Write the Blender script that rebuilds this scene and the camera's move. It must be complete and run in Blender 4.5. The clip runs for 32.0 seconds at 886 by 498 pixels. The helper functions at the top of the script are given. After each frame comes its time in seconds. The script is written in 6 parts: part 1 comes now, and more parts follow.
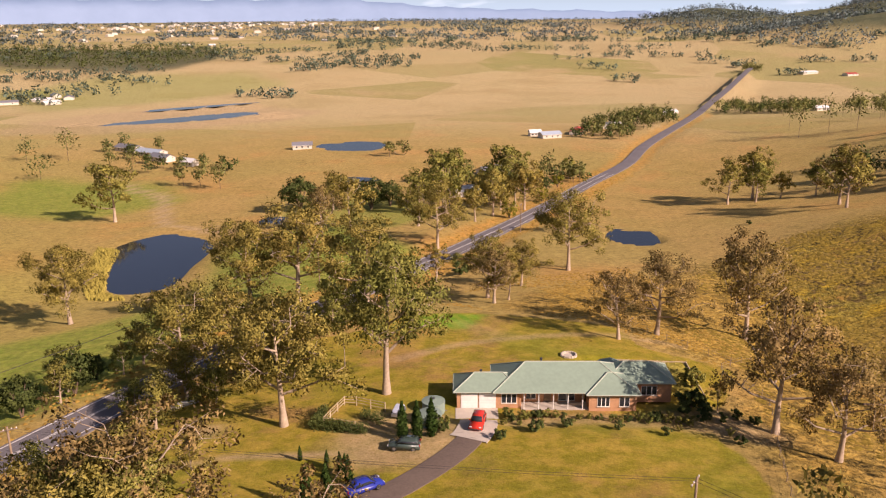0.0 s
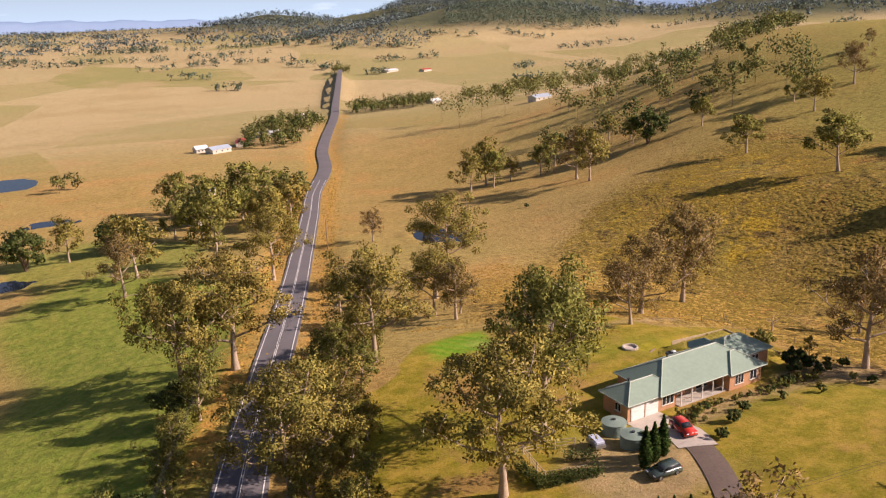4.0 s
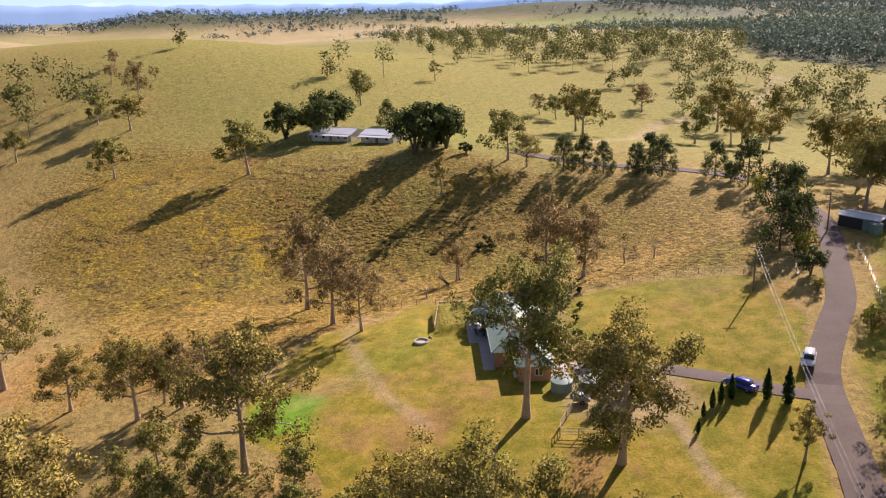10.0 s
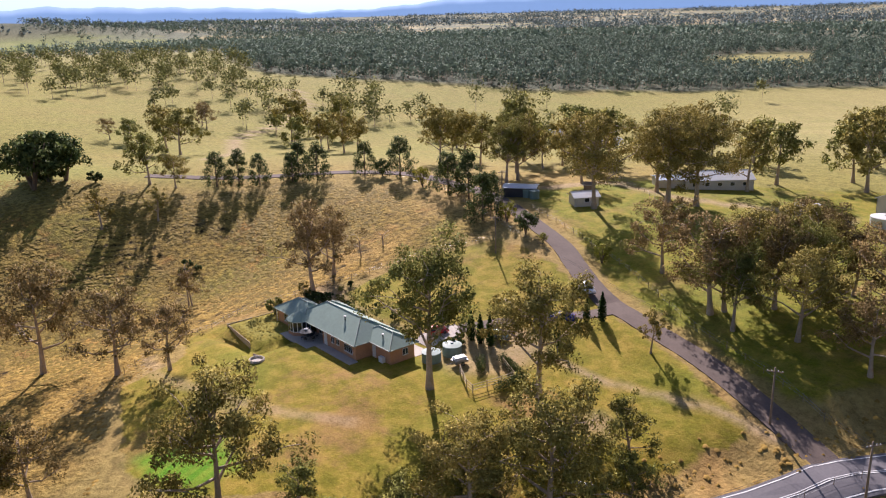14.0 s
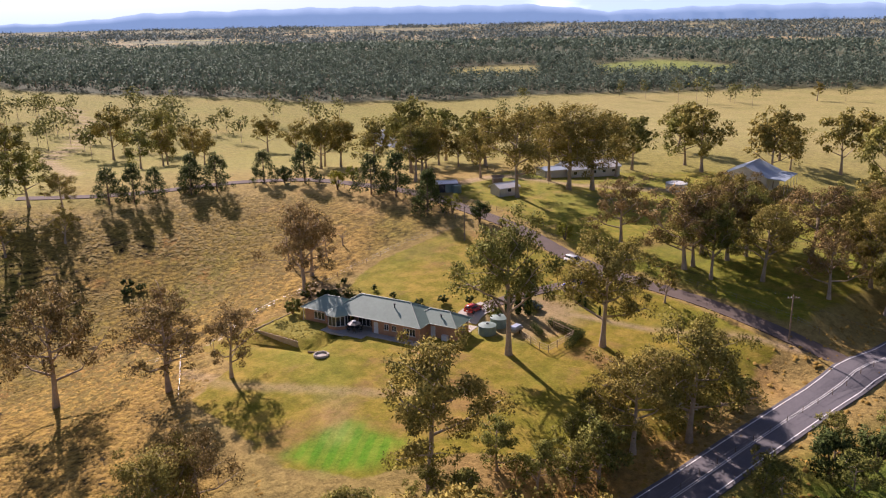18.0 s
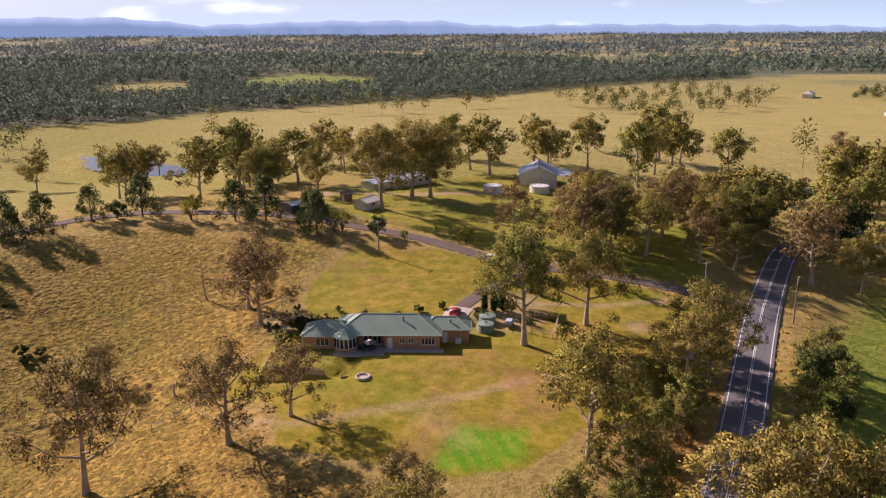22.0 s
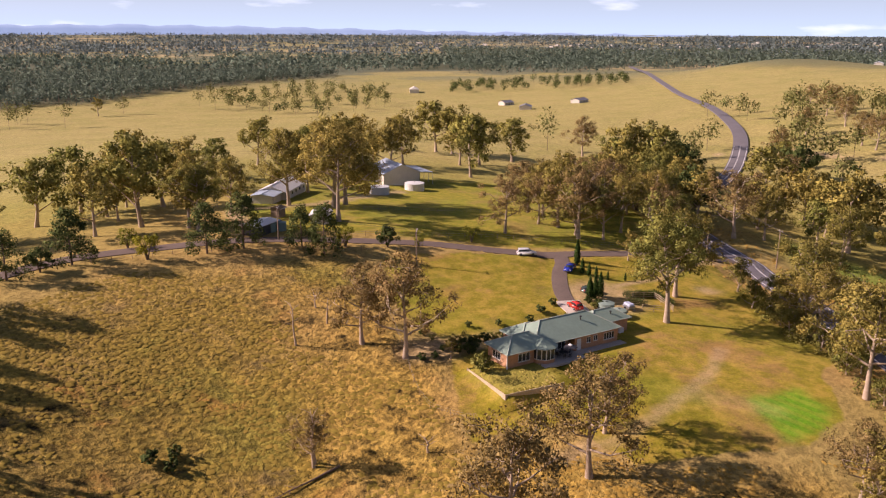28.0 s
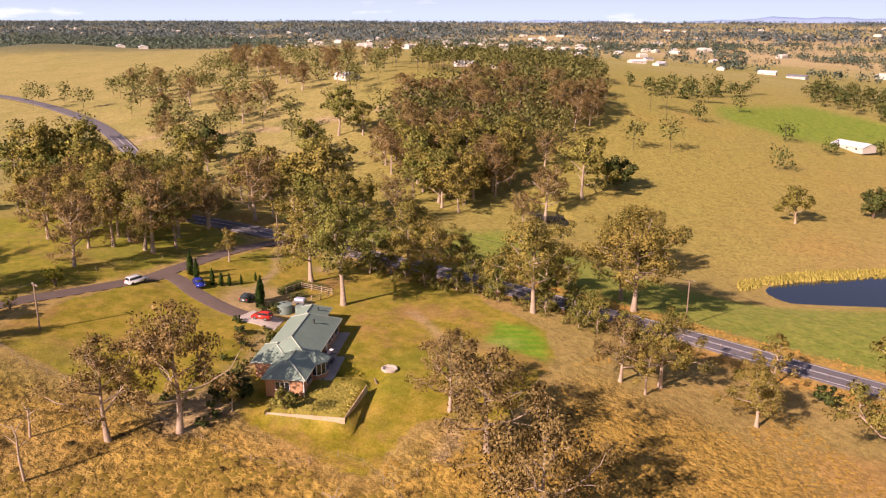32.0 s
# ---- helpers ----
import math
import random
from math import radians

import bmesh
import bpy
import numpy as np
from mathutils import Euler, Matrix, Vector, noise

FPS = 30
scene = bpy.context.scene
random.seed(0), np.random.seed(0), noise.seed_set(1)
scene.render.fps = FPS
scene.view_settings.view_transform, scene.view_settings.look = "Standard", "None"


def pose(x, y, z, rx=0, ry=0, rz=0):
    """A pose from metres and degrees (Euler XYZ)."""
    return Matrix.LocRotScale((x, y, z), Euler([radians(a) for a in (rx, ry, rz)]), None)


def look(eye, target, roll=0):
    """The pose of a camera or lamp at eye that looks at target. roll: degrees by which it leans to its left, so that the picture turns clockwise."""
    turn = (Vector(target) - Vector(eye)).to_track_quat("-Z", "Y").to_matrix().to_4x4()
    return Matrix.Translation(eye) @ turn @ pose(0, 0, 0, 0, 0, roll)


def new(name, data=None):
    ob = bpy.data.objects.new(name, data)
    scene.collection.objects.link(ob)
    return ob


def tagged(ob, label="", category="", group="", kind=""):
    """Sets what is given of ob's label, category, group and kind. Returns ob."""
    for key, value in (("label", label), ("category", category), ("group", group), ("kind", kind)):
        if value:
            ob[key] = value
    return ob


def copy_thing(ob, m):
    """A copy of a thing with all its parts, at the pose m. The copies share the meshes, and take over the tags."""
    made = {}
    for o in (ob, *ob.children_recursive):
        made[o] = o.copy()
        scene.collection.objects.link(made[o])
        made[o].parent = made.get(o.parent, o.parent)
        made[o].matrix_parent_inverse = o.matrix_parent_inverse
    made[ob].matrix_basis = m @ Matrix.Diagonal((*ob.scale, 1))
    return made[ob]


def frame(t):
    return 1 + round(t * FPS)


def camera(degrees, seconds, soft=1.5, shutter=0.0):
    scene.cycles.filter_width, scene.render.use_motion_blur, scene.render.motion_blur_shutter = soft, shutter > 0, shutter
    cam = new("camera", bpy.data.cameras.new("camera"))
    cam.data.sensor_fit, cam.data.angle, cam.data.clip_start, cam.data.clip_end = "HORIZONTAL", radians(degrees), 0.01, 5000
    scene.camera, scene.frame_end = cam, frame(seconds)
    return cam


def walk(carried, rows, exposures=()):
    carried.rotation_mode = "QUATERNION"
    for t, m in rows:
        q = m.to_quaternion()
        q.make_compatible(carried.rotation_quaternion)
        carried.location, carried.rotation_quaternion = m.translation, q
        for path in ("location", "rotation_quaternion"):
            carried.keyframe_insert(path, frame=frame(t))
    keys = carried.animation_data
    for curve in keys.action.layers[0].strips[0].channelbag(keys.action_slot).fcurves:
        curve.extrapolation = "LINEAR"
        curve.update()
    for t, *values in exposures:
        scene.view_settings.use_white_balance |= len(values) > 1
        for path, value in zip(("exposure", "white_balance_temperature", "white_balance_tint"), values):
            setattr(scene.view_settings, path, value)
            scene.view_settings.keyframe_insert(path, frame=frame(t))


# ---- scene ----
cam = camera(57.2, 32.0, 1.2)
PATH = [
    (0, (1.534, 1.291, 52.374), (1.495, 3.212, 51.816), -0.5),
    (0.5, (-7.418, 2.62, 52.235), (-7.299, 4.537, 51.678), -0.7),
    (1, (-16.63, 4.803, 52.402), (-16.395, 6.709, 51.846), -1.0),
    (1.5, (-25.425, 8.024, 52.813), (-25.072, 9.912, 52.255), -1.2),
    (2, (-33.762, 11.539, 53.191), (-33.271, 13.396, 52.633), -1.4),
    (2.5, (-42.262, 15.406, 53.343), (-41.668, 17.232, 52.784), -1.5),
    (3, (-50.611, 19.885, 53.101), (-49.9, 21.669, 52.543), -1.8),
    (3.5, (-58.585, 25.063, 52.673), (-57.756, 26.795, 52.114), -2.0),
    (5.5, (-84.45, 50.538, 52.984), (-83.211, 52.0, 52.413), -2.0),
    (6, (-89.709, 58.093, 52.912), (-88.363, 59.458, 52.341), -2.1),
    (6.5, (-93.995, 65.922, 52.812), (-92.548, 67.18, 52.243), -2.2),
    (7, (-97.698, 73.878, 52.758), (-96.162, 75.026, 52.19), -2.4),
    (7.5, (-100.719, 82.144, 52.778), (-99.117, 83.2, 52.214), -2.4),
    (8, (-103.133, 90.003, 52.719), (-101.454, 90.932, 52.156), -2.5),
    (8.5, (-104.77, 97.335, 52.829), (-103.002, 98.078, 52.262), -2.6),
    (9, (-105.913, 104.837, 53.226), (-104.065, 105.348, 52.656), -2.3),
    (9.5, (-107.362, 112.498, 53.723), (-105.459, 112.71, 53.146), -2.3),
    (10, (-108.136, 120.42, 54.248), (-106.222, 120.382, 53.668), -2.1),
    (10.5, (-108.411, 128.071, 54.714), (-106.514, 127.827, 54.131), -2.1),
    (11, (-108.131, 135.474, 55.116), (-106.261, 135.069, 54.532), -2.0),
    (11.5, (-107.456, 142.488, 55.344), (-105.623, 141.939, 54.76), -1.9),
    (12, (-106.011, 149.331, 55.275), (-104.235, 148.619, 54.692), -1.9),
    (12.5, (-104.454, 156.424, 54.997), (-102.749, 155.553, 54.419), -1.8),
    (13, (-102.327, 163.438, 54.735), (-100.689, 162.445, 54.161), -1.8),
    (13.5, (-99.64, 170.105, 54.551), (-98.072, 169.0, 53.982), -1.7),
    (14, (-96.57, 176.542, 54.568), (-95.088, 175.325, 53.998), -1.6),
    (14.5, (-93.064, 182.85, 54.721), (-91.678, 181.525, 54.151), -1.4),
    (15, (-89.469, 189.048, 54.661), (-88.183, 187.625, 54.092), -1.4),
    (15.5, (-85.786, 195.023, 54.507), (-84.612, 193.505, 53.942), -1.4),
    (17.5, (-67.86, 216.922, 53.868), (-66.84, 215.293, 53.314), -1.1),
    (18, (-62.072, 221.742, 53.776), (-61.114, 220.073, 53.228), -1.0),
    (18.5, (-55.455, 226.574, 53.94), (-54.601, 224.849, 53.396), -0.8),
    (19, (-48.456, 231.154, 54.163), (-47.742, 229.366, 53.622), -0.7),
    (19.5, (-41.024, 235.463, 54.647), (-40.451, 233.623, 54.112), -0.8),
    (20, (-33.2, 239.262, 55.141), (-32.801, 237.376, 54.61), -1.0),
    (20.5, (-25.129, 242.207, 55.655), (-24.881, 240.295, 55.124), -1.0),
    (21, (-16.46, 244.896, 56.113), (-16.284, 242.976, 55.582), -0.9),
    (21.5, (-7.632, 246.992, 56.424), (-7.505, 245.068, 55.894), -0.7),
    (22, (1.291, 248.399, 56.412), (1.354, 246.47, 55.885), -0.4),
    (22.5, (10.489, 249.406, 55.942), (10.487, 247.475, 55.419), -0.2),
    (23, (20.039, 249.796, 55.506), (19.965, 247.867, 54.983), -0.1),
    (23.5, (29.661, 249.41, 55.055), (29.518, 247.484, 54.533), -0.0),
    (24, (39.159, 247.898, 54.577), (38.967, 245.977, 54.055), 0.2),
    (24.5, (48.362, 245.607, 54.128), (48.142, 243.689, 53.604), 0.4),
    (25, (57.112, 242.481, 54.07), (56.893, 240.563, 53.545), 0.5),
    (25.5, (65.817, 238.669, 53.988), (65.645, 236.747, 53.463), 0.9),
    (27.5, (97.843, 219.16, 54.513), (97.097, 217.381, 53.988), 0.6),
    (28, (104.923, 212.864, 54.568), (103.928, 211.21, 54.044), 0.3),
    (28.5, (111.375, 205.85, 54.725), (110.161, 204.349, 54.201), 0.1),
    (29, (117.278, 198.432, 54.835), (115.872, 197.111, 54.311), -0.1),
    (29.5, (122.489, 190.179, 54.981), (120.909, 189.072, 54.455), -0.2),
    (30, (127.045, 181.563, 55.003), (125.334, 180.675, 54.471), -0.3),
    (30.5, (130.819, 172.743, 54.904), (129.018, 172.059, 54.368), -0.4),
    (31, (133.86, 163.559, 54.761), (131.991, 163.097, 54.217), -0.4),
    (31.5, (136.481, 154.141, 54.657), (134.584, 153.823, 54.109), -0.1),
    (32, (138.621, 144.383, 54.685), (136.711, 144.166, 54.131), 0.1),
]
EXPOSURES = [(0, 0.47, 6650, 32), (2, 0.46, 6450, 31), (3, 0.43, 6380, 30), (6, 0.73, 6200, 28), (9, 0.75, 5980, 27), (13, 0.80, 5480, 25), (19, 0.57, 5900, 32), (23, 0.50, 6100, 35), (28, 0.56, 6300, 37), (32, 0.62, 6600, 40)]
walk(cam, [(t, look(eye, target, roll)) for t, eye, target, roll in PATH], EXPOSURES)

# ---- light ----
SUN_AZ, SUN_EL = Vector((0.819, -0.574)).normalized(), 31.0
sun_data = bpy.data.lights.new("sun", "SUN")
sun_data.energy, sun_data.angle, sun_data.color = 5.0, radians(0.55), (1.0, 0.86, 0.68)
sun = new("sun", sun_data)
to_sun = Vector((SUN_AZ.x * math.cos(radians(SUN_EL)), SUN_AZ.y * math.cos(radians(SUN_EL)), math.sin(radians(SUN_EL))))
sun.matrix_world = look(to_sun * 100, (0, 0, 0))

world = bpy.data.worlds.new("sky")
scene.world = world
world.use_nodes = True
wn, wl = world.node_tree.nodes, world.node_tree.links
sky = wn.new("ShaderNodeTexSky")
sky.sky_type, sky.sun_disc = "NISHITA", False
sky.sun_elevation, sky.sun_rotation = radians(SUN_EL), math.atan2(SUN_AZ.x, SUN_AZ.y)
sky.air_density, sky.dust_density, sky.altitude = 1.0, 1.6, 100
wcoord, wmap, wcloud, wramp, wsep, wband = (wn.new("ShaderNode" + k) for k in ("TexCoord", "Mapping", "TexNoise", "ValToRGB", "SeparateXYZ", "ValToRGB"))
wmap.inputs["Scale"].default_value = (3.0, 3.0, 15.0)
wcloud.inputs["Scale"].default_value, wcloud.inputs["Detail"].default_value = 2.0, 7.0
wl.new(wcoord.outputs["Generated"], wmap.inputs["Vector"])
wl.new(wmap.outputs["Vector"], wcloud.inputs["Vector"])
wl.new(wcloud.outputs["Fac"], wramp.inputs["Fac"])
wramp.color_ramp.elements[0].position, wramp.color_ramp.elements[1].position = 0.60, 0.74
wl.new(wcoord.outputs["Generated"], wsep.inputs["Vector"])
wl.new(wsep.outputs["Z"], wband.inputs["Fac"])
wband.color_ramp.elements[0].position, wband.color_ramp.elements[0].color = 0.0, (1, 1, 1, 1)
wband.color_ramp.elements[1].position, wband.color_ramp.elements[1].color = 0.30, (0, 0, 0, 1)
wmul = wn.new("ShaderNodeMath")
wmul.operation = "MULTIPLY"
wl.new(wramp.outputs["Color"], wmul.inputs[0])
wl.new(wband.outputs["Color"], wmul.inputs[1])
wmix = wn.new("ShaderNodeMixRGB")
wmix.inputs["Color2"].default_value = (16.0, 18.0, 18.5, 1)
wl.new(wmul.outputs[0], wmix.inputs["Fac"])
whaze, wfar = wn.new("ShaderNodeValToRGB"), wn.new("ShaderNodeMixRGB")
wl.new(wsep.outputs["Z"], whaze.inputs["Fac"])
whaze.color_ramp.elements[0].position, whaze.color_ramp.elements[0].color = 0.0, (0.85, 0.85, 0.85, 1)
whaze.color_ramp.elements[1].position, whaze.color_ramp.elements[1].color = 0.12, (0, 0, 0, 1)
wfar.inputs["Color2"].default_value = (9.6, 13.0, 14.8, 1)
wl.new(whaze.outputs["Color"], wfar.inputs["Fac"])
wl.new(sky.outputs["Color"], wfar.inputs["Color1"])
wl.new(wfar.outputs["Color"], wmix.inputs["Color1"])
wl.new(wmix.outputs["Color"], wn["Background"].inputs["Color"])
wn["Background"].inputs["Strength"].default_value = 0.051

# ---- materials ----
def material(name, colour, rough=0.85, vary=0.25, grain=8.0, coarse=0.6, bump=0.15, metal=0.0, each=0.0, spec=0.3, clear=0.0):
    """A surface with variation at two scales, fine relief, and a shift from thing to thing."""
    m = bpy.data.materials.new(name)
    m.use_nodes = True
    n, l = m.node_tree.nodes, m.node_tree.links
    b = n["Principled BSDF"]
    b.inputs["Roughness"].default_value, b.inputs["Metallic"].default_value = rough, metal
    b.inputs["Specular IOR Level"].default_value = spec
    b.inputs["Coat Weight"].default_value = clear
    geo, fine, wide, mix, hsv = (n.new("ShaderNode" + k) for k in ("NewGeometry", "TexNoise", "TexNoise", "Math", "HueSaturation"))
    fine.inputs["Scale"].default_value, fine.inputs["Detail"].default_value = grain, 4
    wide.inputs["Scale"].default_value, wide.inputs["Detail"].default_value = coarse, 3
    mix.operation = "ADD"
    for k, node in enumerate((fine, wide)):
        l.new(geo.outputs["Position"], node.inputs["Vector"])
        l.new(node.outputs["Fac"], mix.inputs[k])
    scale = n.new("ShaderNodeMath")
    scale.operation = "MULTIPLY_ADD"
    scale.inputs[1].default_value, scale.inputs[2].default_value = 2 * vary, 1 - 2 * vary
    l.new(mix.outputs[0], scale.inputs[0])
    last = scale
    if each:
        info, more = n.new("ShaderNodeObjectInfo"), n.new("ShaderNodeMath")
        more.operation = "MULTIPLY_ADD"
        more.inputs[1].default_value = each
        l.new(info.outputs["Random"], more.inputs[0])
        l.new(scale.outputs[0], more.inputs[2])
        last = more
    hsv.inputs["Color"].default_value = (*colour, 1)
    l.new(last.outputs[0], hsv.inputs["Value"])
    l.new(hsv.outputs["Color"], b.inputs["Base Color"])
    if bump:
        bm_node = n.new("ShaderNodeBump")
        bm_node.inputs["Strength"].default_value, bm_node.inputs["Distance"].default_value = bump, 0.05
        l.new(fine.outputs["Fac"], bm_node.inputs["Height"])
        l.new(bm_node.outputs["Normal"], b.inputs["Normal"])
    return m


def leaf_material(name, colour, other, through_light=0.25, spread=0.8):
    """Foliage: each leaf spray its own tone, each tree its own hue, light passing through."""
    m = bpy.data.materials.new(name)
    m.use_nodes = True
    n, l = m.node_tree.nodes, m.node_tree.links
    b = n["Principled BSDF"]
    b.inputs["Roughness"].default_value, b.inputs["Specular IOR Level"].default_value = 0.8, 0.06
    geo, info, mix, hsv, add, tr, sh = (n.new("ShaderNode" + k) for k in ("NewGeometry", "ObjectInfo", "MixRGB", "HueSaturation", "Math", "BsdfTranslucent", "MixShader"))
    mix.inputs["Color1"].default_value, mix.inputs["Color2"].default_value = (*colour, 1), (*other, 1)
    wide = n.new("ShaderNodeTexNoise")
    wide.inputs["Scale"].default_value, wide.inputs["Detail"].default_value = 0.35, 3
    l.new(geo.outputs["Position"], wide.inputs["Vector"])
    add.operation = "MULTIPLY_ADD"
    add.inputs[1].default_value = 0.55
    l.new(info.outputs["Random"], add.inputs[0])
    half = n.new("ShaderNodeMath")
    half.operation = "MULTIPLY_ADD"
    half.inputs[1].default_value, half.inputs[2].default_value = 1.6, -0.55
    l.new(wide.outputs["Fac"], half.inputs[0])
    l.new(half.outputs[0], add.inputs[2])
    add.use_clamp = True
    l.new(add.outputs[0], mix.inputs["Fac"])
    val = n.new("ShaderNodeMath")
    val.operation = "MULTIPLY_ADD"
    val.inputs[1].default_value, val.inputs[2].default_value = spread, 1 - spread / 2
    l.new(geo.outputs["Random Per Island"], val.inputs[0])
    l.new(val.outputs[0], hsv.inputs["Value"])
    l.new(mix.outputs["Color"], hsv.inputs["Color"])
    l.new(hsv.outputs["Color"], b.inputs["Base Color"])
    l.new(hsv.outputs["Color"], tr.inputs["Color"])
    sh.inputs[0].default_value = through_light
    l.new(b.outputs[0], sh.inputs[1])
    l.new(tr.outputs[0], sh.inputs[2])
    l.new(sh.outputs[0], n["Material Output"].inputs["Surface"])
    return m


LEAF = leaf_material("gum_leaves", (0.245, 0.225, 0.052), (0.345, 0.262, 0.064), 0.15)
LEAF_GREEN = leaf_material("green_gum_leaves", (0.195, 0.215, 0.05), (0.30, 0.255, 0.06), 0.18)
LEAF_DARK = leaf_material("dark_leaves", (0.07, 0.10, 0.03), (0.12, 0.14, 0.038), 0.14)
LEAF_BROWN = leaf_material("sparse_leaves", (0.235, 0.175, 0.062), (0.30, 0.205, 0.08), 0.15)
LEAF_YELLOW = leaf_material("yellow_leaves", (0.28, 0.25, 0.02), (0.19, 0.21, 0.03), 0.25)
LEAF_CYPRESS = leaf_material("cypress_leaves", (0.035, 0.07, 0.014), (0.05, 0.085, 0.018), 0.1, 0.4)
# forest green made lighter and bluer: distance haze mixed into the leaf colour
LEAF_FOREST_HAZED = leaf_material("hazed_forest_leaves", (0.112, 0.162, 0.118), (0.145, 0.186, 0.13), 0.2, 0.45)
# for the farthest woods: air haze painted in as a blue-grey leaf tone
LEAF_HAZE = leaf_material("haze_tinted_leaves", (0.138, 0.182, 0.178), (0.165, 0.205, 0.19), 0.15, 0.35)
LEAF_WOOD = leaf_material("woodland_leaves", (0.145, 0.165, 0.05), (0.20, 0.195, 0.06), 0.18, 0.7)
GRASS_DRY = leaf_material("dry_grass_tussock", (0.27, 0.18, 0.034), (0.215, 0.158, 0.028), 0.0, 0.55)
GRASS_GOLD = leaf_material("golden_long_grass", (0.38, 0.235, 0.055), (0.31, 0.195, 0.036), 0.0, 0.6)
GRASS_YELLOW = material("yellow_grass", (0.33, 0.27, 0.06), 1.0, 0.5, 2.5, 0.3, 0.0, spec=0.0)
BARK = material("gum_bark", (0.36, 0.28, 0.20), 0.9, 0.4, 3.0, 0.5, 0.5, each=0.3)
BARK_DARK = material("dark_bark", (0.15, 0.105, 0.07), 0.95, 0.35, 4.0, 0.7, 0.5, each=0.2)
ASPHALT = material("asphalt", (0.165, 0.152, 0.158), 0.9, 0.22, 3.0, 0.15, 0.2)
DRIVE = material("driveway_seal", (0.15, 0.112, 0.09), 0.95, 0.25, 3.0, 0.3, 0.2)
GRAVEL = material("gravel", (0.38, 0.29, 0.20), 0.95, 0.25, 6.0, 0.4, 0.4)
CONCRETE = material("concrete", (0.50, 0.44, 0.37), 0.9, 0.2, 5.0, 0.6, 0.2)
LINE = material("road_paint", (0.82, 0.80, 0.76), 0.7, 0.2, 4.0, 0.8, 0.0)
BRICK = material("brickwork", (0.52, 0.285, 0.155), 0.9, 0.25, 12.0, 1.2, 0.5)
ROOFING = material("green_roof_sheet", (0.25, 0.335, 0.262), 0.62, 0.14, 2.0, 0.35, 0.1, spec=0.3)
ROOF_WHITE = material("pale_roof_sheet", (0.78, 0.78, 0.77), 0.3, 0.12, 2.0, 0.35, 0.1, spec=0.5)
ROOF_BLUE = material("zinc_roof_sheet", (0.40, 0.47, 0.55), 0.38, 0.12, 2.0, 0.35, 0.1, spec=0.5)
GUTTER = material("gutter_paint", (0.42, 0.47, 0.38), 0.5, 0.12, 3.0, 0.8, 0.0)
WHITE = material("white_paint", (0.78, 0.76, 0.72), 0.55, 0.1, 3.0, 0.6, 0.05)
CREAM = material("cream_weatherboard", (0.62, 0.57, 0.48), 0.7, 0.12, 4.0, 0.6, 0.1)
TIMBER = material("weathered_timber", (0.26, 0.19, 0.13), 0.9, 0.3, 6.0, 1.0, 0.4)
SLEEPER = material("sleeper_timber", (0.52, 0.41, 0.27), 0.9, 0.25, 5.0, 0.8, 0.3)
TANK_GREEN = material("green_tank", (0.22, 0.29, 0.245), 0.6, 0.15, 3.0, 0.5, 0.1)
TANK_PALE = material("pale_tank", (0.66, 0.66, 0.62), 0.6, 0.12, 3.0, 0.5, 0.1)
RUBBER = material("rubber", (0.02, 0.02, 0.02), 0.8, 0.1, 5, 1, 0)
DARK = material("dark_metal", (0.05, 0.05, 0.055), 0.5, 0.15, 5, 1, 0.1)
STEEL = material("grey_steel", (0.35, 0.35, 0.35), 0.45, 0.15, 5, 1, 0.1, metal=0.7)
STONE = material("fire_stone", (0.48, 0.42, 0.34), 0.95, 0.3, 4, 1, 0.6, each=0.3)
SOIL = material("bare_soil", (0.30, 0.17, 0.09), 0.95, 0.3, 3, 0.4, 0.4)


def glass_material(name, colour, rough=0.05):
    m = bpy.data.materials.new(name)
    m.use_nodes = True
    b = m.node_tree.nodes["Principled BSDF"]
    b.inputs["Base Color"].default_value, b.inputs["Roughness"].default_value = (*colour, 1), rough
    b.inputs["Specular IOR Level"].default_value = 0.6
    return m


PANE = glass_material("window_glass", (0.03, 0.035, 0.04))
WATER = glass_material("dam_water", (0.018, 0.024, 0.035), 0.06)


def ripple(m):
    n, l = m.node_tree.nodes, m.node_tree.links
    geo, noise_node, bump = n.new("ShaderNodeNewGeometry"), n.new("ShaderNodeTexNoise"), n.new("ShaderNodeBump")
    noise_node.inputs["Scale"].default_value = 1.2
    bump.inputs["Strength"].default_value, bump.inputs["Distance"].default_value = 0.08, 0.05
    l.new(geo.outputs["Position"], noise_node.inputs["Vector"])
    l.new(noise_node.outputs["Fac"], bump.inputs["Height"])
    l.new(bump.outputs["Normal"], n["Principled BSDF"].inputs["Normal"])


ripple(WATER)

# ---- the lie of the land ----
NEAR_HILLS = [5.9, 0.4, 0.4, 0.9, -1.6, -0.6, 2.2, 2.5, 1.9, 1.7, 0.7, 1.8, 2.9, -1.2, 1.5, -0.5, -1.9, 1.7, 2.3, -0.4, 3.7, 0.8, 0.5, -0.8, 3.5, -3.1, -8.3, -4.7, 0.4, -2.1, 1.9, 1.8, 4.4, 1.7, 3.5, 1.9, 2.7, 1.5, 3.8, 1.5, 0.2, 0.2]
MID_HILLS = [-7.7, 8.9, 2.8, -16.1, -3.5, -23.3, -9.9, -6.3, 7.7, 9.3, 3.3, 1.7, -5.2, -6.6, -10.6, -25.6, -3.1, -6.4, 28.4, 22.6]
FAR_HILLS = [-2.0, 5.3, 13.4, -12.2, -11.2, -4.6, -1.9, 36.4, 1.0, -9.0, 8.6, -17.5, 2.7, -9.9, -13.5, 12.7, -2.0, 21.8, 9.6, -18.2, 4.2, -0.4, 11.1, 5.4, -8.8]
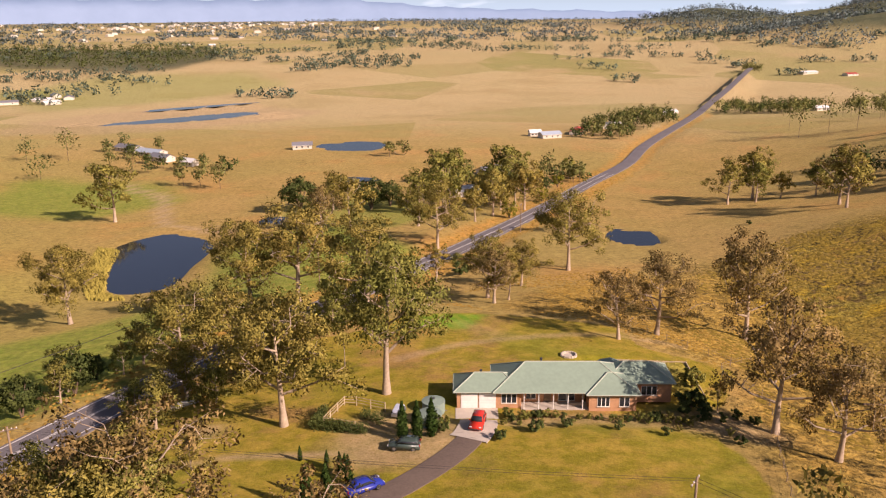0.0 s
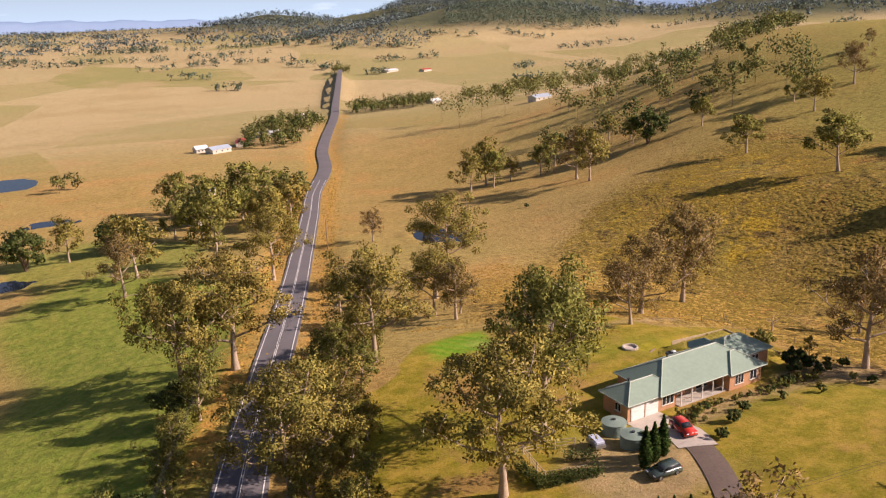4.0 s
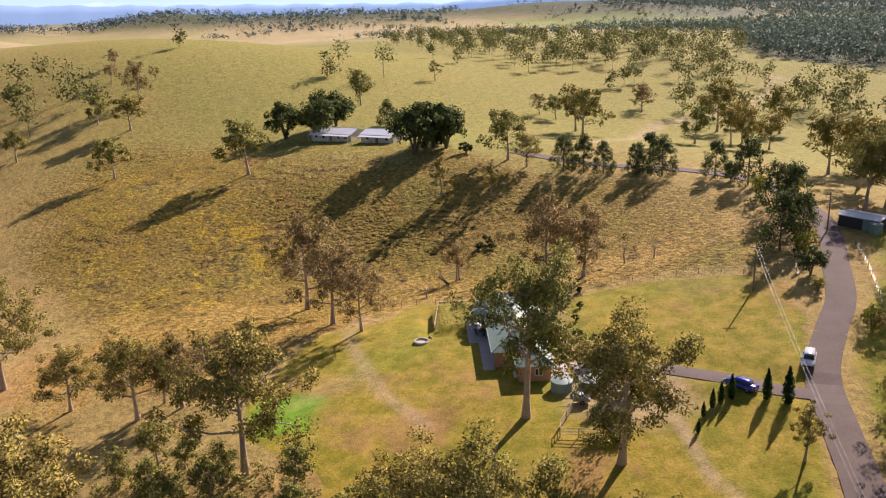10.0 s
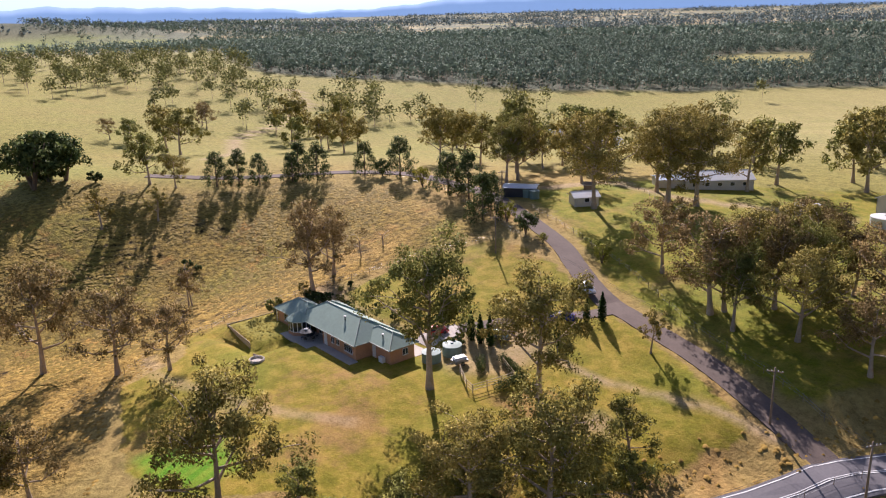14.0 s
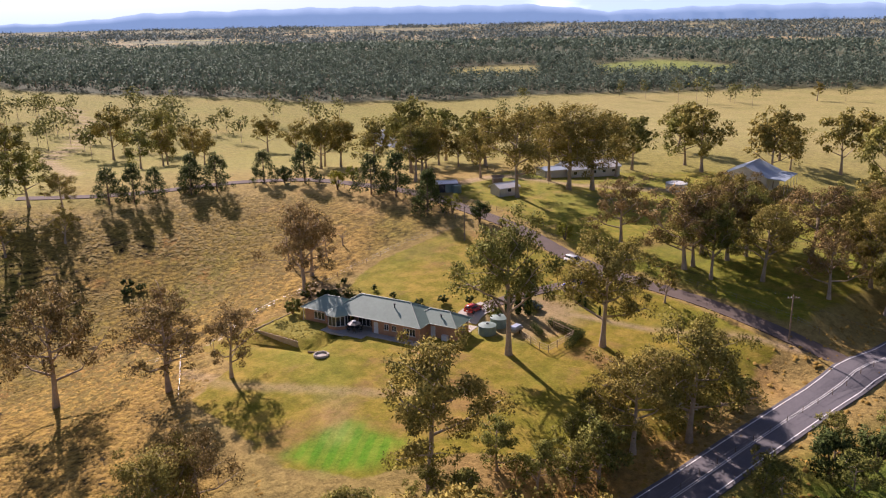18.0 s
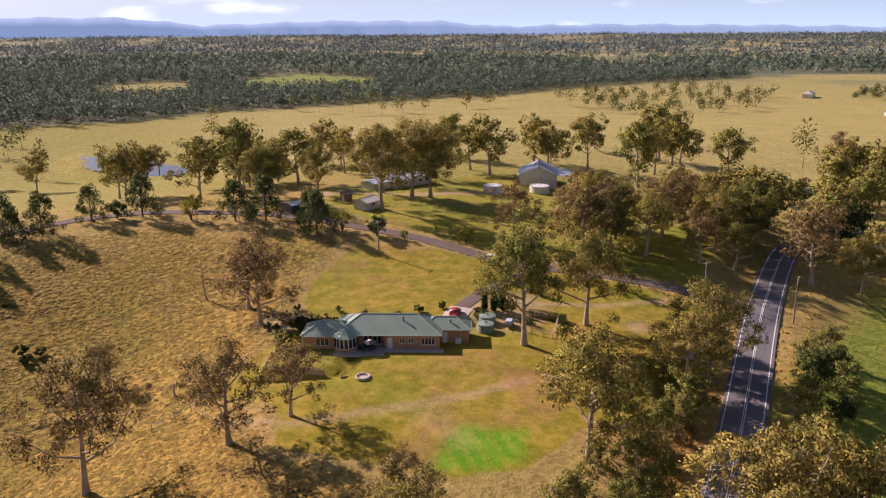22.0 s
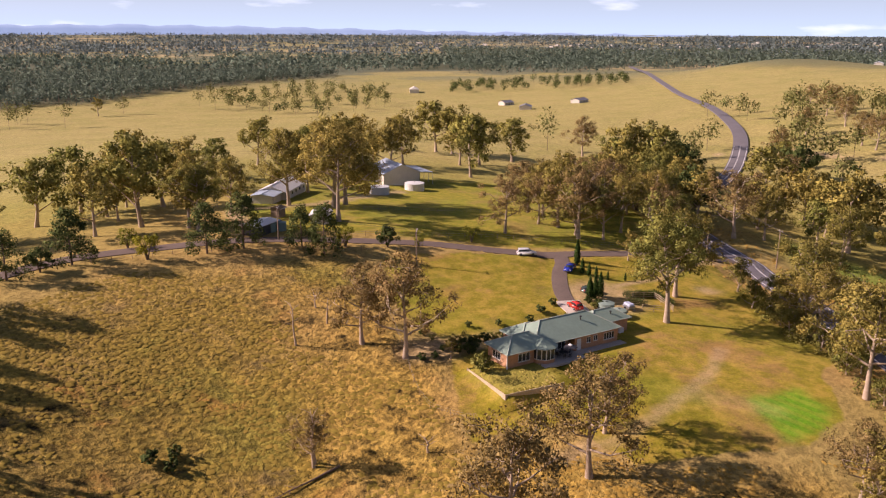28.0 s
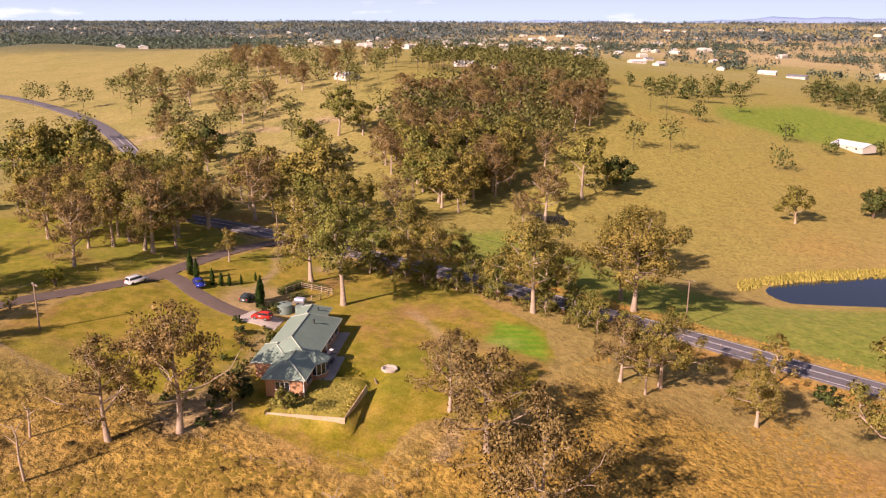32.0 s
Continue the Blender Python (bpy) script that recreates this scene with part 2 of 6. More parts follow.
HILLS = [(x, y, 32, NEAR_HILLS[i * 6 + j]) for i, x in enumerate(range(-80, 161, 40)) for j, y in enumerate(range(45, 246, 40))]
HILLS += [(x, y, 120, MID_HILLS[i * 4 + j]) for i, x in enumerate(range(-260, 301, 140)) for j, y in enumerate(range(-60, 361, 140))]
HILLS += [(x, y, 420, FAR_HILLS[i * 5 + j]) for i, x in enumerate(range(-900, 901, 450)) for j, y in enumerate(range(-900, 901, 450))]
# the lower flats to the south and the wooded western ridge
HILLS += [(150, -430, 200, -11), (195, -170, 80, -6.5), (-380, -370, 190, -16), (-331, 113, 70, 6), (-92, 207, 22, -2.5), (142, -108, 42, -5.5), (445, 435, 60, 20), (405, 335, 80, 10), (195, 272, 25, 3), (-16, 147, 14, 1.6), (-797, -456, 74, 15.6)]
# wooded ranges in the distance: x, y, two radii, turn, height
RANGES = [(1250, 1900, 620, 260, 25, 95), (1900, 1500, 700, 330, 30, 75), (2300, 700, 600, 380, 60, 45), (770, 2690, 300, 260, 10, 52), (1560, 2860, 420, 280, 20, 108), (2100, -400, 700, 400, 80, 45)]

ROAD = [(-900, -840), (-652, -545), (-536, -404), (-426, -275), (-351, -184), (-300, -126), (-252, -76), (-196, -31), (-150, -2), (-118, 6), (-98, 18), (-84, 36), (-70, 64), (-58, 91), (-49, 113), (-40.5, 134), (-24, 172.5), (-8, 210), (11, 256), (40, 326), (63, 382), (94, 446), (117, 508), (150, 582), (200, 690), (247, 800), (405, 1165), (422, 1204)]
DRIVE_WAY = [(-58, 84), (-46, 79), (-34, 74.5), (-21, 71), (-8, 67), (4, 60), (14, 53.6), (28, 47.6), (41, 42.2), (54, 38), (68, 36.5), (90, 36), (108, 46), (120, 62), (130, 76), (145, 92)]
HOUSE_DRIVE = [(-13, 70), (-10.5, 74), (-6.5, 78), (-2.5, 83), (0.8, 88), (2.6, 91.6), (3.3, 93.4)]
PONDS = [(-94, 245, 17, 36.5, 12, -21.6), (57, 250, 9, 13, 10, -16.8), (-67, 298, 9, 7, 0, -22.8), (-64, 508, 24, 20, 0, -27.6), (-48, 387, 10, 6, 0, -24.6), (-240, 700, 90, 17, 38, -34.0), (-262, 820, 60, 9, 40, -36.5), (160, -125, 46, 15, -42, -5.2), (-150, 150, 14, 7, 20, -15.6)]


def smooth_line(points, step):
    """A soft curve through the corners, in even steps."""
    p = np.array(points, float)
    p = np.vstack([2 * p[0] - p[1], p, 2 * p[-1] - p[-2]])
    out = []
    for k in range(1, len(p) - 2):
        n = max(2, int(np.linalg.norm(p[k + 1] - p[k]) / step))
        for s in np.arange(n) / n:
            out.append(0.5 * (2 * p[k] + (p[k + 1] - p[k - 1]) * s + (2 * p[k - 1] - 5 * p[k] + 4 * p[k + 1] - p[k + 2]) * s**2 + (3 * p[k] - p[k - 1] - 3 * p[k + 1] + p[k + 2]) * s**3))
    out.append(p[-2])
    return np.array(out)


def base_height(x, y):
    x, y = np.asarray(x, float), np.asarray(y, float)
    z = np.full(np.broadcast(x, y).shape, -13.4)
    for hx, hy, r, a in HILLS:
        z = z + a * np.exp(-((x - hx) ** 2 + (y - hy) ** 2) / (2 * r * r))
    for hx, hy, ra, rb, turn, a in RANGES:
        c, s = math.cos(radians(turn)), math.sin(radians(turn))
        u, v = ((x - hx) * c + (y - hy) * s) / ra, (-(x - hx) * s + (y - hy) * c) / rb
        z = z + a * np.exp(-(u * u + v * v) / 0.9) * (1 + 0.25 * np.sin(u * 5 + v * 3))
    far = np.hypot(x - 20, y - 115)
    return z + 34 * np.clip((far - 1300) / 3300, 0, 1) ** 1.3


def away(x, y, line):
    """Distance to a line of points and the nearest point's number."""
    best, near = np.full(x.shape, 1e9), np.zeros(x.shape, int)
    for k, (px, py) in enumerate(line):
        d = np.hypot(x - px, y - py)
        near[d < best] = k
        best = np.minimum(best, d)
    return best, near


ROAD_LINE = smooth_line(ROAD, 4.0)
DRIVE_LINE = smooth_line(DRIVE_WAY, 2.5)
HOUSE_DRIVE_LINE = smooth_line(HOUSE_DRIVE, 1.5)
LINES = [(line, base_height(line[:, 0], line[:, 1]), half, fade) for line, half, fade in ((ROAD_LINE, 5.5, 9.0), (DRIVE_LINE, 3.0, 6.0), (HOUSE_DRIVE_LINE, 2.4, 4.0))]
NORTH_RUN = [(217, -14), (274, -18.8), (310, -22), (365, -26), (440, -29), (523, -29.5), (700, -33), (930, -34), (1150, -31), (1500, -30)]
_along = ROAD_LINE[:, 1] > 217
LINES[0][1][_along] = np.interp(ROAD_LINE[_along, 1], [p[0] for p in NORTH_RUN], [p[1] for p in NORTH_RUN])
for _line, level, _half, _fade in LINES:
    for _k in range(200 if _half > 5 else 6):
        level[1:-1] = (level[:-2] + 2 * level[1:-1] + level[2:]) / 4


def ease(v):
    v = np.clip(v, 0, 1)
    return v * v * (3 - 2 * v)


def pond_reach(x, y, pond):
    px, py, ra, rb, turn, level = pond
    c, s = math.cos(radians(turn)), math.sin(radians(turn))
    u, v = ((x - px) * c + (y - py) * s) / ra, (-(x - px) * s + (y - py) * c) / rb
    a = np.arctan2(v, u)
    return np.hypot(u, v) / (1 + 0.10 * np.sin(3 * a + px) + 0.06 * np.sin(5 * a + py))


def height(x, y):
    """The ground, with roads levelled, dams dug and the house's pad cut."""
    shape = np.broadcast(x, y).shape
    x, y = np.broadcast_to(np.asarray(x, float), shape).ravel(), np.broadcast_to(np.asarray(y, float), shape).ravel()
    z = base_height(x, y)
    for pond in PONDS:
        r = pond_reach(x, y, pond)
        size = min(pond[2], pond[3])
        rim = np.maximum(z, pond[5] + 0.25)
        z = np.where(r < 1.5, z + (rim - z) * ease((1.5 - r) / 0.4), z)
        z = np.where(r < 1.0, pond[5] + 0.25 - 1.2 * ease((1.0 - r) * 2.5), z)
    pad = np.maximum(np.maximum(-1.5 - x, x - 34), np.maximum(100.5 - y, y - 114.5))
    z = z + (0.0 - z) * ease(1 - pad / 7)
    bed = np.maximum(np.maximum(24 - x, x - 36.4), np.maximum(107.4 - y, y - 118.6))
    z = z - 0.9 * ease(1 - np.abs(bed - 1.9) / 2.2) * (bed > 0.25) * (y > 104)
    z = np.where(bed < 0.25, np.maximum(z, -0.3), z)
    for line, level, half, fade in LINES:
        lo, hi = line.min(0) - 20, line.max(0) + 20
        inside = (x > lo[0]) & (x < hi[0]) & (y > lo[1]) & (y < hi[1])
        if inside.any():
            d, k = away(x[inside], y[inside], line)
            z[inside] += (level[k] - z[inside]) * ease(1 - (d - half) / fade)
    return z.reshape(shape)


def spot(x, y):
    return float(height(np.array([float(x)]), np.array([float(y)]))[0])


def shape_from(name, verts, faces, mat, smooth=False):
    me = bpy.data.meshes.new(name)
    me.from_pydata([tuple(map(float, v)) for v in verts], [], [tuple(map(int, q)) for q in faces])
    for m in mat if isinstance(mat, (list, tuple)) else [mat]:
        me.materials.append(m)
    if smooth:
        me.polygons.foreach_set("use_smooth", [True] * len(me.polygons))
    me.update()
    return me


# the ground sheet: fine near the house, wide towards the horizon
CENTRE, CELLS = (15.0, 120.0), 370
_u = np.linspace(-1, 1, CELLS + 1)
_w = 42.0 * np.sinh(5.31 * _u)
GX, GY = np.meshgrid(CENTRE[0] + _w, CENTRE[1] + _w, indexing="ij")
GZ = height(GX, GY)


def in_shape(x, y, corners):
    inside = np.zeros(x.shape, bool)
    for (xa, ya), (xb, yb) in zip(corners, corners[1:] + corners[:1]):
        inside ^= ((ya > y) != (yb > y)) & (x < (xb - xa) * (y - ya) / (yb - ya + 1e-9) + xa)
    return inside


def soft_mask(corners, blur=1):
    m = in_shape(GX, GY, corners).astype(float)
    for _ in range(blur):
        m[1:-1, 1:-1] = (m[1:-1, 1:-1] * 2 + m[:-2, 1:-1] + m[2:, 1:-1] + m[1:-1, :-2] + m[1:-1, 2:]) / 6
    return m


LAWN = [(37, 103), (47, 124), (33, 128), (30, 141), (5, 149), (-7, 147), (-18, 135), (-24, 134), (-38, 118), (-44, 100), (-48, 84), (-30, 77), (-12, 71), (5, 63), (28, 58), (36, 81), (34, 97)]
PADDOCK_SOUTH = [(-50, 75), (-8, 63), (25, 42), (48, 32), (45, -5), (-10, -45), (-60, -30), (-75, 20)]
BRIGHT = [(3, 137), (7, 148), (-6, 146.5), (-8, 138)]
WEST_FLAT = [(-50, 120), (-30, 175), (-10, 225), (-45, 290), (-75, 250), (-66, 200), (-80, 170), (-120, 140), (-100, 60)]
LAGOON_BANK = [(-340, 560), (-230, 590), (-150, 700), (-130, 820), (-260, 900), (-350, 760)]
NORTH_STRIP = [(-560, 980), (-520, 1250), (-330, 1255), (-221, 1117), (-324, 922), (-410, 790)]
WEST_MEADOW = [(-210, 330), (-150, 310), (-120, 350), (-150, 400), (-230, 420)]
EAST_HILL = [(1827, -28), (1850, -308), (1684, -572), (1490, -516), (1560, -200)]
CROP = [(-340, 246), (-374, 254), (-438, 322), (-398, 370), (-338, 352), (-316, 284)]
MOWN_NORTH = [(-60, 270), (-20, 262), (-5, 300), (-30, 345), (-70, 330)]
HILL_GREEN = [(118, 80), (150, 105), (160, 150), (180, 165), (215, 140), (200, 110), (160, 80)]
TUSSOCK = [(33, 56), (40, 80), (39, 102), (48, 124), (35, 131), (32, 146), (8, 154), (22, 178), (62, 196), (100, 225), (150, 250), (200, 240), (185, 185), (155, 160), (140, 105), (118, 88), (104, 62), (80, 50)]
GARDEN = [(25, 108), (36.4, 107.6), (36.4, 118.6), (25, 118.6)]
BARE = [(6, 130), (12, 132), (6, 138), (2, 143), (-1, 142), (3, 136)]
YARD = [(-13, 84), (0, 85), (3, 96), (-1, 102), (-9, 102), (-14, 97)]
FRONT_BED = [(7, 96.5), (20, 98), (30, 96), (42, 92), (45, 97), (36, 103), (26, 101), (8, 101)]
WHEEL_TRACK = [(-10, 88), (-22, 89), (-32, 87), (-43, 84), (-52, 84)]
LAWN_PATH = [(40, 133), (28, 135), (14, 132), (2, 128), (-8, 122)]
FARM_TRACK = [(-165, 398), (-158, 389), (-135, 364), (-122, 330), (-110, 299), (-100, 288), (-80, 276)]
HILL_TRACK = [(170, 62), (189, 44), (232, 22), (253, 1), (266, -15), (317, -62), (374, -89)]
YARD_TRACK = [(47, 22), (43, 2), (33, 3), (19, 2), (4, -5), (-15, -14)]
RIDGE_TRACK = [(-205, -48), (-229, -28), (-236, 12), (-251, 38), (-272, 68), (-330, 96), (-400, 110)]
GOLDEN = [(50, 62), (60, 85), (65, 112), (63, 135), (70, 160), (62, 196), (22, 178), (8, 154), (32, 146), (48, 124), (39, 102), (40, 80)]
WEEDS = [(160, 238), (175, 195), (97, 155), (56, 170), (84, 208)]
PATCH = [(-34, 95), (-30, 96), (-31, 100), (-35, 99)]
# fields and forests to the south
NORTH_WOOD = [(-760, 1330), (-530, 1269), (-451, 1293), (-423, 1557), (-560, 1700), (-928, 1681), (-950, 1400)]
GREEN_FIELD = [(280, -746), (237, -852), (159, -838), (100, -785), (105, -735), (135, -700), (240, -640)]
TAN_FIELD = [(388, -580), (395, -634), (357, -700), (325, -690), (280, -570), (350, -515)]
NEAR_WOOD = [(461, -112), (399, -150), (345, -205), (305, -225), (275, -273), (240, -330), (229, -380), (221, -435), (173, -490), (115, -545), (37, -600), (0, -598), (-91, -688), (-198, -776), (-388, -904), (-388, -1000), (-100, -960), (100, -900), (320, -820), (520, -800), (731, -633), (900, -450), (800, -250), (600, -150)]
DEEP_WOOD = [(900, -450), (731, -633), (520, -800), (320, -820), (100, -900), (-100, -960), (-388, -1000), (-757, -1010), (-960, -900), (-1332, -1327), (-645, -1500), (18, -1500), (591, -1300), (1269, -900), (1500, -500), (1269, -300)]
FAR_CLEARING = [(-169, -1509), (-301, -1736), (-404, -1581), (-290, -1202), (-254, -1246)]
masks = {
    "lawn": np.maximum(soft_mask(LAWN, 2), 0.75 * soft_mask(PADDOCK_SOUTH, 2)),
    "lush": np.maximum.reduce([0.9 * soft_mask(WEST_FLAT, 3), 0.75 * soft_mask(GREEN_FIELD, 1), 0.3 * soft_mask(FAR_CLEARING, 1), 0.3 * soft_mask(PADDOCK_SOUTH, 2), 0.25 * soft_mask(HILL_GREEN, 3), 0.6 * soft_mask(MOWN_NORTH, 1), 0.45 * soft_mask(NORTH_STRIP, 2), 0.8 * soft_mask(WEST_MEADOW, 2), 0.75 * soft_mask(EAST_HILL, 1), soft_mask(CROP, 1)]),
    "tussock": soft_mask(TUSSOCK, 9),
    "bare": np.maximum.reduce([0.25 * soft_mask(BARE, 2), 0.6 * soft_mask(LAGOON_BANK, 1), 0.65 * soft_mask(YARD, 2), 0.55 * soft_mask(FRONT_BED, 1), 0.75 * ease(1.4 - away(GX.ravel(), GY.ravel(), smooth_line(WHEEL_TRACK, 1.5))[0].reshape(GX.shape)), 0.45 * ease(1.8 - away(GX.ravel(), GY.ravel(), smooth_line(LAWN_PATH, 1.5))[0].reshape(GX.shape)), 0.8 * soft_mask(PATCH, 1)] + [0.8 * ease((half + 1.2 - away(GX.ravel(), GY.ravel(), smooth_line(line, 2.0))[0].reshape(GX.shape)) / 1.6) for line, half in ((FARM_TRACK, 2.4), (HILL_TRACK, 2.2), (YARD_TRACK, 2.0), (RIDGE_TRACK, 2.4))]),
    "garden": soft_mask(GARDEN, 1),
    "sown": soft_mask(BRIGHT, 1),
    "weeds": soft_mask(WEEDS, 6),
    "golden": soft_mask(GOLDEN, 2),
}
_d, _k = away(GX.ravel(), GY.ravel(), ROAD_LINE[::2])
masks["verge"] = ease(1 - (np.abs(_d.reshape(GX.shape) - 7.5)) / 4.5) * (np.hypot(GX, GY - 150) < 600) * ease((GY - 100) / 40)
_far = np.hypot(GX - 20, GY - 115)
_az = np.degrees(np.arctan2(GX - 20, GY - 115)) % 360
masks["olive"] = ease((_az - 35) / 35) * (0.85 * ease((330 - _az) / 40) + 0.15 * ease((260 - _az) / 60)) * ease((_far - 60) / 120) * ease((1500 - _far) / 500)
masks["straw"] = ease((_az - 148) / 22) * ease((268 - _az) / 18) * ease((_far - 150) / 90) * ease((1300 - _far) / 300)
masks["scrub"] = ease((_far - 750) / 500) * ease((_az - 95) / 20) * ease((275 - _az) / 30)
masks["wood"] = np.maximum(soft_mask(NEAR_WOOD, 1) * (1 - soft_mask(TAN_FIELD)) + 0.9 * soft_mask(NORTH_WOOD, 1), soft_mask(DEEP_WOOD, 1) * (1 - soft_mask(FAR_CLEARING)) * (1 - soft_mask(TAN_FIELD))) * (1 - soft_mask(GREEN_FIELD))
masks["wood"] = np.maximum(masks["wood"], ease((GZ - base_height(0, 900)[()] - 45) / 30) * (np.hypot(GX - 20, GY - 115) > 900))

idx = np.arange((CELLS + 1) ** 2).reshape(CELLS + 1, CELLS + 1)
quads = np.stack([idx[:-1, :-1], idx[1:, :-1], idx[1:, 1:], idx[:-1, 1:]], -1).reshape(-1, 4)
ground_mesh = bpy.data.meshes.new("ground")
ground_mesh.vertices.add(idx.size)
ground_mesh.vertices.foreach_set("co", np.stack([GX, GY, GZ], -1).ravel())
ground_mesh.loops.add(quads.size)
ground_mesh.loops.foreach_set("vertex_index", quads.ravel())
ground_mesh.polygons.add(len(quads))
ground_mesh.polygons.foreach_set("loop_start", np.arange(len(quads)) * 4)
ground_mesh.polygons.foreach_set("use_smooth", np.ones(len(quads), bool))
ground_mesh.update(calc_edges=True)
for key, values in masks.items():
    ground_mesh.attributes.new(key, "FLOAT", "POINT").data.foreach_set("value", values.ravel().astype(np.float32))


def ground_material():
    m = bpy.data.materials.new("pasture")
    m.use_nodes = True
    n, l = m.node_tree.nodes, m.node_tree.links
    b = n["Principled BSDF"]
    b.inputs["Roughness"].default_value, b.inputs["Specular IOR Level"].default_value = 0.95, 0.1
    b.inputs["Sheen Weight"].default_value, b.inputs["Sheen Roughness"].default_value, b.inputs["Sheen Tint"].default_value = 0.09, 0.45, (1.0, 0.8, 0.3, 1)
    geo = n.new("ShaderNodeNewGeometry")

    def tex(scale, detail=5, rough=0.6, vector=None):
        t = n.new("ShaderNodeTexNoise")
        t.inputs["Scale"].default_value, t.inputs["Detail"].default_value, t.inputs["Roughness"].default_value = scale, detail, rough
        l.new(vector or geo.outputs["Position"], t.inputs["Vector"])
        return t.outputs["Fac"]

    def span(value, lo, hi, a=0.0, c=1.0):
        r = n.new("ShaderNodeMapRange")
        r.interpolation_type = "SMOOTHSTEP"
        for name, v in (("From Min", lo), ("From Max", hi), ("To Min", a), ("To Max", c)):
            r.inputs[name].default_value = v
        l.new(value, r.inputs["Value"])
        return r.outputs["Result"]

    def math2(op, a, c):
        k = n.new("ShaderNodeMath")
        k.operation = op
        for i, v in enumerate((a, c)):
            if isinstance(v, (int, float)):
                k.inputs[i].default_value = v
            else:
                l.new(v, k.inputs[i])
        return k.outputs[0]

    def blend(fac, a, c):
        k = n.new("ShaderNodeMixRGB")
        for i, v in enumerate((fac, a, c)):
            if isinstance(v, tuple):
                k.inputs[i].default_value = (*v, 1)
            elif isinstance(v, (int, float)):
                k.inputs[i].default_value = v
            else:
                l.new(v, k.inputs[i])
        return k.outputs["Color"]

    def mask(name):
        a = n.new("ShaderNodeAttribute")
        a.attribute_name = name
        return a.outputs["Fac"]

    fine, mid, wide, huge = tex(2.6, 6, 0.7), tex(0.35, 6, 0.65), tex(0.045, 5), tex(0.006, 4)
    grain = tex(9.0, 4, 0.75)
    dry = blend(span(wide, 0.35, 0.65), (0.40, 0.262, 0.088), (0.33, 0.23, 0.07))
    dry = blend(span(mid, 0.45, 0.75, 0, 0.55), dry, (0.28, 0.20, 0.06))
    dry = blend(span(huge, 0.42, 0.62, 0, 0.7), dry, (0.31, 0.245, 0.075))
    dry = blend(span(tex(0.028, 4), 0.52, 0.66, 0, 0.65), dry, (0.42, 0.235, 0.075))
    # wide paddocks far away, each with its own tint
    cells = n.new("ShaderNodeTexVoronoi")
    cells.inputs["Scale"].default_value = 0.0042
    l.new(geo.outputs["Position"], cells.inputs["Vector"])
    sep = n.new("ShaderNodeSeparateColor")
    l.new(cells.outputs["Color"], sep.inputs["Color"])
    pos = n.new("ShaderNodeSeparateXYZ")
    l.new(geo.outputs["Position"], pos.inputs["Vector"])
    dist = n.new("ShaderNodeVectorMath")
    dist.operation = "LENGTH"
    l.new(geo.outputs["Position"], dist.inputs[0])
    far = span(dist.outputs["Value"], 420, 800)
    field = blend(span(sep.outputs[0], 0.45, 0.85), (0.50, 0.40, 0.225), (0.33, 0.30, 0.13))
    field = blend(span(sep.outputs[1], 0.74, 0.84, 0, 0.65), field, (0.235, 0.255, 0.085))
    field = blend(span(tex(0.009, 5, 0.65), 0.46, 0.66), field, (0.43, 0.34, 0.18))
    dry = blend(math2("MULTIPLY", far, 0.75), dry, field)
    # tussocks on the slopes
    tall = n.new("ShaderNodeTexVoronoi")
    tall.inputs["Scale"].default_value = 0.9
    warp = n.new("ShaderNodeVectorMath")
    warp.operation = "ADD"
    wob = n.new("ShaderNodeTexNoise")
    wob.inputs["Scale"].default_value = 0.8
    l.new(geo.outputs["Position"], wob.inputs["Vector"])
    l.new(geo.outputs["Position"], warp.inputs[0])
    l.new(wob.outputs["Color"], warp.inputs[1])
    l.new(warp.outputs[0], tall.inputs["Vector"])
    clump = span(tall.outputs["Distance"], 0.25, 0.75)
    rough = blend(math2("MULTIPLY", clump, 0.6), (0.30, 0.20, 0.034), (0.15, 0.108, 0.022))
    rough = blend(span(wide, 0.48, 0.66, 0, 0.7), rough, (0.215, 0.185, 0.03))
    rough = blend(span(tex(0.06, 5, 0.7), 0.55, 0.66, 0, 0.75), rough, (0.33, 0.165, 0.035))
    rough = blend(span(tex(0.11, 5, 0.7), 0.57, 0.68, 0, 0.6), rough, (0.13, 0.092, 0.045))
    patchy = math2("MULTIPLY", mask("weeds"), span(tex(0.09, 5, 0.7), 0.47, 0.58))
    rough = blend(patchy, rough, (0.36, 0.235, 0.018))
    rough = blend(math2("MULTIPLY", mask("weeds"), span(tex(0.16, 5, 0.7), 0.53, 0.62, 0, 0.85)), rough, (0.11, 0.068, 0.028))
    rough = blend(math2("MULTIPLY", mask("golden"), span(mid, 0.3, 0.6, 0.9, 0.55)), rough, (0.385, 0.24, 0.052))
    tus = math2("MULTIPLY", mask("tussock"), span(wide, 0.30, 0.55, 0.55, 1.0))
    dry = blend(math2("MULTIPLY", mask("olive"), span(wide, 0.3, 0.7, 0.95, 0.65)), dry, (0.25, 0.235, 0.046))
    dry = blend(math2("MULTIPLY", mask("straw"), span(mid, 0.3, 0.7, 0.95, 0.7)), dry, blend(span(wide, 0.4, 0.65), (0.365, 0.30, 0.112), (0.29, 0.263, 0.085)))
    colour = blend(tus, dry, rough)
    lawn = blend(span(mid, 0.35, 0.68), (0.24, 0.205, 0.012), (0.325, 0.225, 0.034))
    lawn = blend(span(tex(0.055, 5, 0.7), 0.49, 0.64, 0, 0.8), lawn, (0.315, 0.18, 0.062))
    lawn = blend(span(wide, 0.45, 0.68, 0, 0.6), lawn, (0.175, 0.20, 0.012))
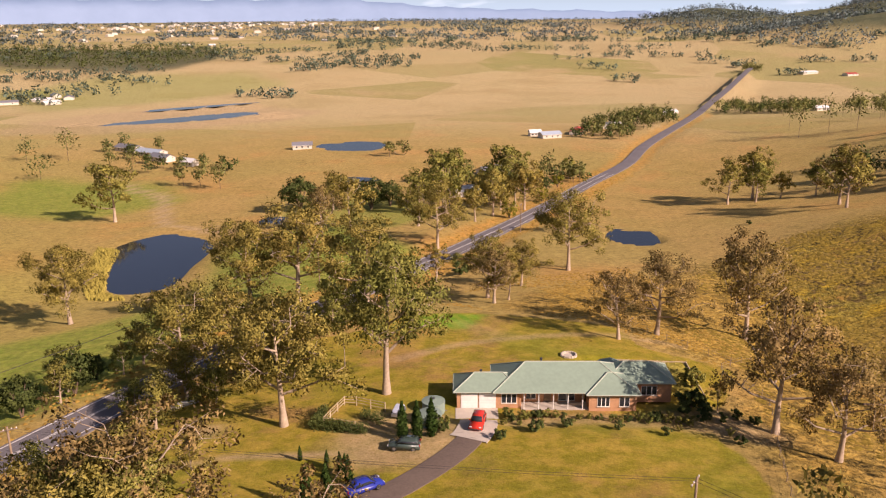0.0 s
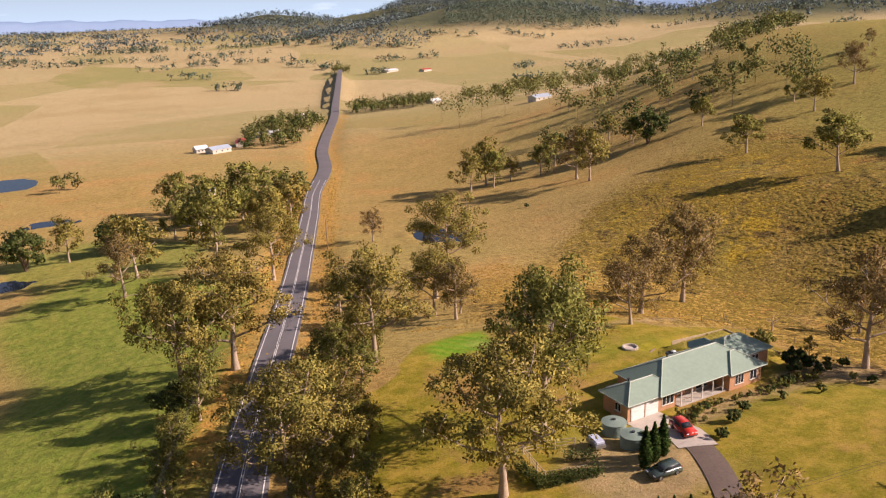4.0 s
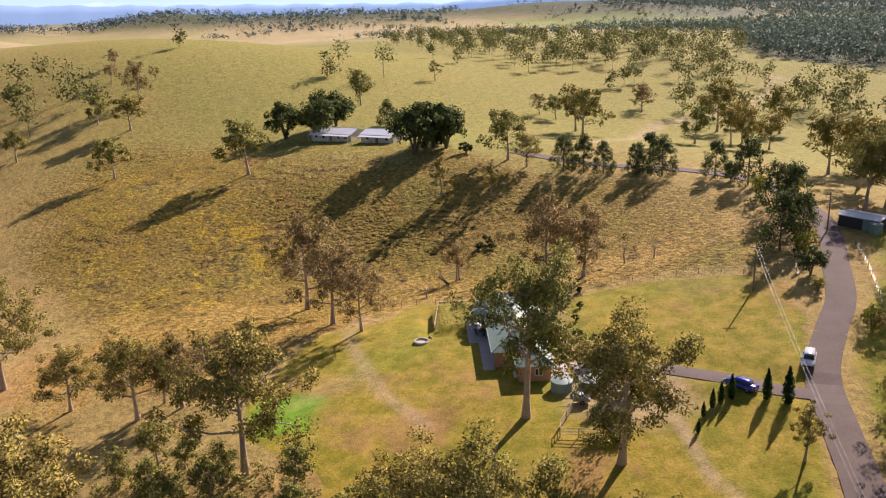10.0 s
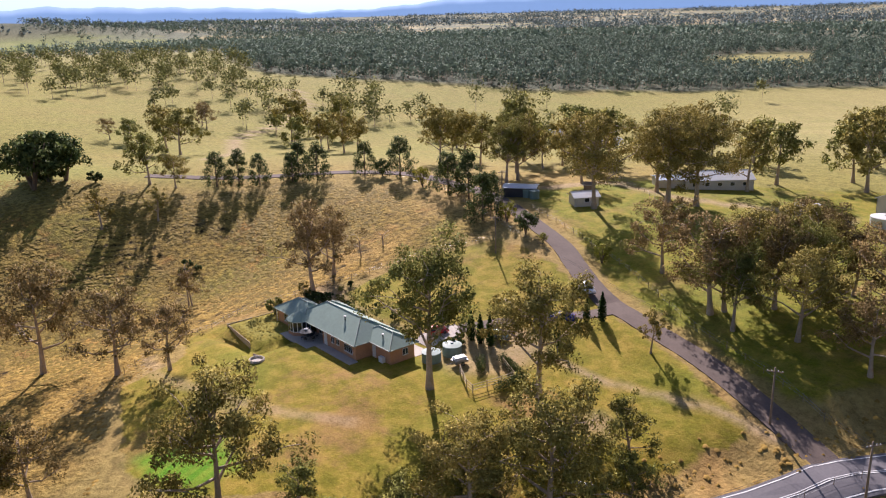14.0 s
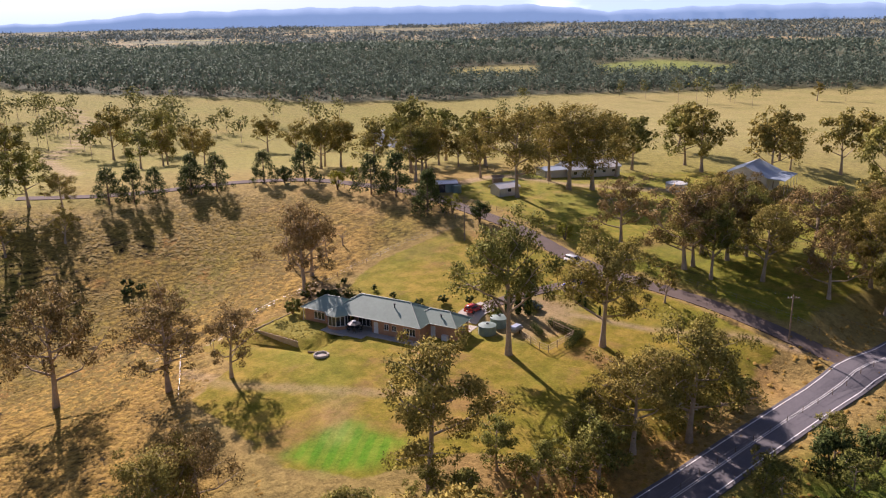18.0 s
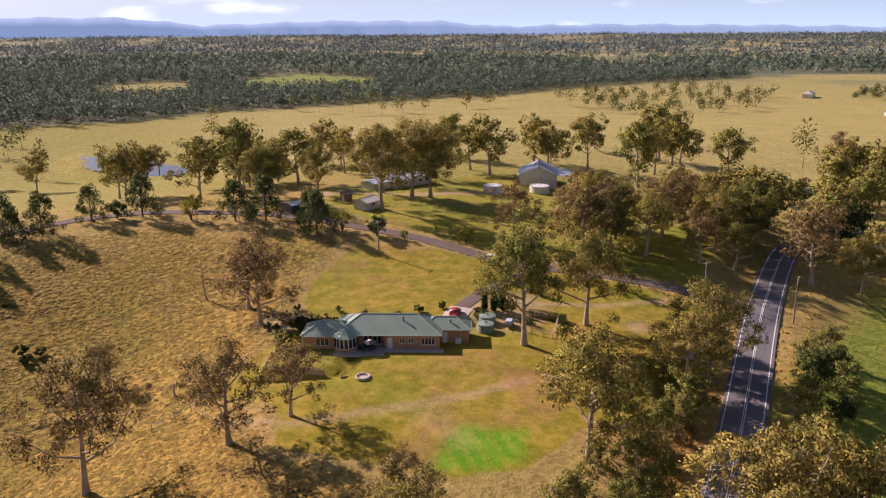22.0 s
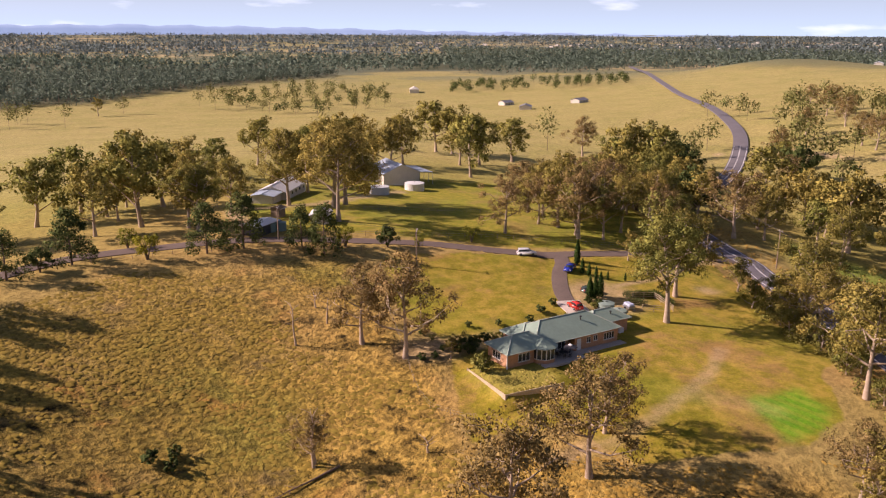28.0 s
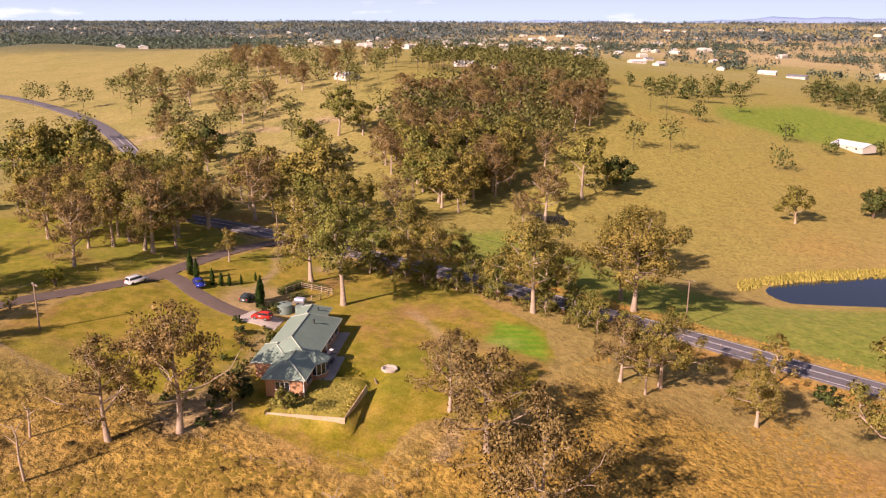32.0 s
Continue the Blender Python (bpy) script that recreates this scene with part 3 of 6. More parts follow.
    edge = math2("ADD", mask("lawn"), math2("MULTIPLY", math2("SUBTRACT", mid, 0.5), 0.9))
    colour = blend(span(edge, 0.35, 0.6), colour, lawn)
    lush = math2("MULTIPLY", mask("lush"), span(mid, 0.25, 0.7, 1.0, 0.65))
    colour = blend(lush, colour, (0.125, 0.235, 0.012))
    # sown patch, mown in stripes
    mown = math2("SINE", math2("ADD", math2("MULTIPLY", pos.outputs["X"], 2.6), math2("MULTIPLY", pos.outputs["Y"], 0.9)), 0.0)
    colour = blend(math2("MULTIPLY", mask("sown"), span(mid, 0.3, 0.75, 1.0, 0.75)), colour, blend(span(mown, -0.6, 0.6), (0.10, 0.29, 0.005), (0.16, 0.29, 0.012)))
    colour = blend(math2("MULTIPLY", mask("bare"), span(fine, 0.2, 0.52)), colour, (0.42, 0.30, 0.18))
    colour = blend(math2("MULTIPLY", mask("verge"), span(mid, 0.4, 0.6, 0.5, 1.0)), colour, (0.45, 0.235, 0.05))
    colour = blend(math2("MULTIPLY", mask("garden"), 0.8), colour, (0.27, 0.24, 0.045))
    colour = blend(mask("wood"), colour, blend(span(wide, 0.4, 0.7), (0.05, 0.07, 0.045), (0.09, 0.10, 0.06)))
    cover = span(tex(0.006, 6, 0.7), 0.45, 0.58, 1.0, 0.1)
    colour = blend(math2("MULTIPLY", mask("scrub"), cover), colour, (0.115, 0.14, 0.095))
    # stock terraces along the contours
    lift = math2("ADD", math2("MULTIPLY", pos.outputs["Z"], 5.2), math2("MULTIPLY", tex(0.05, 4, 0.6), 26.0))
    tread = math2("MULTIPLY", span(math2("SINE", lift, 0.0), -0.2, 0.9), math2("MULTIPLY", mask("tussock"), span(tex(0.035, 3), 0.46, 0.6)))
    clod = span(tex(0.8, 4, 0.65), 0.36, 0.64)
    weedy = math2("ADD", math2("MULTIPLY", math2("SUBTRACT", 1.0, mask("lawn")), 0.22), math2("MULTIPLY", mask("tussock"), 0.44))
    hsv = n.new("ShaderNodeHueSaturation")
    l.new(colour, hsv.inputs["Color"])
    l.new(math2("ADD", math2("ADD", math2("MULTIPLY", math2("ADD", math2("ADD", fine, grain), mid), 1.15), -0.72), math2("MULTIPLY", math2("SUBTRACT", math2("SUBTRACT", clod, 0.5), math2("MULTIPLY", tread, 0.7)), math2("ADD", weedy, 0.14))), hsv.inputs["Value"])
    l.new(hsv.outputs["Color"], b.inputs["Base Color"])
    bump = n.new("ShaderNodeBump")
    bump.inputs["Strength"].default_value, bump.inputs["Distance"].default_value = 0.7, 0.35
    rise = math2("ADD", math2("ADD", math2("ADD", math2("MULTIPLY", fine, 0.4), math2("MULTIPLY", clod, math2("MULTIPLY", weedy, 1.2))), math2("MULTIPLY", mid, math2("ADD", math2("MULTIPLY", mask("tussock"), 2.6), 0.5))), math2("MULTIPLY", math2("MULTIPLY", tall.outputs["Distance"], -0.7), mask("tussock")))
    l.new(rise, bump.inputs["Height"])
    l.new(bump.outputs["Normal"], b.inputs["Normal"])
    return m


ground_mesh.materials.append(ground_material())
ground = tagged(new("ground", ground_mesh), "rolling pasture of dry golden grass with mown lawns", "ground", kind="structure")


def strip(name, line, half, mat, lift, sides=(-1, 1), shift=0.0):
    """A ribbon that follows the ground along a line."""
    line = np.asarray(line, float)
    along = np.gradient(line, axis=0)
    along /= np.linalg.norm(along, axis=1)[:, None]
    right = np.stack([along[:, 1], -along[:, 0]], 1)
    mid_z = height(line[:, 0], line[:, 1])
    far = np.hypot(line[:, 0] - 15, line[:, 1] - 120)
    z = mid_z + lift + far * 0.0006 * (1 + far / 300)
    verts, faces = [], []
    for s in np.linspace(sides[0], sides[1], 5 if half > 1 else 2):
        off = shift + s * half
        crown = 0.0 if half <= 1 else 0.06 * (1 - s * s)
        edge_xy = line + right * off
        fall = height(edge_xy[:, 0], edge_xy[:, 1]) - mid_z
        verts.append(np.c_[edge_xy, z + crown + fall * (far < 250)])
    n, rows = len(line), len(verts)
    for r in range(rows - 1):
        for k in range(n - 1):
            faces.append((r * n + k, (r + 1) * n + k, (r + 1) * n + k + 1, r * n + k + 1))
    if half > 1:
        for r, flip in ((0, False), (rows - 1, True)):
            verts.append(verts[r] - [0, 0, 0.5])
            base = (len(verts) - 1) * n
            for k in range(n - 1):
                q = (base + k, r * n + k, r * n + k + 1, base + k + 1)
                faces.append(q[::-1] if flip else q)
    return shape_from(name, np.vstack(verts), faces, mat)


road = tagged(new("road", strip("road", ROAD_LINE, 3.6, ASPHALT, 0.2)), "two-lane grey asphalt country road", "road", kind="structure")
for shift, half in ((-3.0, 0.085), (3.0, 0.085), (0.15, 0.06), (-0.15, 0.06)):
    mark = new("line_marking", strip("line_marking", ROAD_LINE[np.hypot(ROAD_LINE[:, 0] - 15, ROAD_LINE[:, 1] - 120) < 300], half, LINE, 0.255 if abs(shift) > 1 else 0.30, shift=shift))
    mark.parent = road
drive = tagged(new("drive", strip("drive", DRIVE_LINE, 2.3, DRIVE, 0.06)), "narrow sealed grey farm drive", "driveway", kind="structure")
house_drive = tagged(new("driveway", strip("driveway", HOUSE_DRIVE_LINE, 1.7, DRIVE, 0.07)), "short dark sealed driveway curving to the garage", "driveway", kind="structure")
apron = tagged(new("apron", strip("apron", smooth_line([(2.6, 92.0), (3.4, 94.0), (4.0, 96.5), (4.1, 99.2)], 0.5), 2.5, CONCRETE, 0.085)), "pale worn concrete apron between drive and garage", "driveway", kind="structure")
for pond in PONDS:
    a = np.linspace(0, 2 * np.pi, 72, endpoint=False)
    reach = (1 + 0.10 * np.sin(3 * a + pond[0]) + 0.06 * np.sin(5 * a + pond[1])) * 1.04
    u, v = np.cos(a) * reach * pond[2], np.sin(a) * reach * pond[3]
    c, s = math.cos(radians(pond[4])), math.sin(radians(pond[4]))
    rim = np.c_[pond[0] + u * c - v * s, pond[1] + u * s + v * c, np.full(72, pond[5])]
    tagged(new("water", shape_from("water", rim, [tuple(range(72))], WATER)), "still dark blue water of a farm dam", "water", kind="structure")

# ---- trees ----
def part(name, mesh, parent, label="", at=None):
    """One mesh object under a thing or under a part."""
    ob = new(name, mesh)
    ob.parent = parent
    if at is not None:
        ob.matrix_basis = at
    if label:
        tagged(ob, label)
    return ob


def thing(name, m, label, category, group=""):
    ob = new(name)
    ob.empty_display_size = 0.3
    ob.matrix_basis = m
    return tagged(ob, label, category, group)


def tube(verts, faces, points, radii, sides=7):
    """A tapered limb along points."""
    first = len(verts)
    points = [Vector(p) for p in points]
    for k, p in enumerate(points):
        d = (points[min(k + 1, len(points) - 1)] - points[max(k - 1, 0)]).normalized()
        a = d.orthogonal().normalized()
        b = d.cross(a)
        for s in range(sides):
            t = 2 * math.pi * s / sides
            verts.append(p + (a * math.cos(t) + b * math.sin(t)) * radii[k])
    for k in range(len(points) - 1):
        for s in range(sides):
            i, j = first + k * sides + s, first + k * sides + (s + 1) % sides
            faces.append((i, j, j + sides, i + sides))
    faces.append(tuple(first + (len(points) - 1) * sides + s for s in range(sides)))


def sprays(rng, centres, radii, count, size, droop=0.5, flat=0.8, hearts=None):
    """Leaf sprays: small bent four-cornered blades strewn through and mostly round the outside of clumps."""
    n = len(centres) * count
    c = np.repeat(np.asarray(centres, float), count, 0)
    r = np.repeat(np.asarray(radii, float), count)[:, None]
    d = rng.normal(size=(n, 3))
    d /= np.linalg.norm(d, axis=1)[:, None]
    reach = rng.uniform(0.15, 1.0, (n, 1)) ** 0.45 * rng.uniform(0.8, 1.12, (n, 1))
    p = c + d * r * reach * [1, 1, flat]
    along = d * 0.6 + rng.normal(size=(n, 3)) * 0.8 + [0, 0, -droop]
    along /= np.linalg.norm(along, axis=1)[:, None]
    side = np.cross(along, rng.normal(size=(n, 3)))
    side /= np.linalg.norm(side, axis=1)[:, None] + 1e-9
    s = size * rng.uniform(0.6, 1.4, (n, 1))
    w = s * rng.uniform(0.35, 0.6, (n, 1))
    # blades face outwards and take the rounded crown's normals, so that a clump shades as one soft mass
    face = np.cross(side, along)
    heart = np.asarray(centres, float).mean(0) - [0, 0, 1.0] if hearts is None else np.repeat(np.asarray(hearts, float), count, 0)
    whole = p - heart
    whole /= np.linalg.norm(whole, axis=1)[:, None] + 1e-9
    soft = d * 0.75 + whole * 0.75 + rng.normal(size=(n, 3)) * 0.32 + [0, 0, 0.12]
    soft /= np.linalg.norm(soft, axis=1)[:, None]
    side = np.where((face * soft).sum(1)[:, None] < 0, -side, side)
    v = np.stack([p - along * s * 0.5, p + side * w * 0.5, p + along * s * 0.5, p - side * w * 0.5], 1).reshape(-1, 3)
    f = np.arange(n * 4).reshape(n, 4)
    return v, f, np.repeat(soft, 4, 0)


def quick_mesh(name, v, f, mat, normals=None):
    me = bpy.data.meshes.new(name)
    me.vertices.add(len(v))
    me.vertices.foreach_set("co", np.ascontiguousarray(v, np.float32).ravel())
    k = f.shape[1]
    me.loops.add(f.size)
    me.loops.foreach_set("vertex_index", f.ravel().astype(np.int32))
    me.polygons.add(len(f))
    me.polygons.foreach_set("loop_start", np.arange(len(f), dtype=np.int32) * k)
    me.update(calc_edges=True)
    me.materials.append(mat)
    if normals is not None:
        me.polygons.foreach_set("use_smooth", np.ones(len(f), bool))
        me.attributes.new("custom_normal", "FLOAT_VECTOR", "POINT").data.foreach_set("vector", np.ascontiguousarray(normals, np.float32).ravel())
    return me


def with_mat(made, mat):
    v, f, normals = made
    return v, f, mat, normals


def gum(seed, tall=18.0, limbs=6, twigs=4, leaves=34, size=0.62, spread=0.36, bare=0.36, leaf=LEAF, bark=BARK, puff=1.0, fine=True):
    """A gum tree: forked tapered trunk, rising limbs, and a broken crown of leaf clumps."""
    rng = np.random.default_rng(seed)
    verts, faces, tips, sizes = [], [], [], []
    lean = rng.normal(0, 0.035, 2)
    trunk, rad = [], []
    for k in range(7):
        s = k / 6
        h = tall * 0.74 * s
        trunk.append((lean[0] * h + 0.25 * math.sin(3 * s + seed), lean[1] * h + 0.22 * math.sin(4 * s + 2 * seed), h - 0.3 * (k == 0)))
        rad.append(tall * (0.026 * (1 - 0.82 * s) + 0.010 * (k == 0)))
    tube(verts, faces, trunk, rad, 8)
    trunk = np.array(trunk)
    for i in range(limbs):
        at = bare + (0.97 - bare) * (i + rng.uniform(0.1, 0.7)) / limbs
        root = np.array([np.interp(at * 6, range(7), trunk[:, c]) for c in range(3)])
        ang = 2.4 * i + rng.uniform(-0.5, 0.5)
        out = tall * spread * (1.15 - 0.75 * (at - bare) / (1 - bare)) * rng.uniform(0.7, 1.15)
        up = tall * rng.uniform(0.14, 0.27)
        end = root + [math.cos(ang) * out, math.sin(ang) * out, up]
        end[2] = min(end[2], tall * 0.92)
        bend = (root + end) / 2 + [0, 0, -0.04 * tall * rng.uniform(0, 1)] + rng.normal(0, 0.02 * tall, 3)
        r0 = tall * 0.0125 * (1.1 - 0.5 * at)
        tube(verts, faces, [root, (root + bend) / 2, bend, (bend + end) / 2, end], [r0, r0 * 0.8, r0 * 0.62, r0 * 0.45, r0 * 0.22], 5 if fine else 3)
        for j in range(twigs):
            s = 0.45 + 0.55 * (j + 1) / twigs
            base = bend + (end - bend) * (2 * s - 1) if s > 0.5 else root + (bend - root) * 2 * s
            tip = base + rng.normal(0, 0.085 * tall, 3) * [1, 1, 0.6] + [0, 0, 0.035 * tall]
            kink = (base + tip) / 2 + rng.normal(0, 0.01 * tall, 3)
            if fine:
                tube(verts, faces, [base, kink, tip], [r0 * 0.36, r0 * 0.25, r0 * 0.1], 3)
            tips.append(tip)
            sizes.append(tall * rng.uniform(0.045, 0.085) * puff)
            if rng.uniform() < 0.6:
                tips.append(tip + rng.normal(0, 0.05 * tall, 3))
                sizes.append(tall * rng.uniform(0.035, 0.06) * puff)
    top = trunk[-1]
    for j in range(twigs):
        tip = top + rng.normal(0, 0.06 * tall, 3) * [1, 1, 0.5] + [0, 0, tall * rng.uniform(0.06, 0.2)]
        tube(verts, faces, [top, (top + tip) / 2, tip], [rad[-1] * 0.7, rad[-1] * 0.4, rad[-1] * 0.15], 4)
        tips.append(tip)
        sizes.append(tall * rng.uniform(0.05, 0.08) * puff)
    return shape_from("trunk", verts, faces, bark, True), quick_mesh("crown", *with_mat(sprays(rng, tips, sizes, leaves, size), leaf))


def conifer(seed, tall=12.0, leaf=LEAF_DARK):
    """A dark she-oak: straight trunk, tiers of drooping clumps, ragged outline."""
    rng = np.random.default_rng(seed)
    verts, faces, tips, sizes = [], [], [], []
    tube(verts, faces, [(0, 0, -0.3), (0.05, 0, tall * 0.5), (0, 0.1, tall * 0.97)], [tall * 0.022, tall * 0.014, 0.02], 6)
    for k in range(84):
        s = rng.uniform(0.12, 1.0)
        r = tall * 0.43 * (1.12 - s) ** 0.75 * rng.uniform(0.5, 1.1)
        a = rng.uniform(0, 6.283)
        tip = np.array([math.cos(a) * r, math.sin(a) * r, tall * s - 0.12 * r])
        if k % 2:
            tube(verts, faces, [(0, 0, tall * s * 0.94), tip * 0.98], [0.05, 0.015], 4)
        tips.append(tip)
        sizes.append(tall * rng.uniform(0.065, 0.11))
    return shape_from("trunk", verts, faces, BARK_DARK, True), quick_mesh("crown", *with_mat(sprays(rng, tips, sizes, 46, 0.5, 0.6, 1.0), leaf))


def shrub(seed, tall=6.0, wide=1.0, leaf=LEAF_DARK, clumps=34, leaves=46, size=0.45):
    """A dense rounded tree or shrub, leafy to the ground."""
    rng = np.random.default_rng(seed)
    verts, faces, tips, sizes = [], [], [], []
    for k in range(4):
        a = 1.57 * k + rng.uniform(-0.4, 0.4)
        tube(verts, faces, [(0, 0, -0.2), (0.1 * tall * math.cos(a), 0.1 * tall * math.sin(a), tall * 0.35), (0.26 * tall * math.cos(a), 0.26 * tall * math.sin(a), tall * 0.72)], [0.03 * tall, 0.018 * tall, 0.006 * tall], 5)
    for k in range(clumps):
        d = rng.normal(size=3)
        d /= np.linalg.norm(d)
        tips.append(np.array([0, 0, 0.53 * tall]) + d * rng.uniform(0.45, 1.0) * [0.44 * tall * wide, 0.44 * tall * wide, 0.38 * tall])
        sizes.append(tall * rng.uniform(0.08, 0.15))
    return shape_from("trunk", verts, faces, BARK_DARK, True), quick_mesh("crown", *with_mat(sprays(rng, tips, sizes, leaves, size, 0.2, 0.9), leaf))


KINDS = {
    "E": ("gum_tree", "tall spreading gum tree with pale trunk and olive crown", "tree", [(gum(k, 18, 11, 6, 132, 0.38, 0.37 + 0.03 * (k % 3), 0.29 + 0.05 * (k % 2), leaf=LEAF_GREEN if k % 3 == 0 else LEAF, puff=1.32), 18) for k in range(1, 8)]),
    "m": ("gum_tree", "spreading gum tree with olive crown in the paddock", "tree", [(gum(110 + k, 17, 9, 4, 50, 0.78, 0.37, 0.28, LEAF_GREEN if k % 2 else LEAF, puff=1.6, fine=False), 17) for k in range(6)]),
    "s": ("gum_tree", "slender young gum tree with thin open crown", "tree", [(gum(20 + k, 12, 8, 4, 74, 0.36, 0.27, 0.32), 12) for k in range(3)]),
    "S": ("gum_tree", "half-bare gum tree with sparse brown leaves", "tree", [(gum(30 + k, 16, 11, 5, 90, 0.36, 0.36, 0.27, LEAF_BROWN, puff=1.25), 16) for k in range(4)]),
    "P": ("she_oak", "dark conical she-oak beside the farm drive", "tree", [(conifer(40 + k), 12) for k in range(3)]),
    "b": ("shade_tree", "dense dark green rounded shade tree", "tree", [(shrub(50 + k, 10, 1.15, LEAF_DARK, 60, 60, 0.6), 10) for k in range(3)]),
    "y": ("wattle", "yellow-green bushy wattle beside the drive", "tree", [(shrub(60 + k, 6, 1.0, LEAF_YELLOW, 30, 40, 0.4), 6) for k in range(2)]),
    "g": ("gum_tree", "leafy gum sapling in the roadside thicket", "tree", [(gum(70 + k, 9, 9, 4, 66, 0.34, 0.36, 0.15, LEAF_GREEN, puff=1.6), 9) for k in range(4)]),
    "u": ("bush", "low dark green garden bush", "bush", [(shrub(80 + k, 2, 1.2, LEAF_DARK, 24, 70, 0.24), 2) for k in range(3)]),
    "v": ("bush", "rounded light olive garden bush", "bush", [(shrub(84 + k, 2, 1.25, LEAF_GREEN, 26, 80, 0.2), 2) for k in range(3)]),
    "f": ("gum_tree", "distant gum tree in the open paddocks", "tree", [(gum(90 + k, 16, 7, 3, 20, 1.2, 0.36, 0.30, puff=1.7, fine=False), 16) for k in range(4)]),
}
planted = {}
plant_rng = np.random.default_rng(5)


def plant(kind, x, y, tall, group=""):
    """Plant a tree of a kind; the first of each mesh is built, the rest copied."""
    name, label, category, models = KINDS[kind]
    k = int(plant_rng.integers(len(models)))
    (trunk, crown), size = models[k]
    s = tall / size
    wide = s * plant_rng.uniform(0.9, 1.12)
    m = Matrix.LocRotScale((x, y, spot(x, y) - 0.05), Euler((0, 0, plant_rng.uniform(0, 6.28))), (wide, wide, s))
    if (kind, k) in planted:
        first = planted[kind, k]
        return copy_thing(first, m @ Matrix.Diagonal((*first.scale, 1)).inverted())
    ob = thing(name, m, label, category, group or category + "s")
    part("trunk", trunk, ob)
    part("crown", crown, ob)
    planted[kind, k] = ob
    return ob


HOUSE_TREES = [('b', 147, 123, 17.5), ('b', 152, 113, 15.5), ('E', -22, 98, 19.3), ('E', -9, 108, 22.8), ('S', 29, 133, 12.8), ('S', 37, 139, 16), ('S', 43, 97, 18.5), ('S', 47, 89, 14.5), ('E', -16, 145, 20.1), ('S', 56, 147, 21.6), ('E', 29, 199, 21.1), ('E', 16, 181, 11.4), ('s', 12, 164, 9.2), ('S', 36, 258, 11), ('E', 147, 176, 17.5), ('s', 115, 116, 11), ('s', 112, 102, 9.1), ('S', 67, 114, 8.8), ('E', 15, 183, 14), ('S', 9, 160, 12.1), ('E', -43, 165, 21.3), ('E', -15, 145, 19.6), ('s', -16, 148, 17.9), ('E', 8, 167, 14.1)]
EAST_TREES = [('E', 129, 90, 9.6), ('E', 136, 95, 15.3), ('u', 145, 107, 4.0), ('b', 154, 117, 16.0), ('b', 163, 114, 13.1), ('b', 189, 159, 16.0), ('b', 193, 171, 14.9), ('E', 167, 226, 13.8), ('b', 204, 157, 16.0), ('E', 200, 59, 17.6), ('P', 211, 134, 10.0), ('b', 210, 154, 13.3), ('E', 212, 60, 17.7), ('b', 174, 282, 16.0), ('E', 243, 146, 15.1), ('E', 215, 235, 13.8), ('E', 192, 270, 12.2), ('E', 240, 63, 10.3), ('E', 175, 292, 10.8), ('S', 249, 69, 9.4), ('E', 222, 250, 11.7), ('E', 183, 302, 10.0), ('b', 210, 290, 6.7), ('S', 245, 240, 17.3), ('E', 184, 318, 11.3), ('E', 237, 266, 13.6), ('E', 284, 164, 11.4), ('E', 293, 138, 19.7), ('b', 224, 305, 5.8), ('E', 292, 159, 17.2), ('s', 270, 240, 6.0), ('E', 244, 294, 10.0)]
EAST_TREES_B = [('s', 304, 113, 10.3), ('S', 270, 260, 8.3), ('b', 256, 312, 10.4), ('S', 292, 266, 8.0), ('b', 278, 305, 15.3), ('E', 227, 362, 20.1), ('E', 274, 315, 9.4), ('E', 329, 19, 8.4), ('E', 233, 373, 12.7), ('b', 252, 358, 13.0), ('E', 329, 244, 9.4), ('E', 337, 10, 13.3), ('b', 254, 371, 11.7), ('E', 289, 334, 8.3), ('E', 350, 1, 10.5), ('b', 277, 362, 16.0), ('b', 274, 382, 11.4), ('E', 385, 98, 12.1), ('b', 287, 374, 16.0), ('E', 269, 405, 12.4), ('E', 297, 388, 12.3), ('E', 411, 112, 11.1), ('E', 320, 423, 12.1), ('b', 367, 400, 15.5), ('E', 384, 394, 15.9), ('b', 386, 406, 16.0), ('E', 664, 747, 22.3), ('E', 707, 846, 23.9), ('E', 796, 885, 18.7)]
NORTH_TREES = [('s', -4, 189, 10.0), ('u', 2, 197, 4.0), ('g', 1, 203, 5.1), ('E', -5, 233, 20.6), ('S', -41, 245, 16.9), ('E', -12, 264, 17.4), ('E', -35, 264, 18.3), ('E', 7, 278, 12.5), ('u', 96, 259, 1.7), ('y', 20, 291, 7.8), ('E', 14, 293, 17.5), ('E', -3, 296, 24.0), ('E', 130, 266, 19.5), ('E', 27, 310, 18.4), ('S', 133, 277, 20.0), ('b', -33, 313, 13.2), ('E', -48, 314, 14.6), ('b', -26, 320, 10.9), ('b', -61, 313, 14.8), ('y', 36, 332, 6.9), ('E', 107, 314, 17.4), ('E', 117, 313, 16.3), ('E', 138, 308, 13.7), ('E', 128, 316, 10.7), ('E', 119, 322, 20.6), ('E', 23, 348, 22.3), ('E', 151, 315, 13.6), ('E', -2, 372, 18.2), ('b', 174, 320, 9.9), ('b', 165, 334, 12.1), ('E', 42, 391, 10.4), ('E', 60, 390, 9.8)]
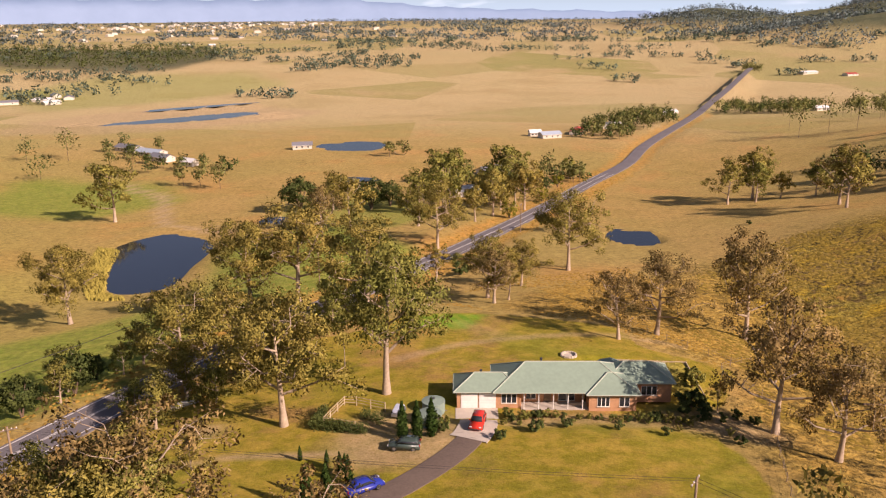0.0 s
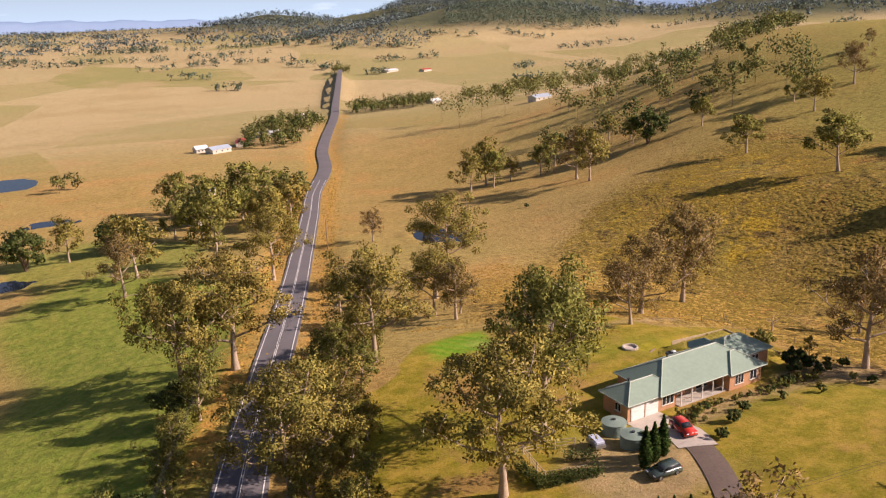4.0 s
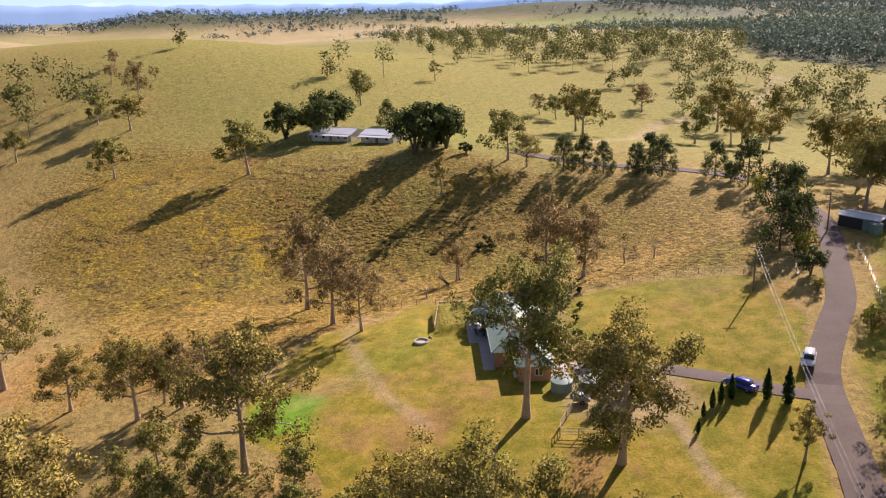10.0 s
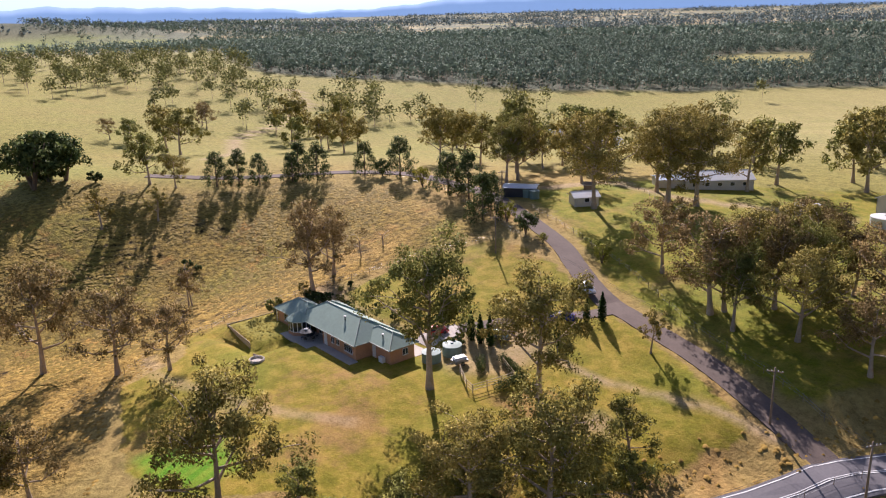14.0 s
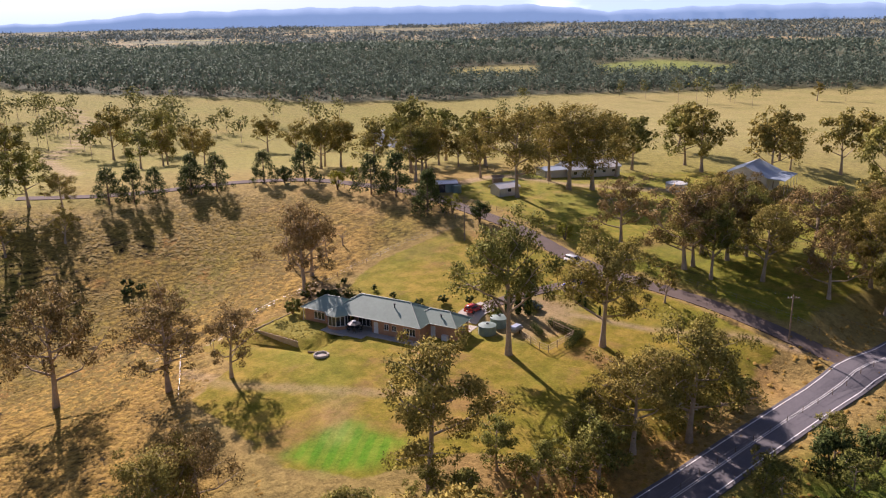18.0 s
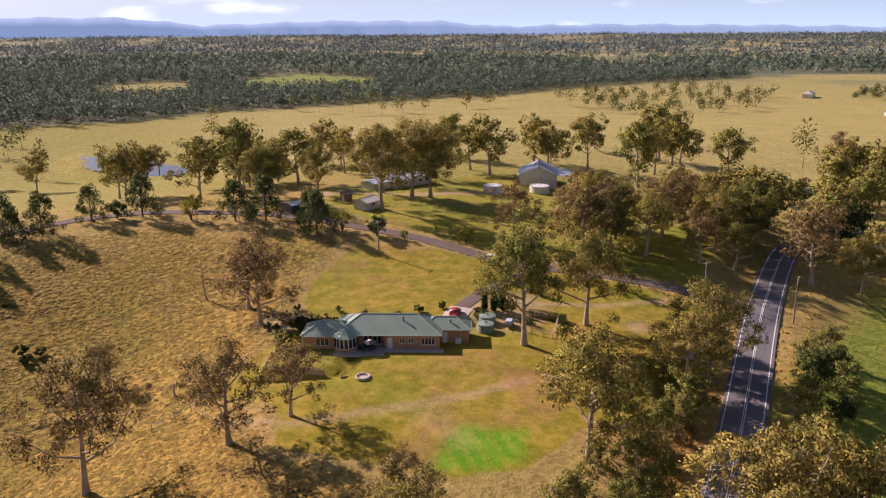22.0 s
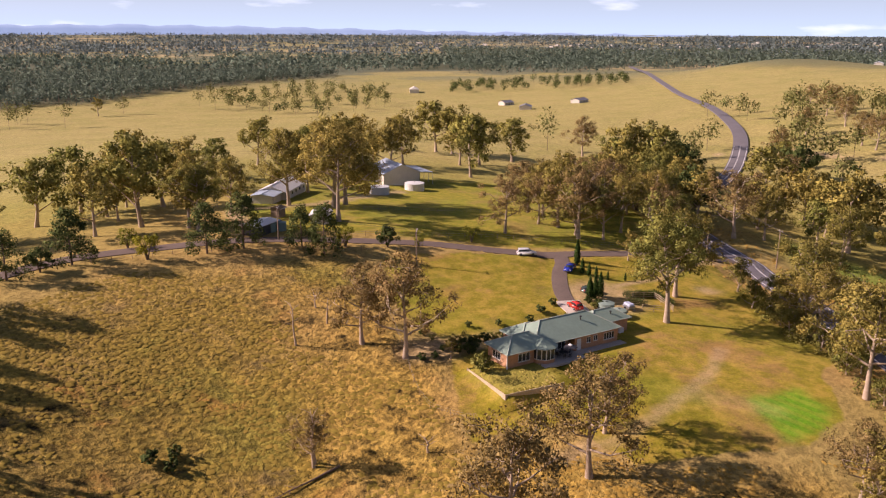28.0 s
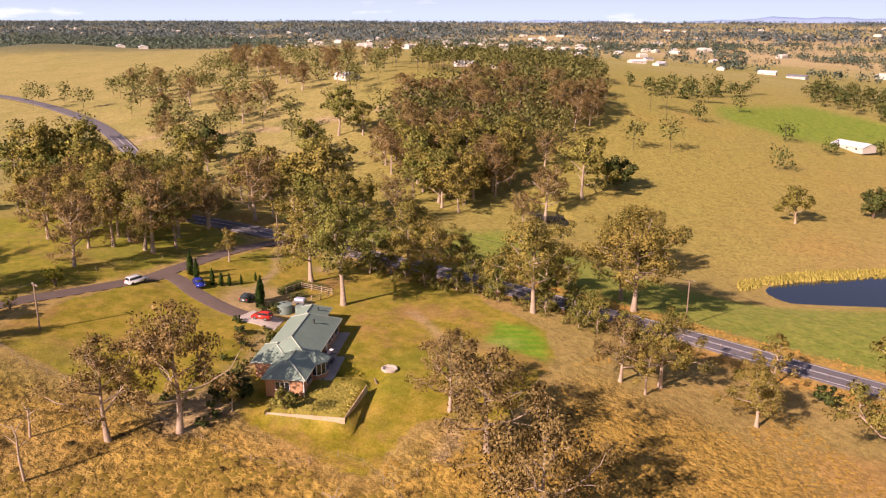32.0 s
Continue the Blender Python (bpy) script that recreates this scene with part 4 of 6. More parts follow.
NORTH_TREES_B = [('E', 56, 399, 9.4), ('b', 178, 355, 11.5), ('E', -112, 379, 13.7), ('E', 200, 347, 23.2), ('E', -125, 390, 10.7), ('E', -134, 392, 11.4), ('E', 215, 379, 15.6), ('E', -38, 463, 9.9), ('E', -30, 469, 9.0), ('E', 230, 406, 13.5), ('E', 244, 397, 11.7), ('E', 238, 424, 12.7), ('E', 238, 456, 23.5), ('E', 201, 481, 24.0), ('E', 229, 470, 23.7), ('E', 217, 479, 24.0), ('E', 255, 457, 22.2), ('E', -184, 499, 10.7), ('E', 211, 521, 23.0)]
SOUTH_EAST_TREES = [('P', 62, 44, 11.0), ('y', 74, 43, 6.7), ('y', 76, 33, 5.2), ('P', 88, 40, 11.8), ('b', 94, 42, 5.4), ('P', 107, 56, 10.8), ('P', 111, 62, 8.9), ('P', 116, 70, 9.2), ('P', 119, 75, 10.9), ('P', 100, 44, 9.5), ('P', 123, 80, 10.1), ('P', 116, 57, 9.9), ('E', 80, 16, 16.2), ('E', 104, 12, 16.8), ('E', 103, 2, 16.8), ('E', 111, 1, 15.7), ('E', 164, 10, 14.7), ('E', 176, 24, 13.7), ('E', 169, 0, 12.9), ('E', 182, 9, 14.0), ('E', 186, 3, 12.2), ('E', 162, -45, 14.9), ('E', 221, 0, 20.7), ('E', 218, -25, 19.3), ('E', 194, -63, 16.1), ('E', 234, -16, 11.3), ('E', 161, -100, 12.9), ('S', 267, 19, 12.4), ('b', 159, -121, 16.0), ('S', 278, 16, 11.9), ('E', 191, -103, 16.2), ('E', 225, -79, 14.4)]
SOUTH_EAST_TREES_B = [('E', 271, -17, 18.1), ('E', 261, -59, 22.4), ('E', 260, -72, 21.7), ('E', 258, -103, 14.1), ('E', 292, -66, 13.5), ('E', 227, -141, 17.7), ('E', 283, -90, 20.1), ('E', 295, -76, 21.0), ('E', 330, -43, 19.0), ('E', 261, -145, 17.1), ('E', 247, -160, 18.1), ('E', 360, -27, 13.8), ('E', 367, -40, 17.7), ('E', 247, -190, 13.1), ('E', 387, -56, 16.7)]
SOUTH_TREES = [('y', 17, 56, 3.0), ('y', 2, 55, 4.8), ('b', 24, 54, 5.5), ('P', 39, 53, 11.1), ('y', 33, 51, 5.4), ('P', 36, 49.5, 8.8), ('P', 42, 47.5, 9.3), ('P', 54, 44, 12.0), ('E', 25, 30, 24.0), ('E', 59, 26, 17.0), ('E', 60, 21, 17.3), ('E', 18, 11, 22.7), ('E', 13, 6, 23.1), ('E', 46, 10, 15.0), ('E', 28, 2, 20.9), ('E', 69, 12, 22.6), ('E', 72, -2, 12.2), ('E', 14, -19, 17.7), ('E', 65, -11, 9.9), ('E', 58, -16, 18.7), ('E', 73, -12, 14.2), ('E', 90, -12, 17.9), ('E', 66, -23, 11.6), ('E', 13, -32, 17.3), ('E', 78, -25, 18.5), ('E', 46, -39, 16.2), ('E', -6, -43, 20.8), ('E', -27, -43, 20.0), ('E', 1, -50, 17.4), ('E', 33, -55, 13.5), ('E', 50, -59, 13.5), ('E', 58, -59, 17.0)]
SOUTH_TREES_B = [('E', -30, -64, 13.5), ('E', -45, -68, 20.9), ('E', 10, -78, 17.5), ('E', -25, -78, 18.4), ('E', -51, -118, 14.7), ('E', 140, -108, 12.9), ('E', 120, -184, 16.3), ('E', 154, -231, 15.0), ('E', 179, -319, 14.6), ('E', 38, -408, 18.8), ('E', 72, -418, 19.1), ('E', 99, -439, 22.3), ('E', -117, -430, 20.8), ('E', 86, -444, 22.4), ('E', 58, -451, 17.6), ('E', 130, -455, 15.8), ('E', 64, -465, 14.9), ('E', 157, -470, 13.8), ('s', 3, -497, 15.0), ('E', -90, -491, 21.6), ('E', -17, -501, 15.5), ('E', -108, -506, 21.0), ('E', -83, -515, 20.1)]
SOUTH_WEST_TREES = [('s', -27, 78, 7.2), ('S', -26, 61, 17.7), ('S', -10, 52, 15.0), ('S', -24, 47, 13.2), ('S', -78, 66, 19.6), ('E', -117, 76, 24.0), ('E', -132, 50, 19.1), ('E', -59, -40, 24.0), ('E', -156, 16, 19.7), ('E', -133, -17, 24.0), ('E', -71, -66, 18.7), ('E', -128, -28, 24.0), ('E', -81, -67, 19.7), ('E', -101, -72, 19.3), ('b', -185, 9, 16.0), ('E', -84, -94, 21.2), ('E', -80, -102, 22.9), ('u', -211, 17, 4.0), ('E', -198, -10, 12.4), ('E', -230, 65, 16.0), ('E', -229, 54, 22.7), ('S', -146, -78, 18.1), ('E', -220, 2, 17.4), ('E', -140, -97, 20.1), ('E', -238, 15, 19.3), ('E', -188, -76, 17.5), ('E', -208, -59, 17.4), ('E', -247, -29, 15.7), ('E', -255, -42, 14.0), ('E', -310, -54, 21.4), ('E', -299, -76, 24.0), ('E', -306, -85, 22.0)]
SOUTH_WEST_TREES_B = [('E', -299, -110, 14.7), ('E', -300, -141, 18.1), ('E', -324, -136, 15.4), ('E', -343, -115, 11.5), ('E', -360, -103, 18.6), ('b', -337, -158, 14.2)]
WEST_TREES = [('E', -35, 123, 14.5), ('g', -33, 131, 10.0), ('E', -41, 116, 18.2), ('g', -44, 148, 11.0), ('E', -33, 167, 21.8), ('E', -88, 175, 19.1), ('S', -117, 100, 17.1), ('S', -128, 141, 12.1), ('S', -151, 149, 20.0), ('E', -169, 163, 24.0), ('b', -184, 177, 14.2), ('E', -166, 241, 14.3), ('E', -133, 307, 23.2), ('b', -188, 277, 12.9), ('E', -238, 189, 17.6), ('E', -242, 206, 17.8), ('b', -245, 256, 13.8), ('E', -313, 214, 24.0), ('E', -318, 206, 20.4), ('b', -312, 231, 16.0), ('b', -295, 295, 8.9), ('b', -306, 275, 15.8), ('b', -166, 431, 9.3), ('E', -177, 437, 13.6), ('b', -215, 412, 16.0), ('E', -193, 446, 12.9), ('b', -313, 326, 9.2), ('b', -367, 265, 16.0), ('E', -228, 471, 23.8), ('b', -249, 464, 16.0)]
stands, open_woods, dark_woods = [], [], []


def sort_of(kind, x, y):
    """Fewer, larger leaf sprays on gums that stand far off."""
    distance = math.hypot(x - 15, y - 120)
    return kind if kind != "E" else "E" if distance < 120 else "m" if distance < 300 else "f"


for rows in (HOUSE_TREES, EAST_TREES, EAST_TREES_B, NORTH_TREES, NORTH_TREES_B, SOUTH_EAST_TREES, SOUTH_EAST_TREES_B, SOUTH_TREES, SOUTH_TREES_B, SOUTH_WEST_TREES, SOUTH_WEST_TREES_B, WEST_TREES):
    for kind, x, y, tall in rows:
        if min([math.hypot(x - a, y - b) for a, b in stands] or [99]) < 3.5 or tall > 40:
            continue
        stands.append((x, y))
        if math.hypot(x - 15, y - 120) > 262 and kind in "Eb":
            (open_woods if kind == "E" else dark_woods).append((x, y, tall))
            continue
        plant(sort_of(kind, x, y), x, y, tall)

# ---- the homestead ----
def box_mesh(name, size, mat, bevel=0.0, centre=(0, 0, 0)):
    bm = bmesh.new()
    bmesh.ops.create_cube(bm, size=1.0)
    for v in bm.verts:
        v.co = Vector((v.co.x * size[0] + centre[0], v.co.y * size[1] + centre[1], v.co.z * size[2] + centre[2]))
    if bevel:
        bmesh.ops.bevel(bm, geom=list(bm.edges), offset=bevel, segments=2, affect="EDGES")
    me = bpy.data.meshes.new(name)
    bm.to_mesh(me)
    bm.free()
    me.materials.append(mat)
    return me


def slab(name, parent, lo, hi, mat, bevel=0.0, label=""):
    """A box part between two corners."""
    size = [b - a for a, b in zip(lo, hi)]
    mid = [(a + b) / 2 for a, b in zip(lo, hi)]
    return part(name, box_mesh(name, size, mat, bevel), parent, label, Matrix.Translation(mid))


def hip_roof(name, x0, x1, y0, y1, eave, pitch, mat, thick=0.12):
    """A hipped roof with its ridge along the longer side, and a soffit."""
    half = min(x1 - x0, y1 - y0) / 2
    top = eave + half * pitch
    if x1 - x0 >= y1 - y0:
        a, b = (x0 + half, (y0 + y1) / 2, top), (x1 - half, (y0 + y1) / 2, top)
        corners = [(x0, y0), (x1, y0), (x1, y1), (x0, y1)]
    else:
        a, b = ((x0 + x1) / 2, y0 + half, top), ((x0 + x1) / 2, y1 - half, top)
        corners = [(x1, y0), (x1, y1), (x0, y1), (x0, y0)]
    v = [(*c, eave) for c in corners] + [(*c, eave - thick) for c in corners] + [a, b]
    f = [(0, 1, 9, 8), (1, 2, 9), (2, 3, 8, 9), (3, 0, 8), (7, 6, 5, 4)] + [(k, k + 4, (k + 1) % 4 + 4, (k + 1) % 4) for k in range(4)]
    return shape_from(name, v, f, mat), a, b, [Vector((*c, eave)) for c in corners]


def rod(name, a, b, r, mat, sides=6):
    v, f = [], []
    tube(v, f, [a, b], [r, r], sides)
    return shape_from(name, v, f, mat)


def window_part(parent, x0, x1, z0, z1, y, out, panes=2, axis="x"):
    """A window in a wall: frame, sill and panes. out: the way it faces along its axis."""
    def lay(name, u0, u1, d0, d1, w0, w1, mat, under):
        d0, d1 = sorted((y + out * d0, y + out * d1))
        lo, hi = ((u0, d0, w0), (u1, d1, w1)) if axis == "x" else ((d0, u0, w0), (d1, u1, w1))
        return slab(name, under, lo, hi, mat)
    frame_ob = lay("window", x0, x1, 0.0, 0.03, z0, z1, WHITE, parent)
    inv = frame_ob.matrix_basis.inverted()
    for k in range(panes):
        a = x0 + (x1 - x0) * k / panes + 0.06
        b = x0 + (x1 - x0) * (k + 1) / panes - 0.06
        p = lay("pane", a, b, 0.03, 0.045, z0 + 0.07, z1 - 0.07, PANE, frame_ob)
        p.matrix_basis = inv @ p.matrix_basis
    p = lay("sill", x0 - 0.05, x1 + 0.05, 0.0, 0.12, z0 - 0.08, z0, CREAM, frame_ob)
    p.matrix_basis = inv @ p.matrix_basis
    return frame_ob


house = thing("house", Matrix.Identity(4), "long low brick homestead with green hipped metal roof", "house")
EAVE, PITCH = 2.72, 0.55
roofs = [("main", 6.1, 25.8, 102.0, 111.3), ("garage", 0.7, 10.5, 102.3, 108.2), ("wing", 18.7, 26.1, 101.4, 108.0), ("east", 21.5, 31.7, 105.0, 111.8)]
for key, x0, x1, y0, y1 in roofs:
    mesh, a, b, corners = hip_roof("roof", x0, x1, y0, y1, EAVE if key == "main" else EAVE - 0.01 * len(key), PITCH, ROOFING)
    roof_ob = part("roof", mesh, house, "pale green metal sheet roof")
    part("ridge_cap", rod("ridge_cap", a, b, 0.11, GUTTER), roof_ob)
    for c in corners:
        part("hip_cap", rod("hip_cap", c, a if (c - Vector(a)).length < (c - Vector(b)).length else b, 0.09, GUTTER), roof_ob)
    for p, q in zip(corners, corners[1:] + corners[:1]):
        part("gutter", rod("gutter", p - Vector((0, 0, 0.05)), q - Vector((0, 0, 0.05)), 0.075, GUTTER), roof_ob)
octagon, oct_faces = [], []
for k in range(8):
    t = math.pi / 8 + k * math.pi / 4
    octagon.append((23.6 + 2.6 * math.cos(t), 111.0 + 2.6 * math.sin(t), EAVE - 0.02))
oct_faces = [(k, (k + 1) % 8, 8) for k in range(8)] + [tuple(range(7, -1, -1))]
part("roof", shape_from("roof", octagon + [(23.6, 111.0, 4.0)], oct_faces, ROOFING), house, "eight-sided bay roof")


def walls(parts):
    for x0, x1, y0, y1 in parts:
        slab("wall", house, (x0, y0, -0.4), (x1, y1, EAVE - 0.06), BRICK, label="warm brown brick wall")


# outer walls, 0.25 m thick
walls([(1.2, 1.45, 102.9, 107.7), (1.45, 9.8, 102.9, 103.15), (9.8, 10.05, 103.15, 104.6), (10.05, 19.0, 104.6, 104.85), (19.2, 19.45, 102.0, 104.6), (19.45, 25.6, 102.0, 102.25), (25.35, 25.6, 102.25, 105.5),
       (25.6, 31.2, 105.5, 105.75), (30.95, 31.2, 105.75, 111.2), (25.4, 30.95, 110.95, 111.2), (16.5, 21.6, 108.8, 109.05), (16.25, 16.5, 109.05, 110.8), (6.75, 16.25, 110.55, 110.8), (6.5, 6.75, 107.7, 110.8), (1.45, 6.5, 107.45, 107.7)])
for k in range(7):
    t = math.pi / 8 + k * math.pi / 4 - math.pi / 4
    if math.sin(t + math.pi / 8) < -0.2:
        continue
    c0, c1 = (Vector((23.6 + 2.1 * math.cos(t + s), 111.0 + 2.1 * math.sin(t + s), 0)) for s in (0, math.pi / 4))
    mid, d = (c0 + c1) / 2, (c1 - c0)
    turn = Matrix.Translation((mid.x, mid.y, 0)) @ Euler((0, 0, math.atan2(d.y, d.x))).to_matrix().to_4x4()
    part("wall", box_mesh("wall", (d.length, 0.18, 0.9), BRICK, centre=(0, 0, 0.2)), house, at=turn)
    bay = part("window", box_mesh("window", (d.length, 0.14, 1.95), WHITE, centre=(0, 0, 1.62)), house, at=turn)
    for j in (-1, 1):
        part("pane", box_mesh("pane", (d.length / 2 - 0.16, 0.04, 1.7), PANE, centre=(j * d.length / 4, -0.075, 1.62)), bay)
        part("pane", box_mesh("pane", (d.length / 2 - 0.16, 0.04, 1.7), PANE, centre=(j * d.length / 4, 0.075, 1.62)), bay)
for x0 in (1.75, 4.25):
    door = slab("garage_door", house, (x0, 102.83, 0.0), (x0 + 2.3, 102.9, 2.2), WHITE, label="white panel garage door")
    for k in range(4):
        p = part("panel", box_mesh("panel", (2.1, 0.03, 0.46), WHITE, 0.01), door, at=Matrix.Translation((0, -0.045, -0.81 + 0.54 * k)))
window_part(house, 7.3, 9.4, 0.75, 2.15, 102.9, -1, 3)
window_part(house, 20.3, 22.0, 0.7, 2.15, 102.0, -1, 3)
window_part(house, 23.3, 24.7, 0.7, 2.15, 102.0, -1, 2)
for x0, x1, z0 in ((10.8, 12.2, 0.6), (15.3, 17.6, 0.3)):
    window_part(house, x0, x1, z0, 2.15, 104.6, -1, 2)
slab("door", house, (13.3, 104.52, 0.0), (14.3, 104.6, 2.1), TIMBER, label="timber front door")
window_part(house, 7.4, 9.8, 0.8, 2.1, 110.8, 1, 4)
window_part(house, 11.3, 12.2, 1.1, 2.1, 110.8, 1, 2)
window_part(house, 12.9, 13.8, 1.0, 2.1, 110.8, 1, 2)
slab("door", house, (15.1, 110.8, 0.0), (16.0, 110.87, 2.1), WHITE, label="white back door")
slab("door", house, (5.2, 107.7, 0.0), (6.1, 107.77, 2.1), WHITE, label="white laundry door")
window_part(house, 17.2, 20.6, 0.2, 2.15, 109.05, 1, 4)
window_part(house, 26.6, 29.0, 0.7, 2.15, 111.2, 1, 3)
window_part(house, 107.0, 109.2, 0.8, 2.1, 31.2, 1, 3, "y")
window_part(house, 104.2, 105.3, 1.0, 2.1, 1.2, -1, 2, "y")
window_part(house, 27.0, 29.2, 0.7, 2.1, 105.5, -1, 3)
for x in (10.4, 12.4, 14.4, 16.4, 18.4):
    slab("post", house, (x - 0.06, 102.42, 0.0), (x + 0.06, 102.54, EAVE - 0.1), WHITE, 0.01, "white verandah post")
for x in (24.3, 31.4):
    slab("post", house, (x - 0.07, 111.35, -0.4), (x + 0.07, 111.49, EAVE - 0.1), WHITE, 0.01, "white verandah post")
slab("verandah_floor", house, (10.0, 102.3, -0.3), (19.2, 104.6, 0.12), CONCRETE, 0.02, "pale concrete verandah slab")
for x0, x1 in ((10.5, 12.3), (16.5, 18.3)):
    slab("rail", house, (x0, 102.46, 0.8), (x1, 102.5, 0.86), TIMBER)
slab("rear_path", house, (5.8, 110.8, -0.3), (17.2, 112.6, 0.03), CONCRETE, 0.02, "grey concrete path along the back wall")
slab("patio_slab", house, (16.4, 109.05, -0.3), (25.5, 114.2, 0.05), CONCRETE, 0.02, "paved back patio")
slab("apron", house, (1.0, 98.5, -0.3), (6.8, 102.83, 0.05), CONCRETE, 0.02, "pale concrete apron before the garage")
for x, y, z in ((13.2, 108.2, 4.75), (4.6, 106.6, 3.65)):
    vent = part("flue", rod("flue", (x, y, z - 0.6), (x, y, z + 0.25), 0.11, DARK), house, "dark roof flue")
    part("cowl", rod("cowl", (x, y, z + 0.25), (x, y, z + 0.42), 0.2, DARK, 10), vent)
slab("heater", house, (2.6, 107.7, 0.0), (3.7, 108.35, 0.95), WHITE, 0.03, "white air-conditioning unit")

# ---- stands of trees, woods and grass ----
def sown(corners, count, gap, seed, clear=True):
    """Scattered places in a shape of the plan, not nearer than gap to each other and off the roads."""
    rng = np.random.default_rng(seed)
    c = np.array(corners, float)
    lo, hi, out = c.min(0), c.max(0), []
    for _ in range(count * 30):
        if len(out) >= count:
            break
        p = rng.uniform(lo, hi)
        if not in_shape(np.array([p[0]]), np.array([p[1]]), corners)[0]:
            continue
        if out and min(math.hypot(p[0] - a, p[1] - b) for a, b in out) < gap:
            continue
        if clear and (min(np.hypot(*(ROAD_LINE - p).T)) < 7 or min(np.hypot(*(DRIVE_LINE - p).T)) < 4.5):
            continue
        if any(pond_reach(np.array([p[0]]), np.array([p[1]]), pond)[0] < 1.15 for pond in PONDS):
            continue
        out.append((p[0], p[1]))
    return out


STANDS = [  # shape, number, gap, kinds, heights
    ([(-46, 99), (-38, 99), (-28, 119), (-24, 130), (-17, 143), (-9, 158), (-14, 168), (-20, 160), (-32, 138), (-42, 117)], 20, 4.0, "ggggg", (4.5, 9.0)),
    ([(-64, 100), (-56, 118), (-40, 152), (-44, 160), (-58, 130), (-70, 104)], 12, 3.5, "gggb", (5, 9)),
    ([(-18, 44), (-30, 64), (-54, 66), (-84, 44), (-92, 16), (-62, 4), (-34, 26)], 32, 5.0, "EES", (13, 18)),
    ([(-95, 60), (-78, 78), (-78, 100), (-115, 100), (-150, 60), (-130, 30)], 10, 7.0, "E", (12, 18)),
    ([(-167, 89), (-133, 117), (-200, 148), (-275, 176), (-334, 182), (-318, 140), (-272, 85), (-230, 70)], 150, 5.6, "EEES", (14, 21)),
    ([(-320, 120), (-340, 180), (-420, 190), (-500, 120), (-440, 60), (-370, 70)], 110, 7.0, "E", (13, 19)),
    ([(-304, -61), (-264, 11), (-295, 50), (-360, 60), (-493, 36), (-524, -102)], 60, 11.0, "EES", (13, 19)),
    ([(-165, 3), (-160, 62), (-230, 40), (-346, -54), (-362, -127), (-190, -18)], 34, 11.0, "EES", (13, 18)),
    ([(-100, -7), (-50, 20), (-83, 52), (-115, 20), (-190, -50), (-149, -70)], 26, 8.0, "EEb", (12, 17)),
    ([(16, 300), (40, 335), (58, 400), (20, 400), (-10, 350), (-20, 300)], 22, 7.0, "EEbEb", (9, 15)),
    ([(44, 352), (60, 384), (72, 420), (60, 424), (44, 400)], 6, 5.0, "yEb", (5, 10)),
    ([(72, 555), (105, 530), (170, 640), (182, 690), (150, 720)], 70, 6.0, "bEEb", (7, 12)),
    ([(218, 704), (301, 700), (334, 750), (254, 770)], 60, 6.5, "bEb", (9, 14)),
    ([(260, 520), (330, 540), (430, 600), (560, 650), (700, 760), (760, 860), (640, 880), (431, 770), (330, 690), (270, 610)], 120, 13.0, "E", (12, 18)),
    ([(330, 460), (420, 480), (560, 560), (700, 690), (640, 690), (480, 600), (350, 540)], 45, 15.0, "EEb", (11, 16)),
    ([(119, 314), (172, 280), (220, 249), (225, 240), (290, 310), (361, 391), (300, 385), (200, 340)], 34, 9.0, "EbE", (11, 18)),
    ([(350, 380), (420, 400), (480, 460), (440, 480), (370, 440)], 46, 7.0, "bEb", (9, 15)),
    ([(382, 67), (379, -9), (470, -70), (600, -60), (793, 100), (793, 162), (560, 120)], 120, 13.0, "E", (12, 18)),
    ([(366, 60), (391, 14), (383, -65), (531, -136), (600, -60), (480, 10)], 60, 12.0, "E", (12, 18)),
    ([(230, 20), (300, -10), (370, -40), (330, -110), (240, -90)], 22, 13.0, "E", (11, 17)),
    ([(-83, -523), (-140, -387), (-229, -435), (-308, -602), (-255, -666), (-118, -631)], 60, 12.0, "EbE", (10, 16)),
    ([(-372, -562), (-552, -478), (-632, -564), (-432, -660)], 70, 10.0, "b", (9, 13)),
    ([(-461, 329), (-405, 364), (-531, 413), (-582, 379)], 46, 9.0, "bE", (8, 13)),
    ([(-420, 200), (-345, 215), (-390, 262), (-470, 300)], 22, 9.0, "bE", (8, 13)),
]
open_woods += [(425 + 9 * math.sin(7 * k), 1212 + 14 * math.cos(5 * k), 10 + k % 5) for k in range(12)]
dark_woods += [(-216, 500, 8), (-200, 492, 9), (-192, 476, 10), (-178, 462, 8), (-163, 446, 9), (-150, 438, 10), (-140, 445, 8), (-214, 518, 9), (-128, 440, 9), (-120, 432, 7)]
for number, (corners, count, gap, kinds, (low, high)) in enumerate(STANDS):
    rng = np.random.default_rng(200 + number)
    for x, y in sown(corners, count, gap, 300 + number):
        if stands and min(math.hypot(x - a, y - b) for a, b in stands) < 2.2:
            continue
        stands.append((x, y))
        kind, tall = kinds[int(rng.integers(len(kinds)))], rng.uniform(low, high)
        if math.hypot(x - 15, y - 120) > 225 and kind in "Eb":
            (open_woods if kind == "E" else dark_woods).append((x, y, tall))
            continue
        plant(sort_of(kind, x, y), x, y, tall)


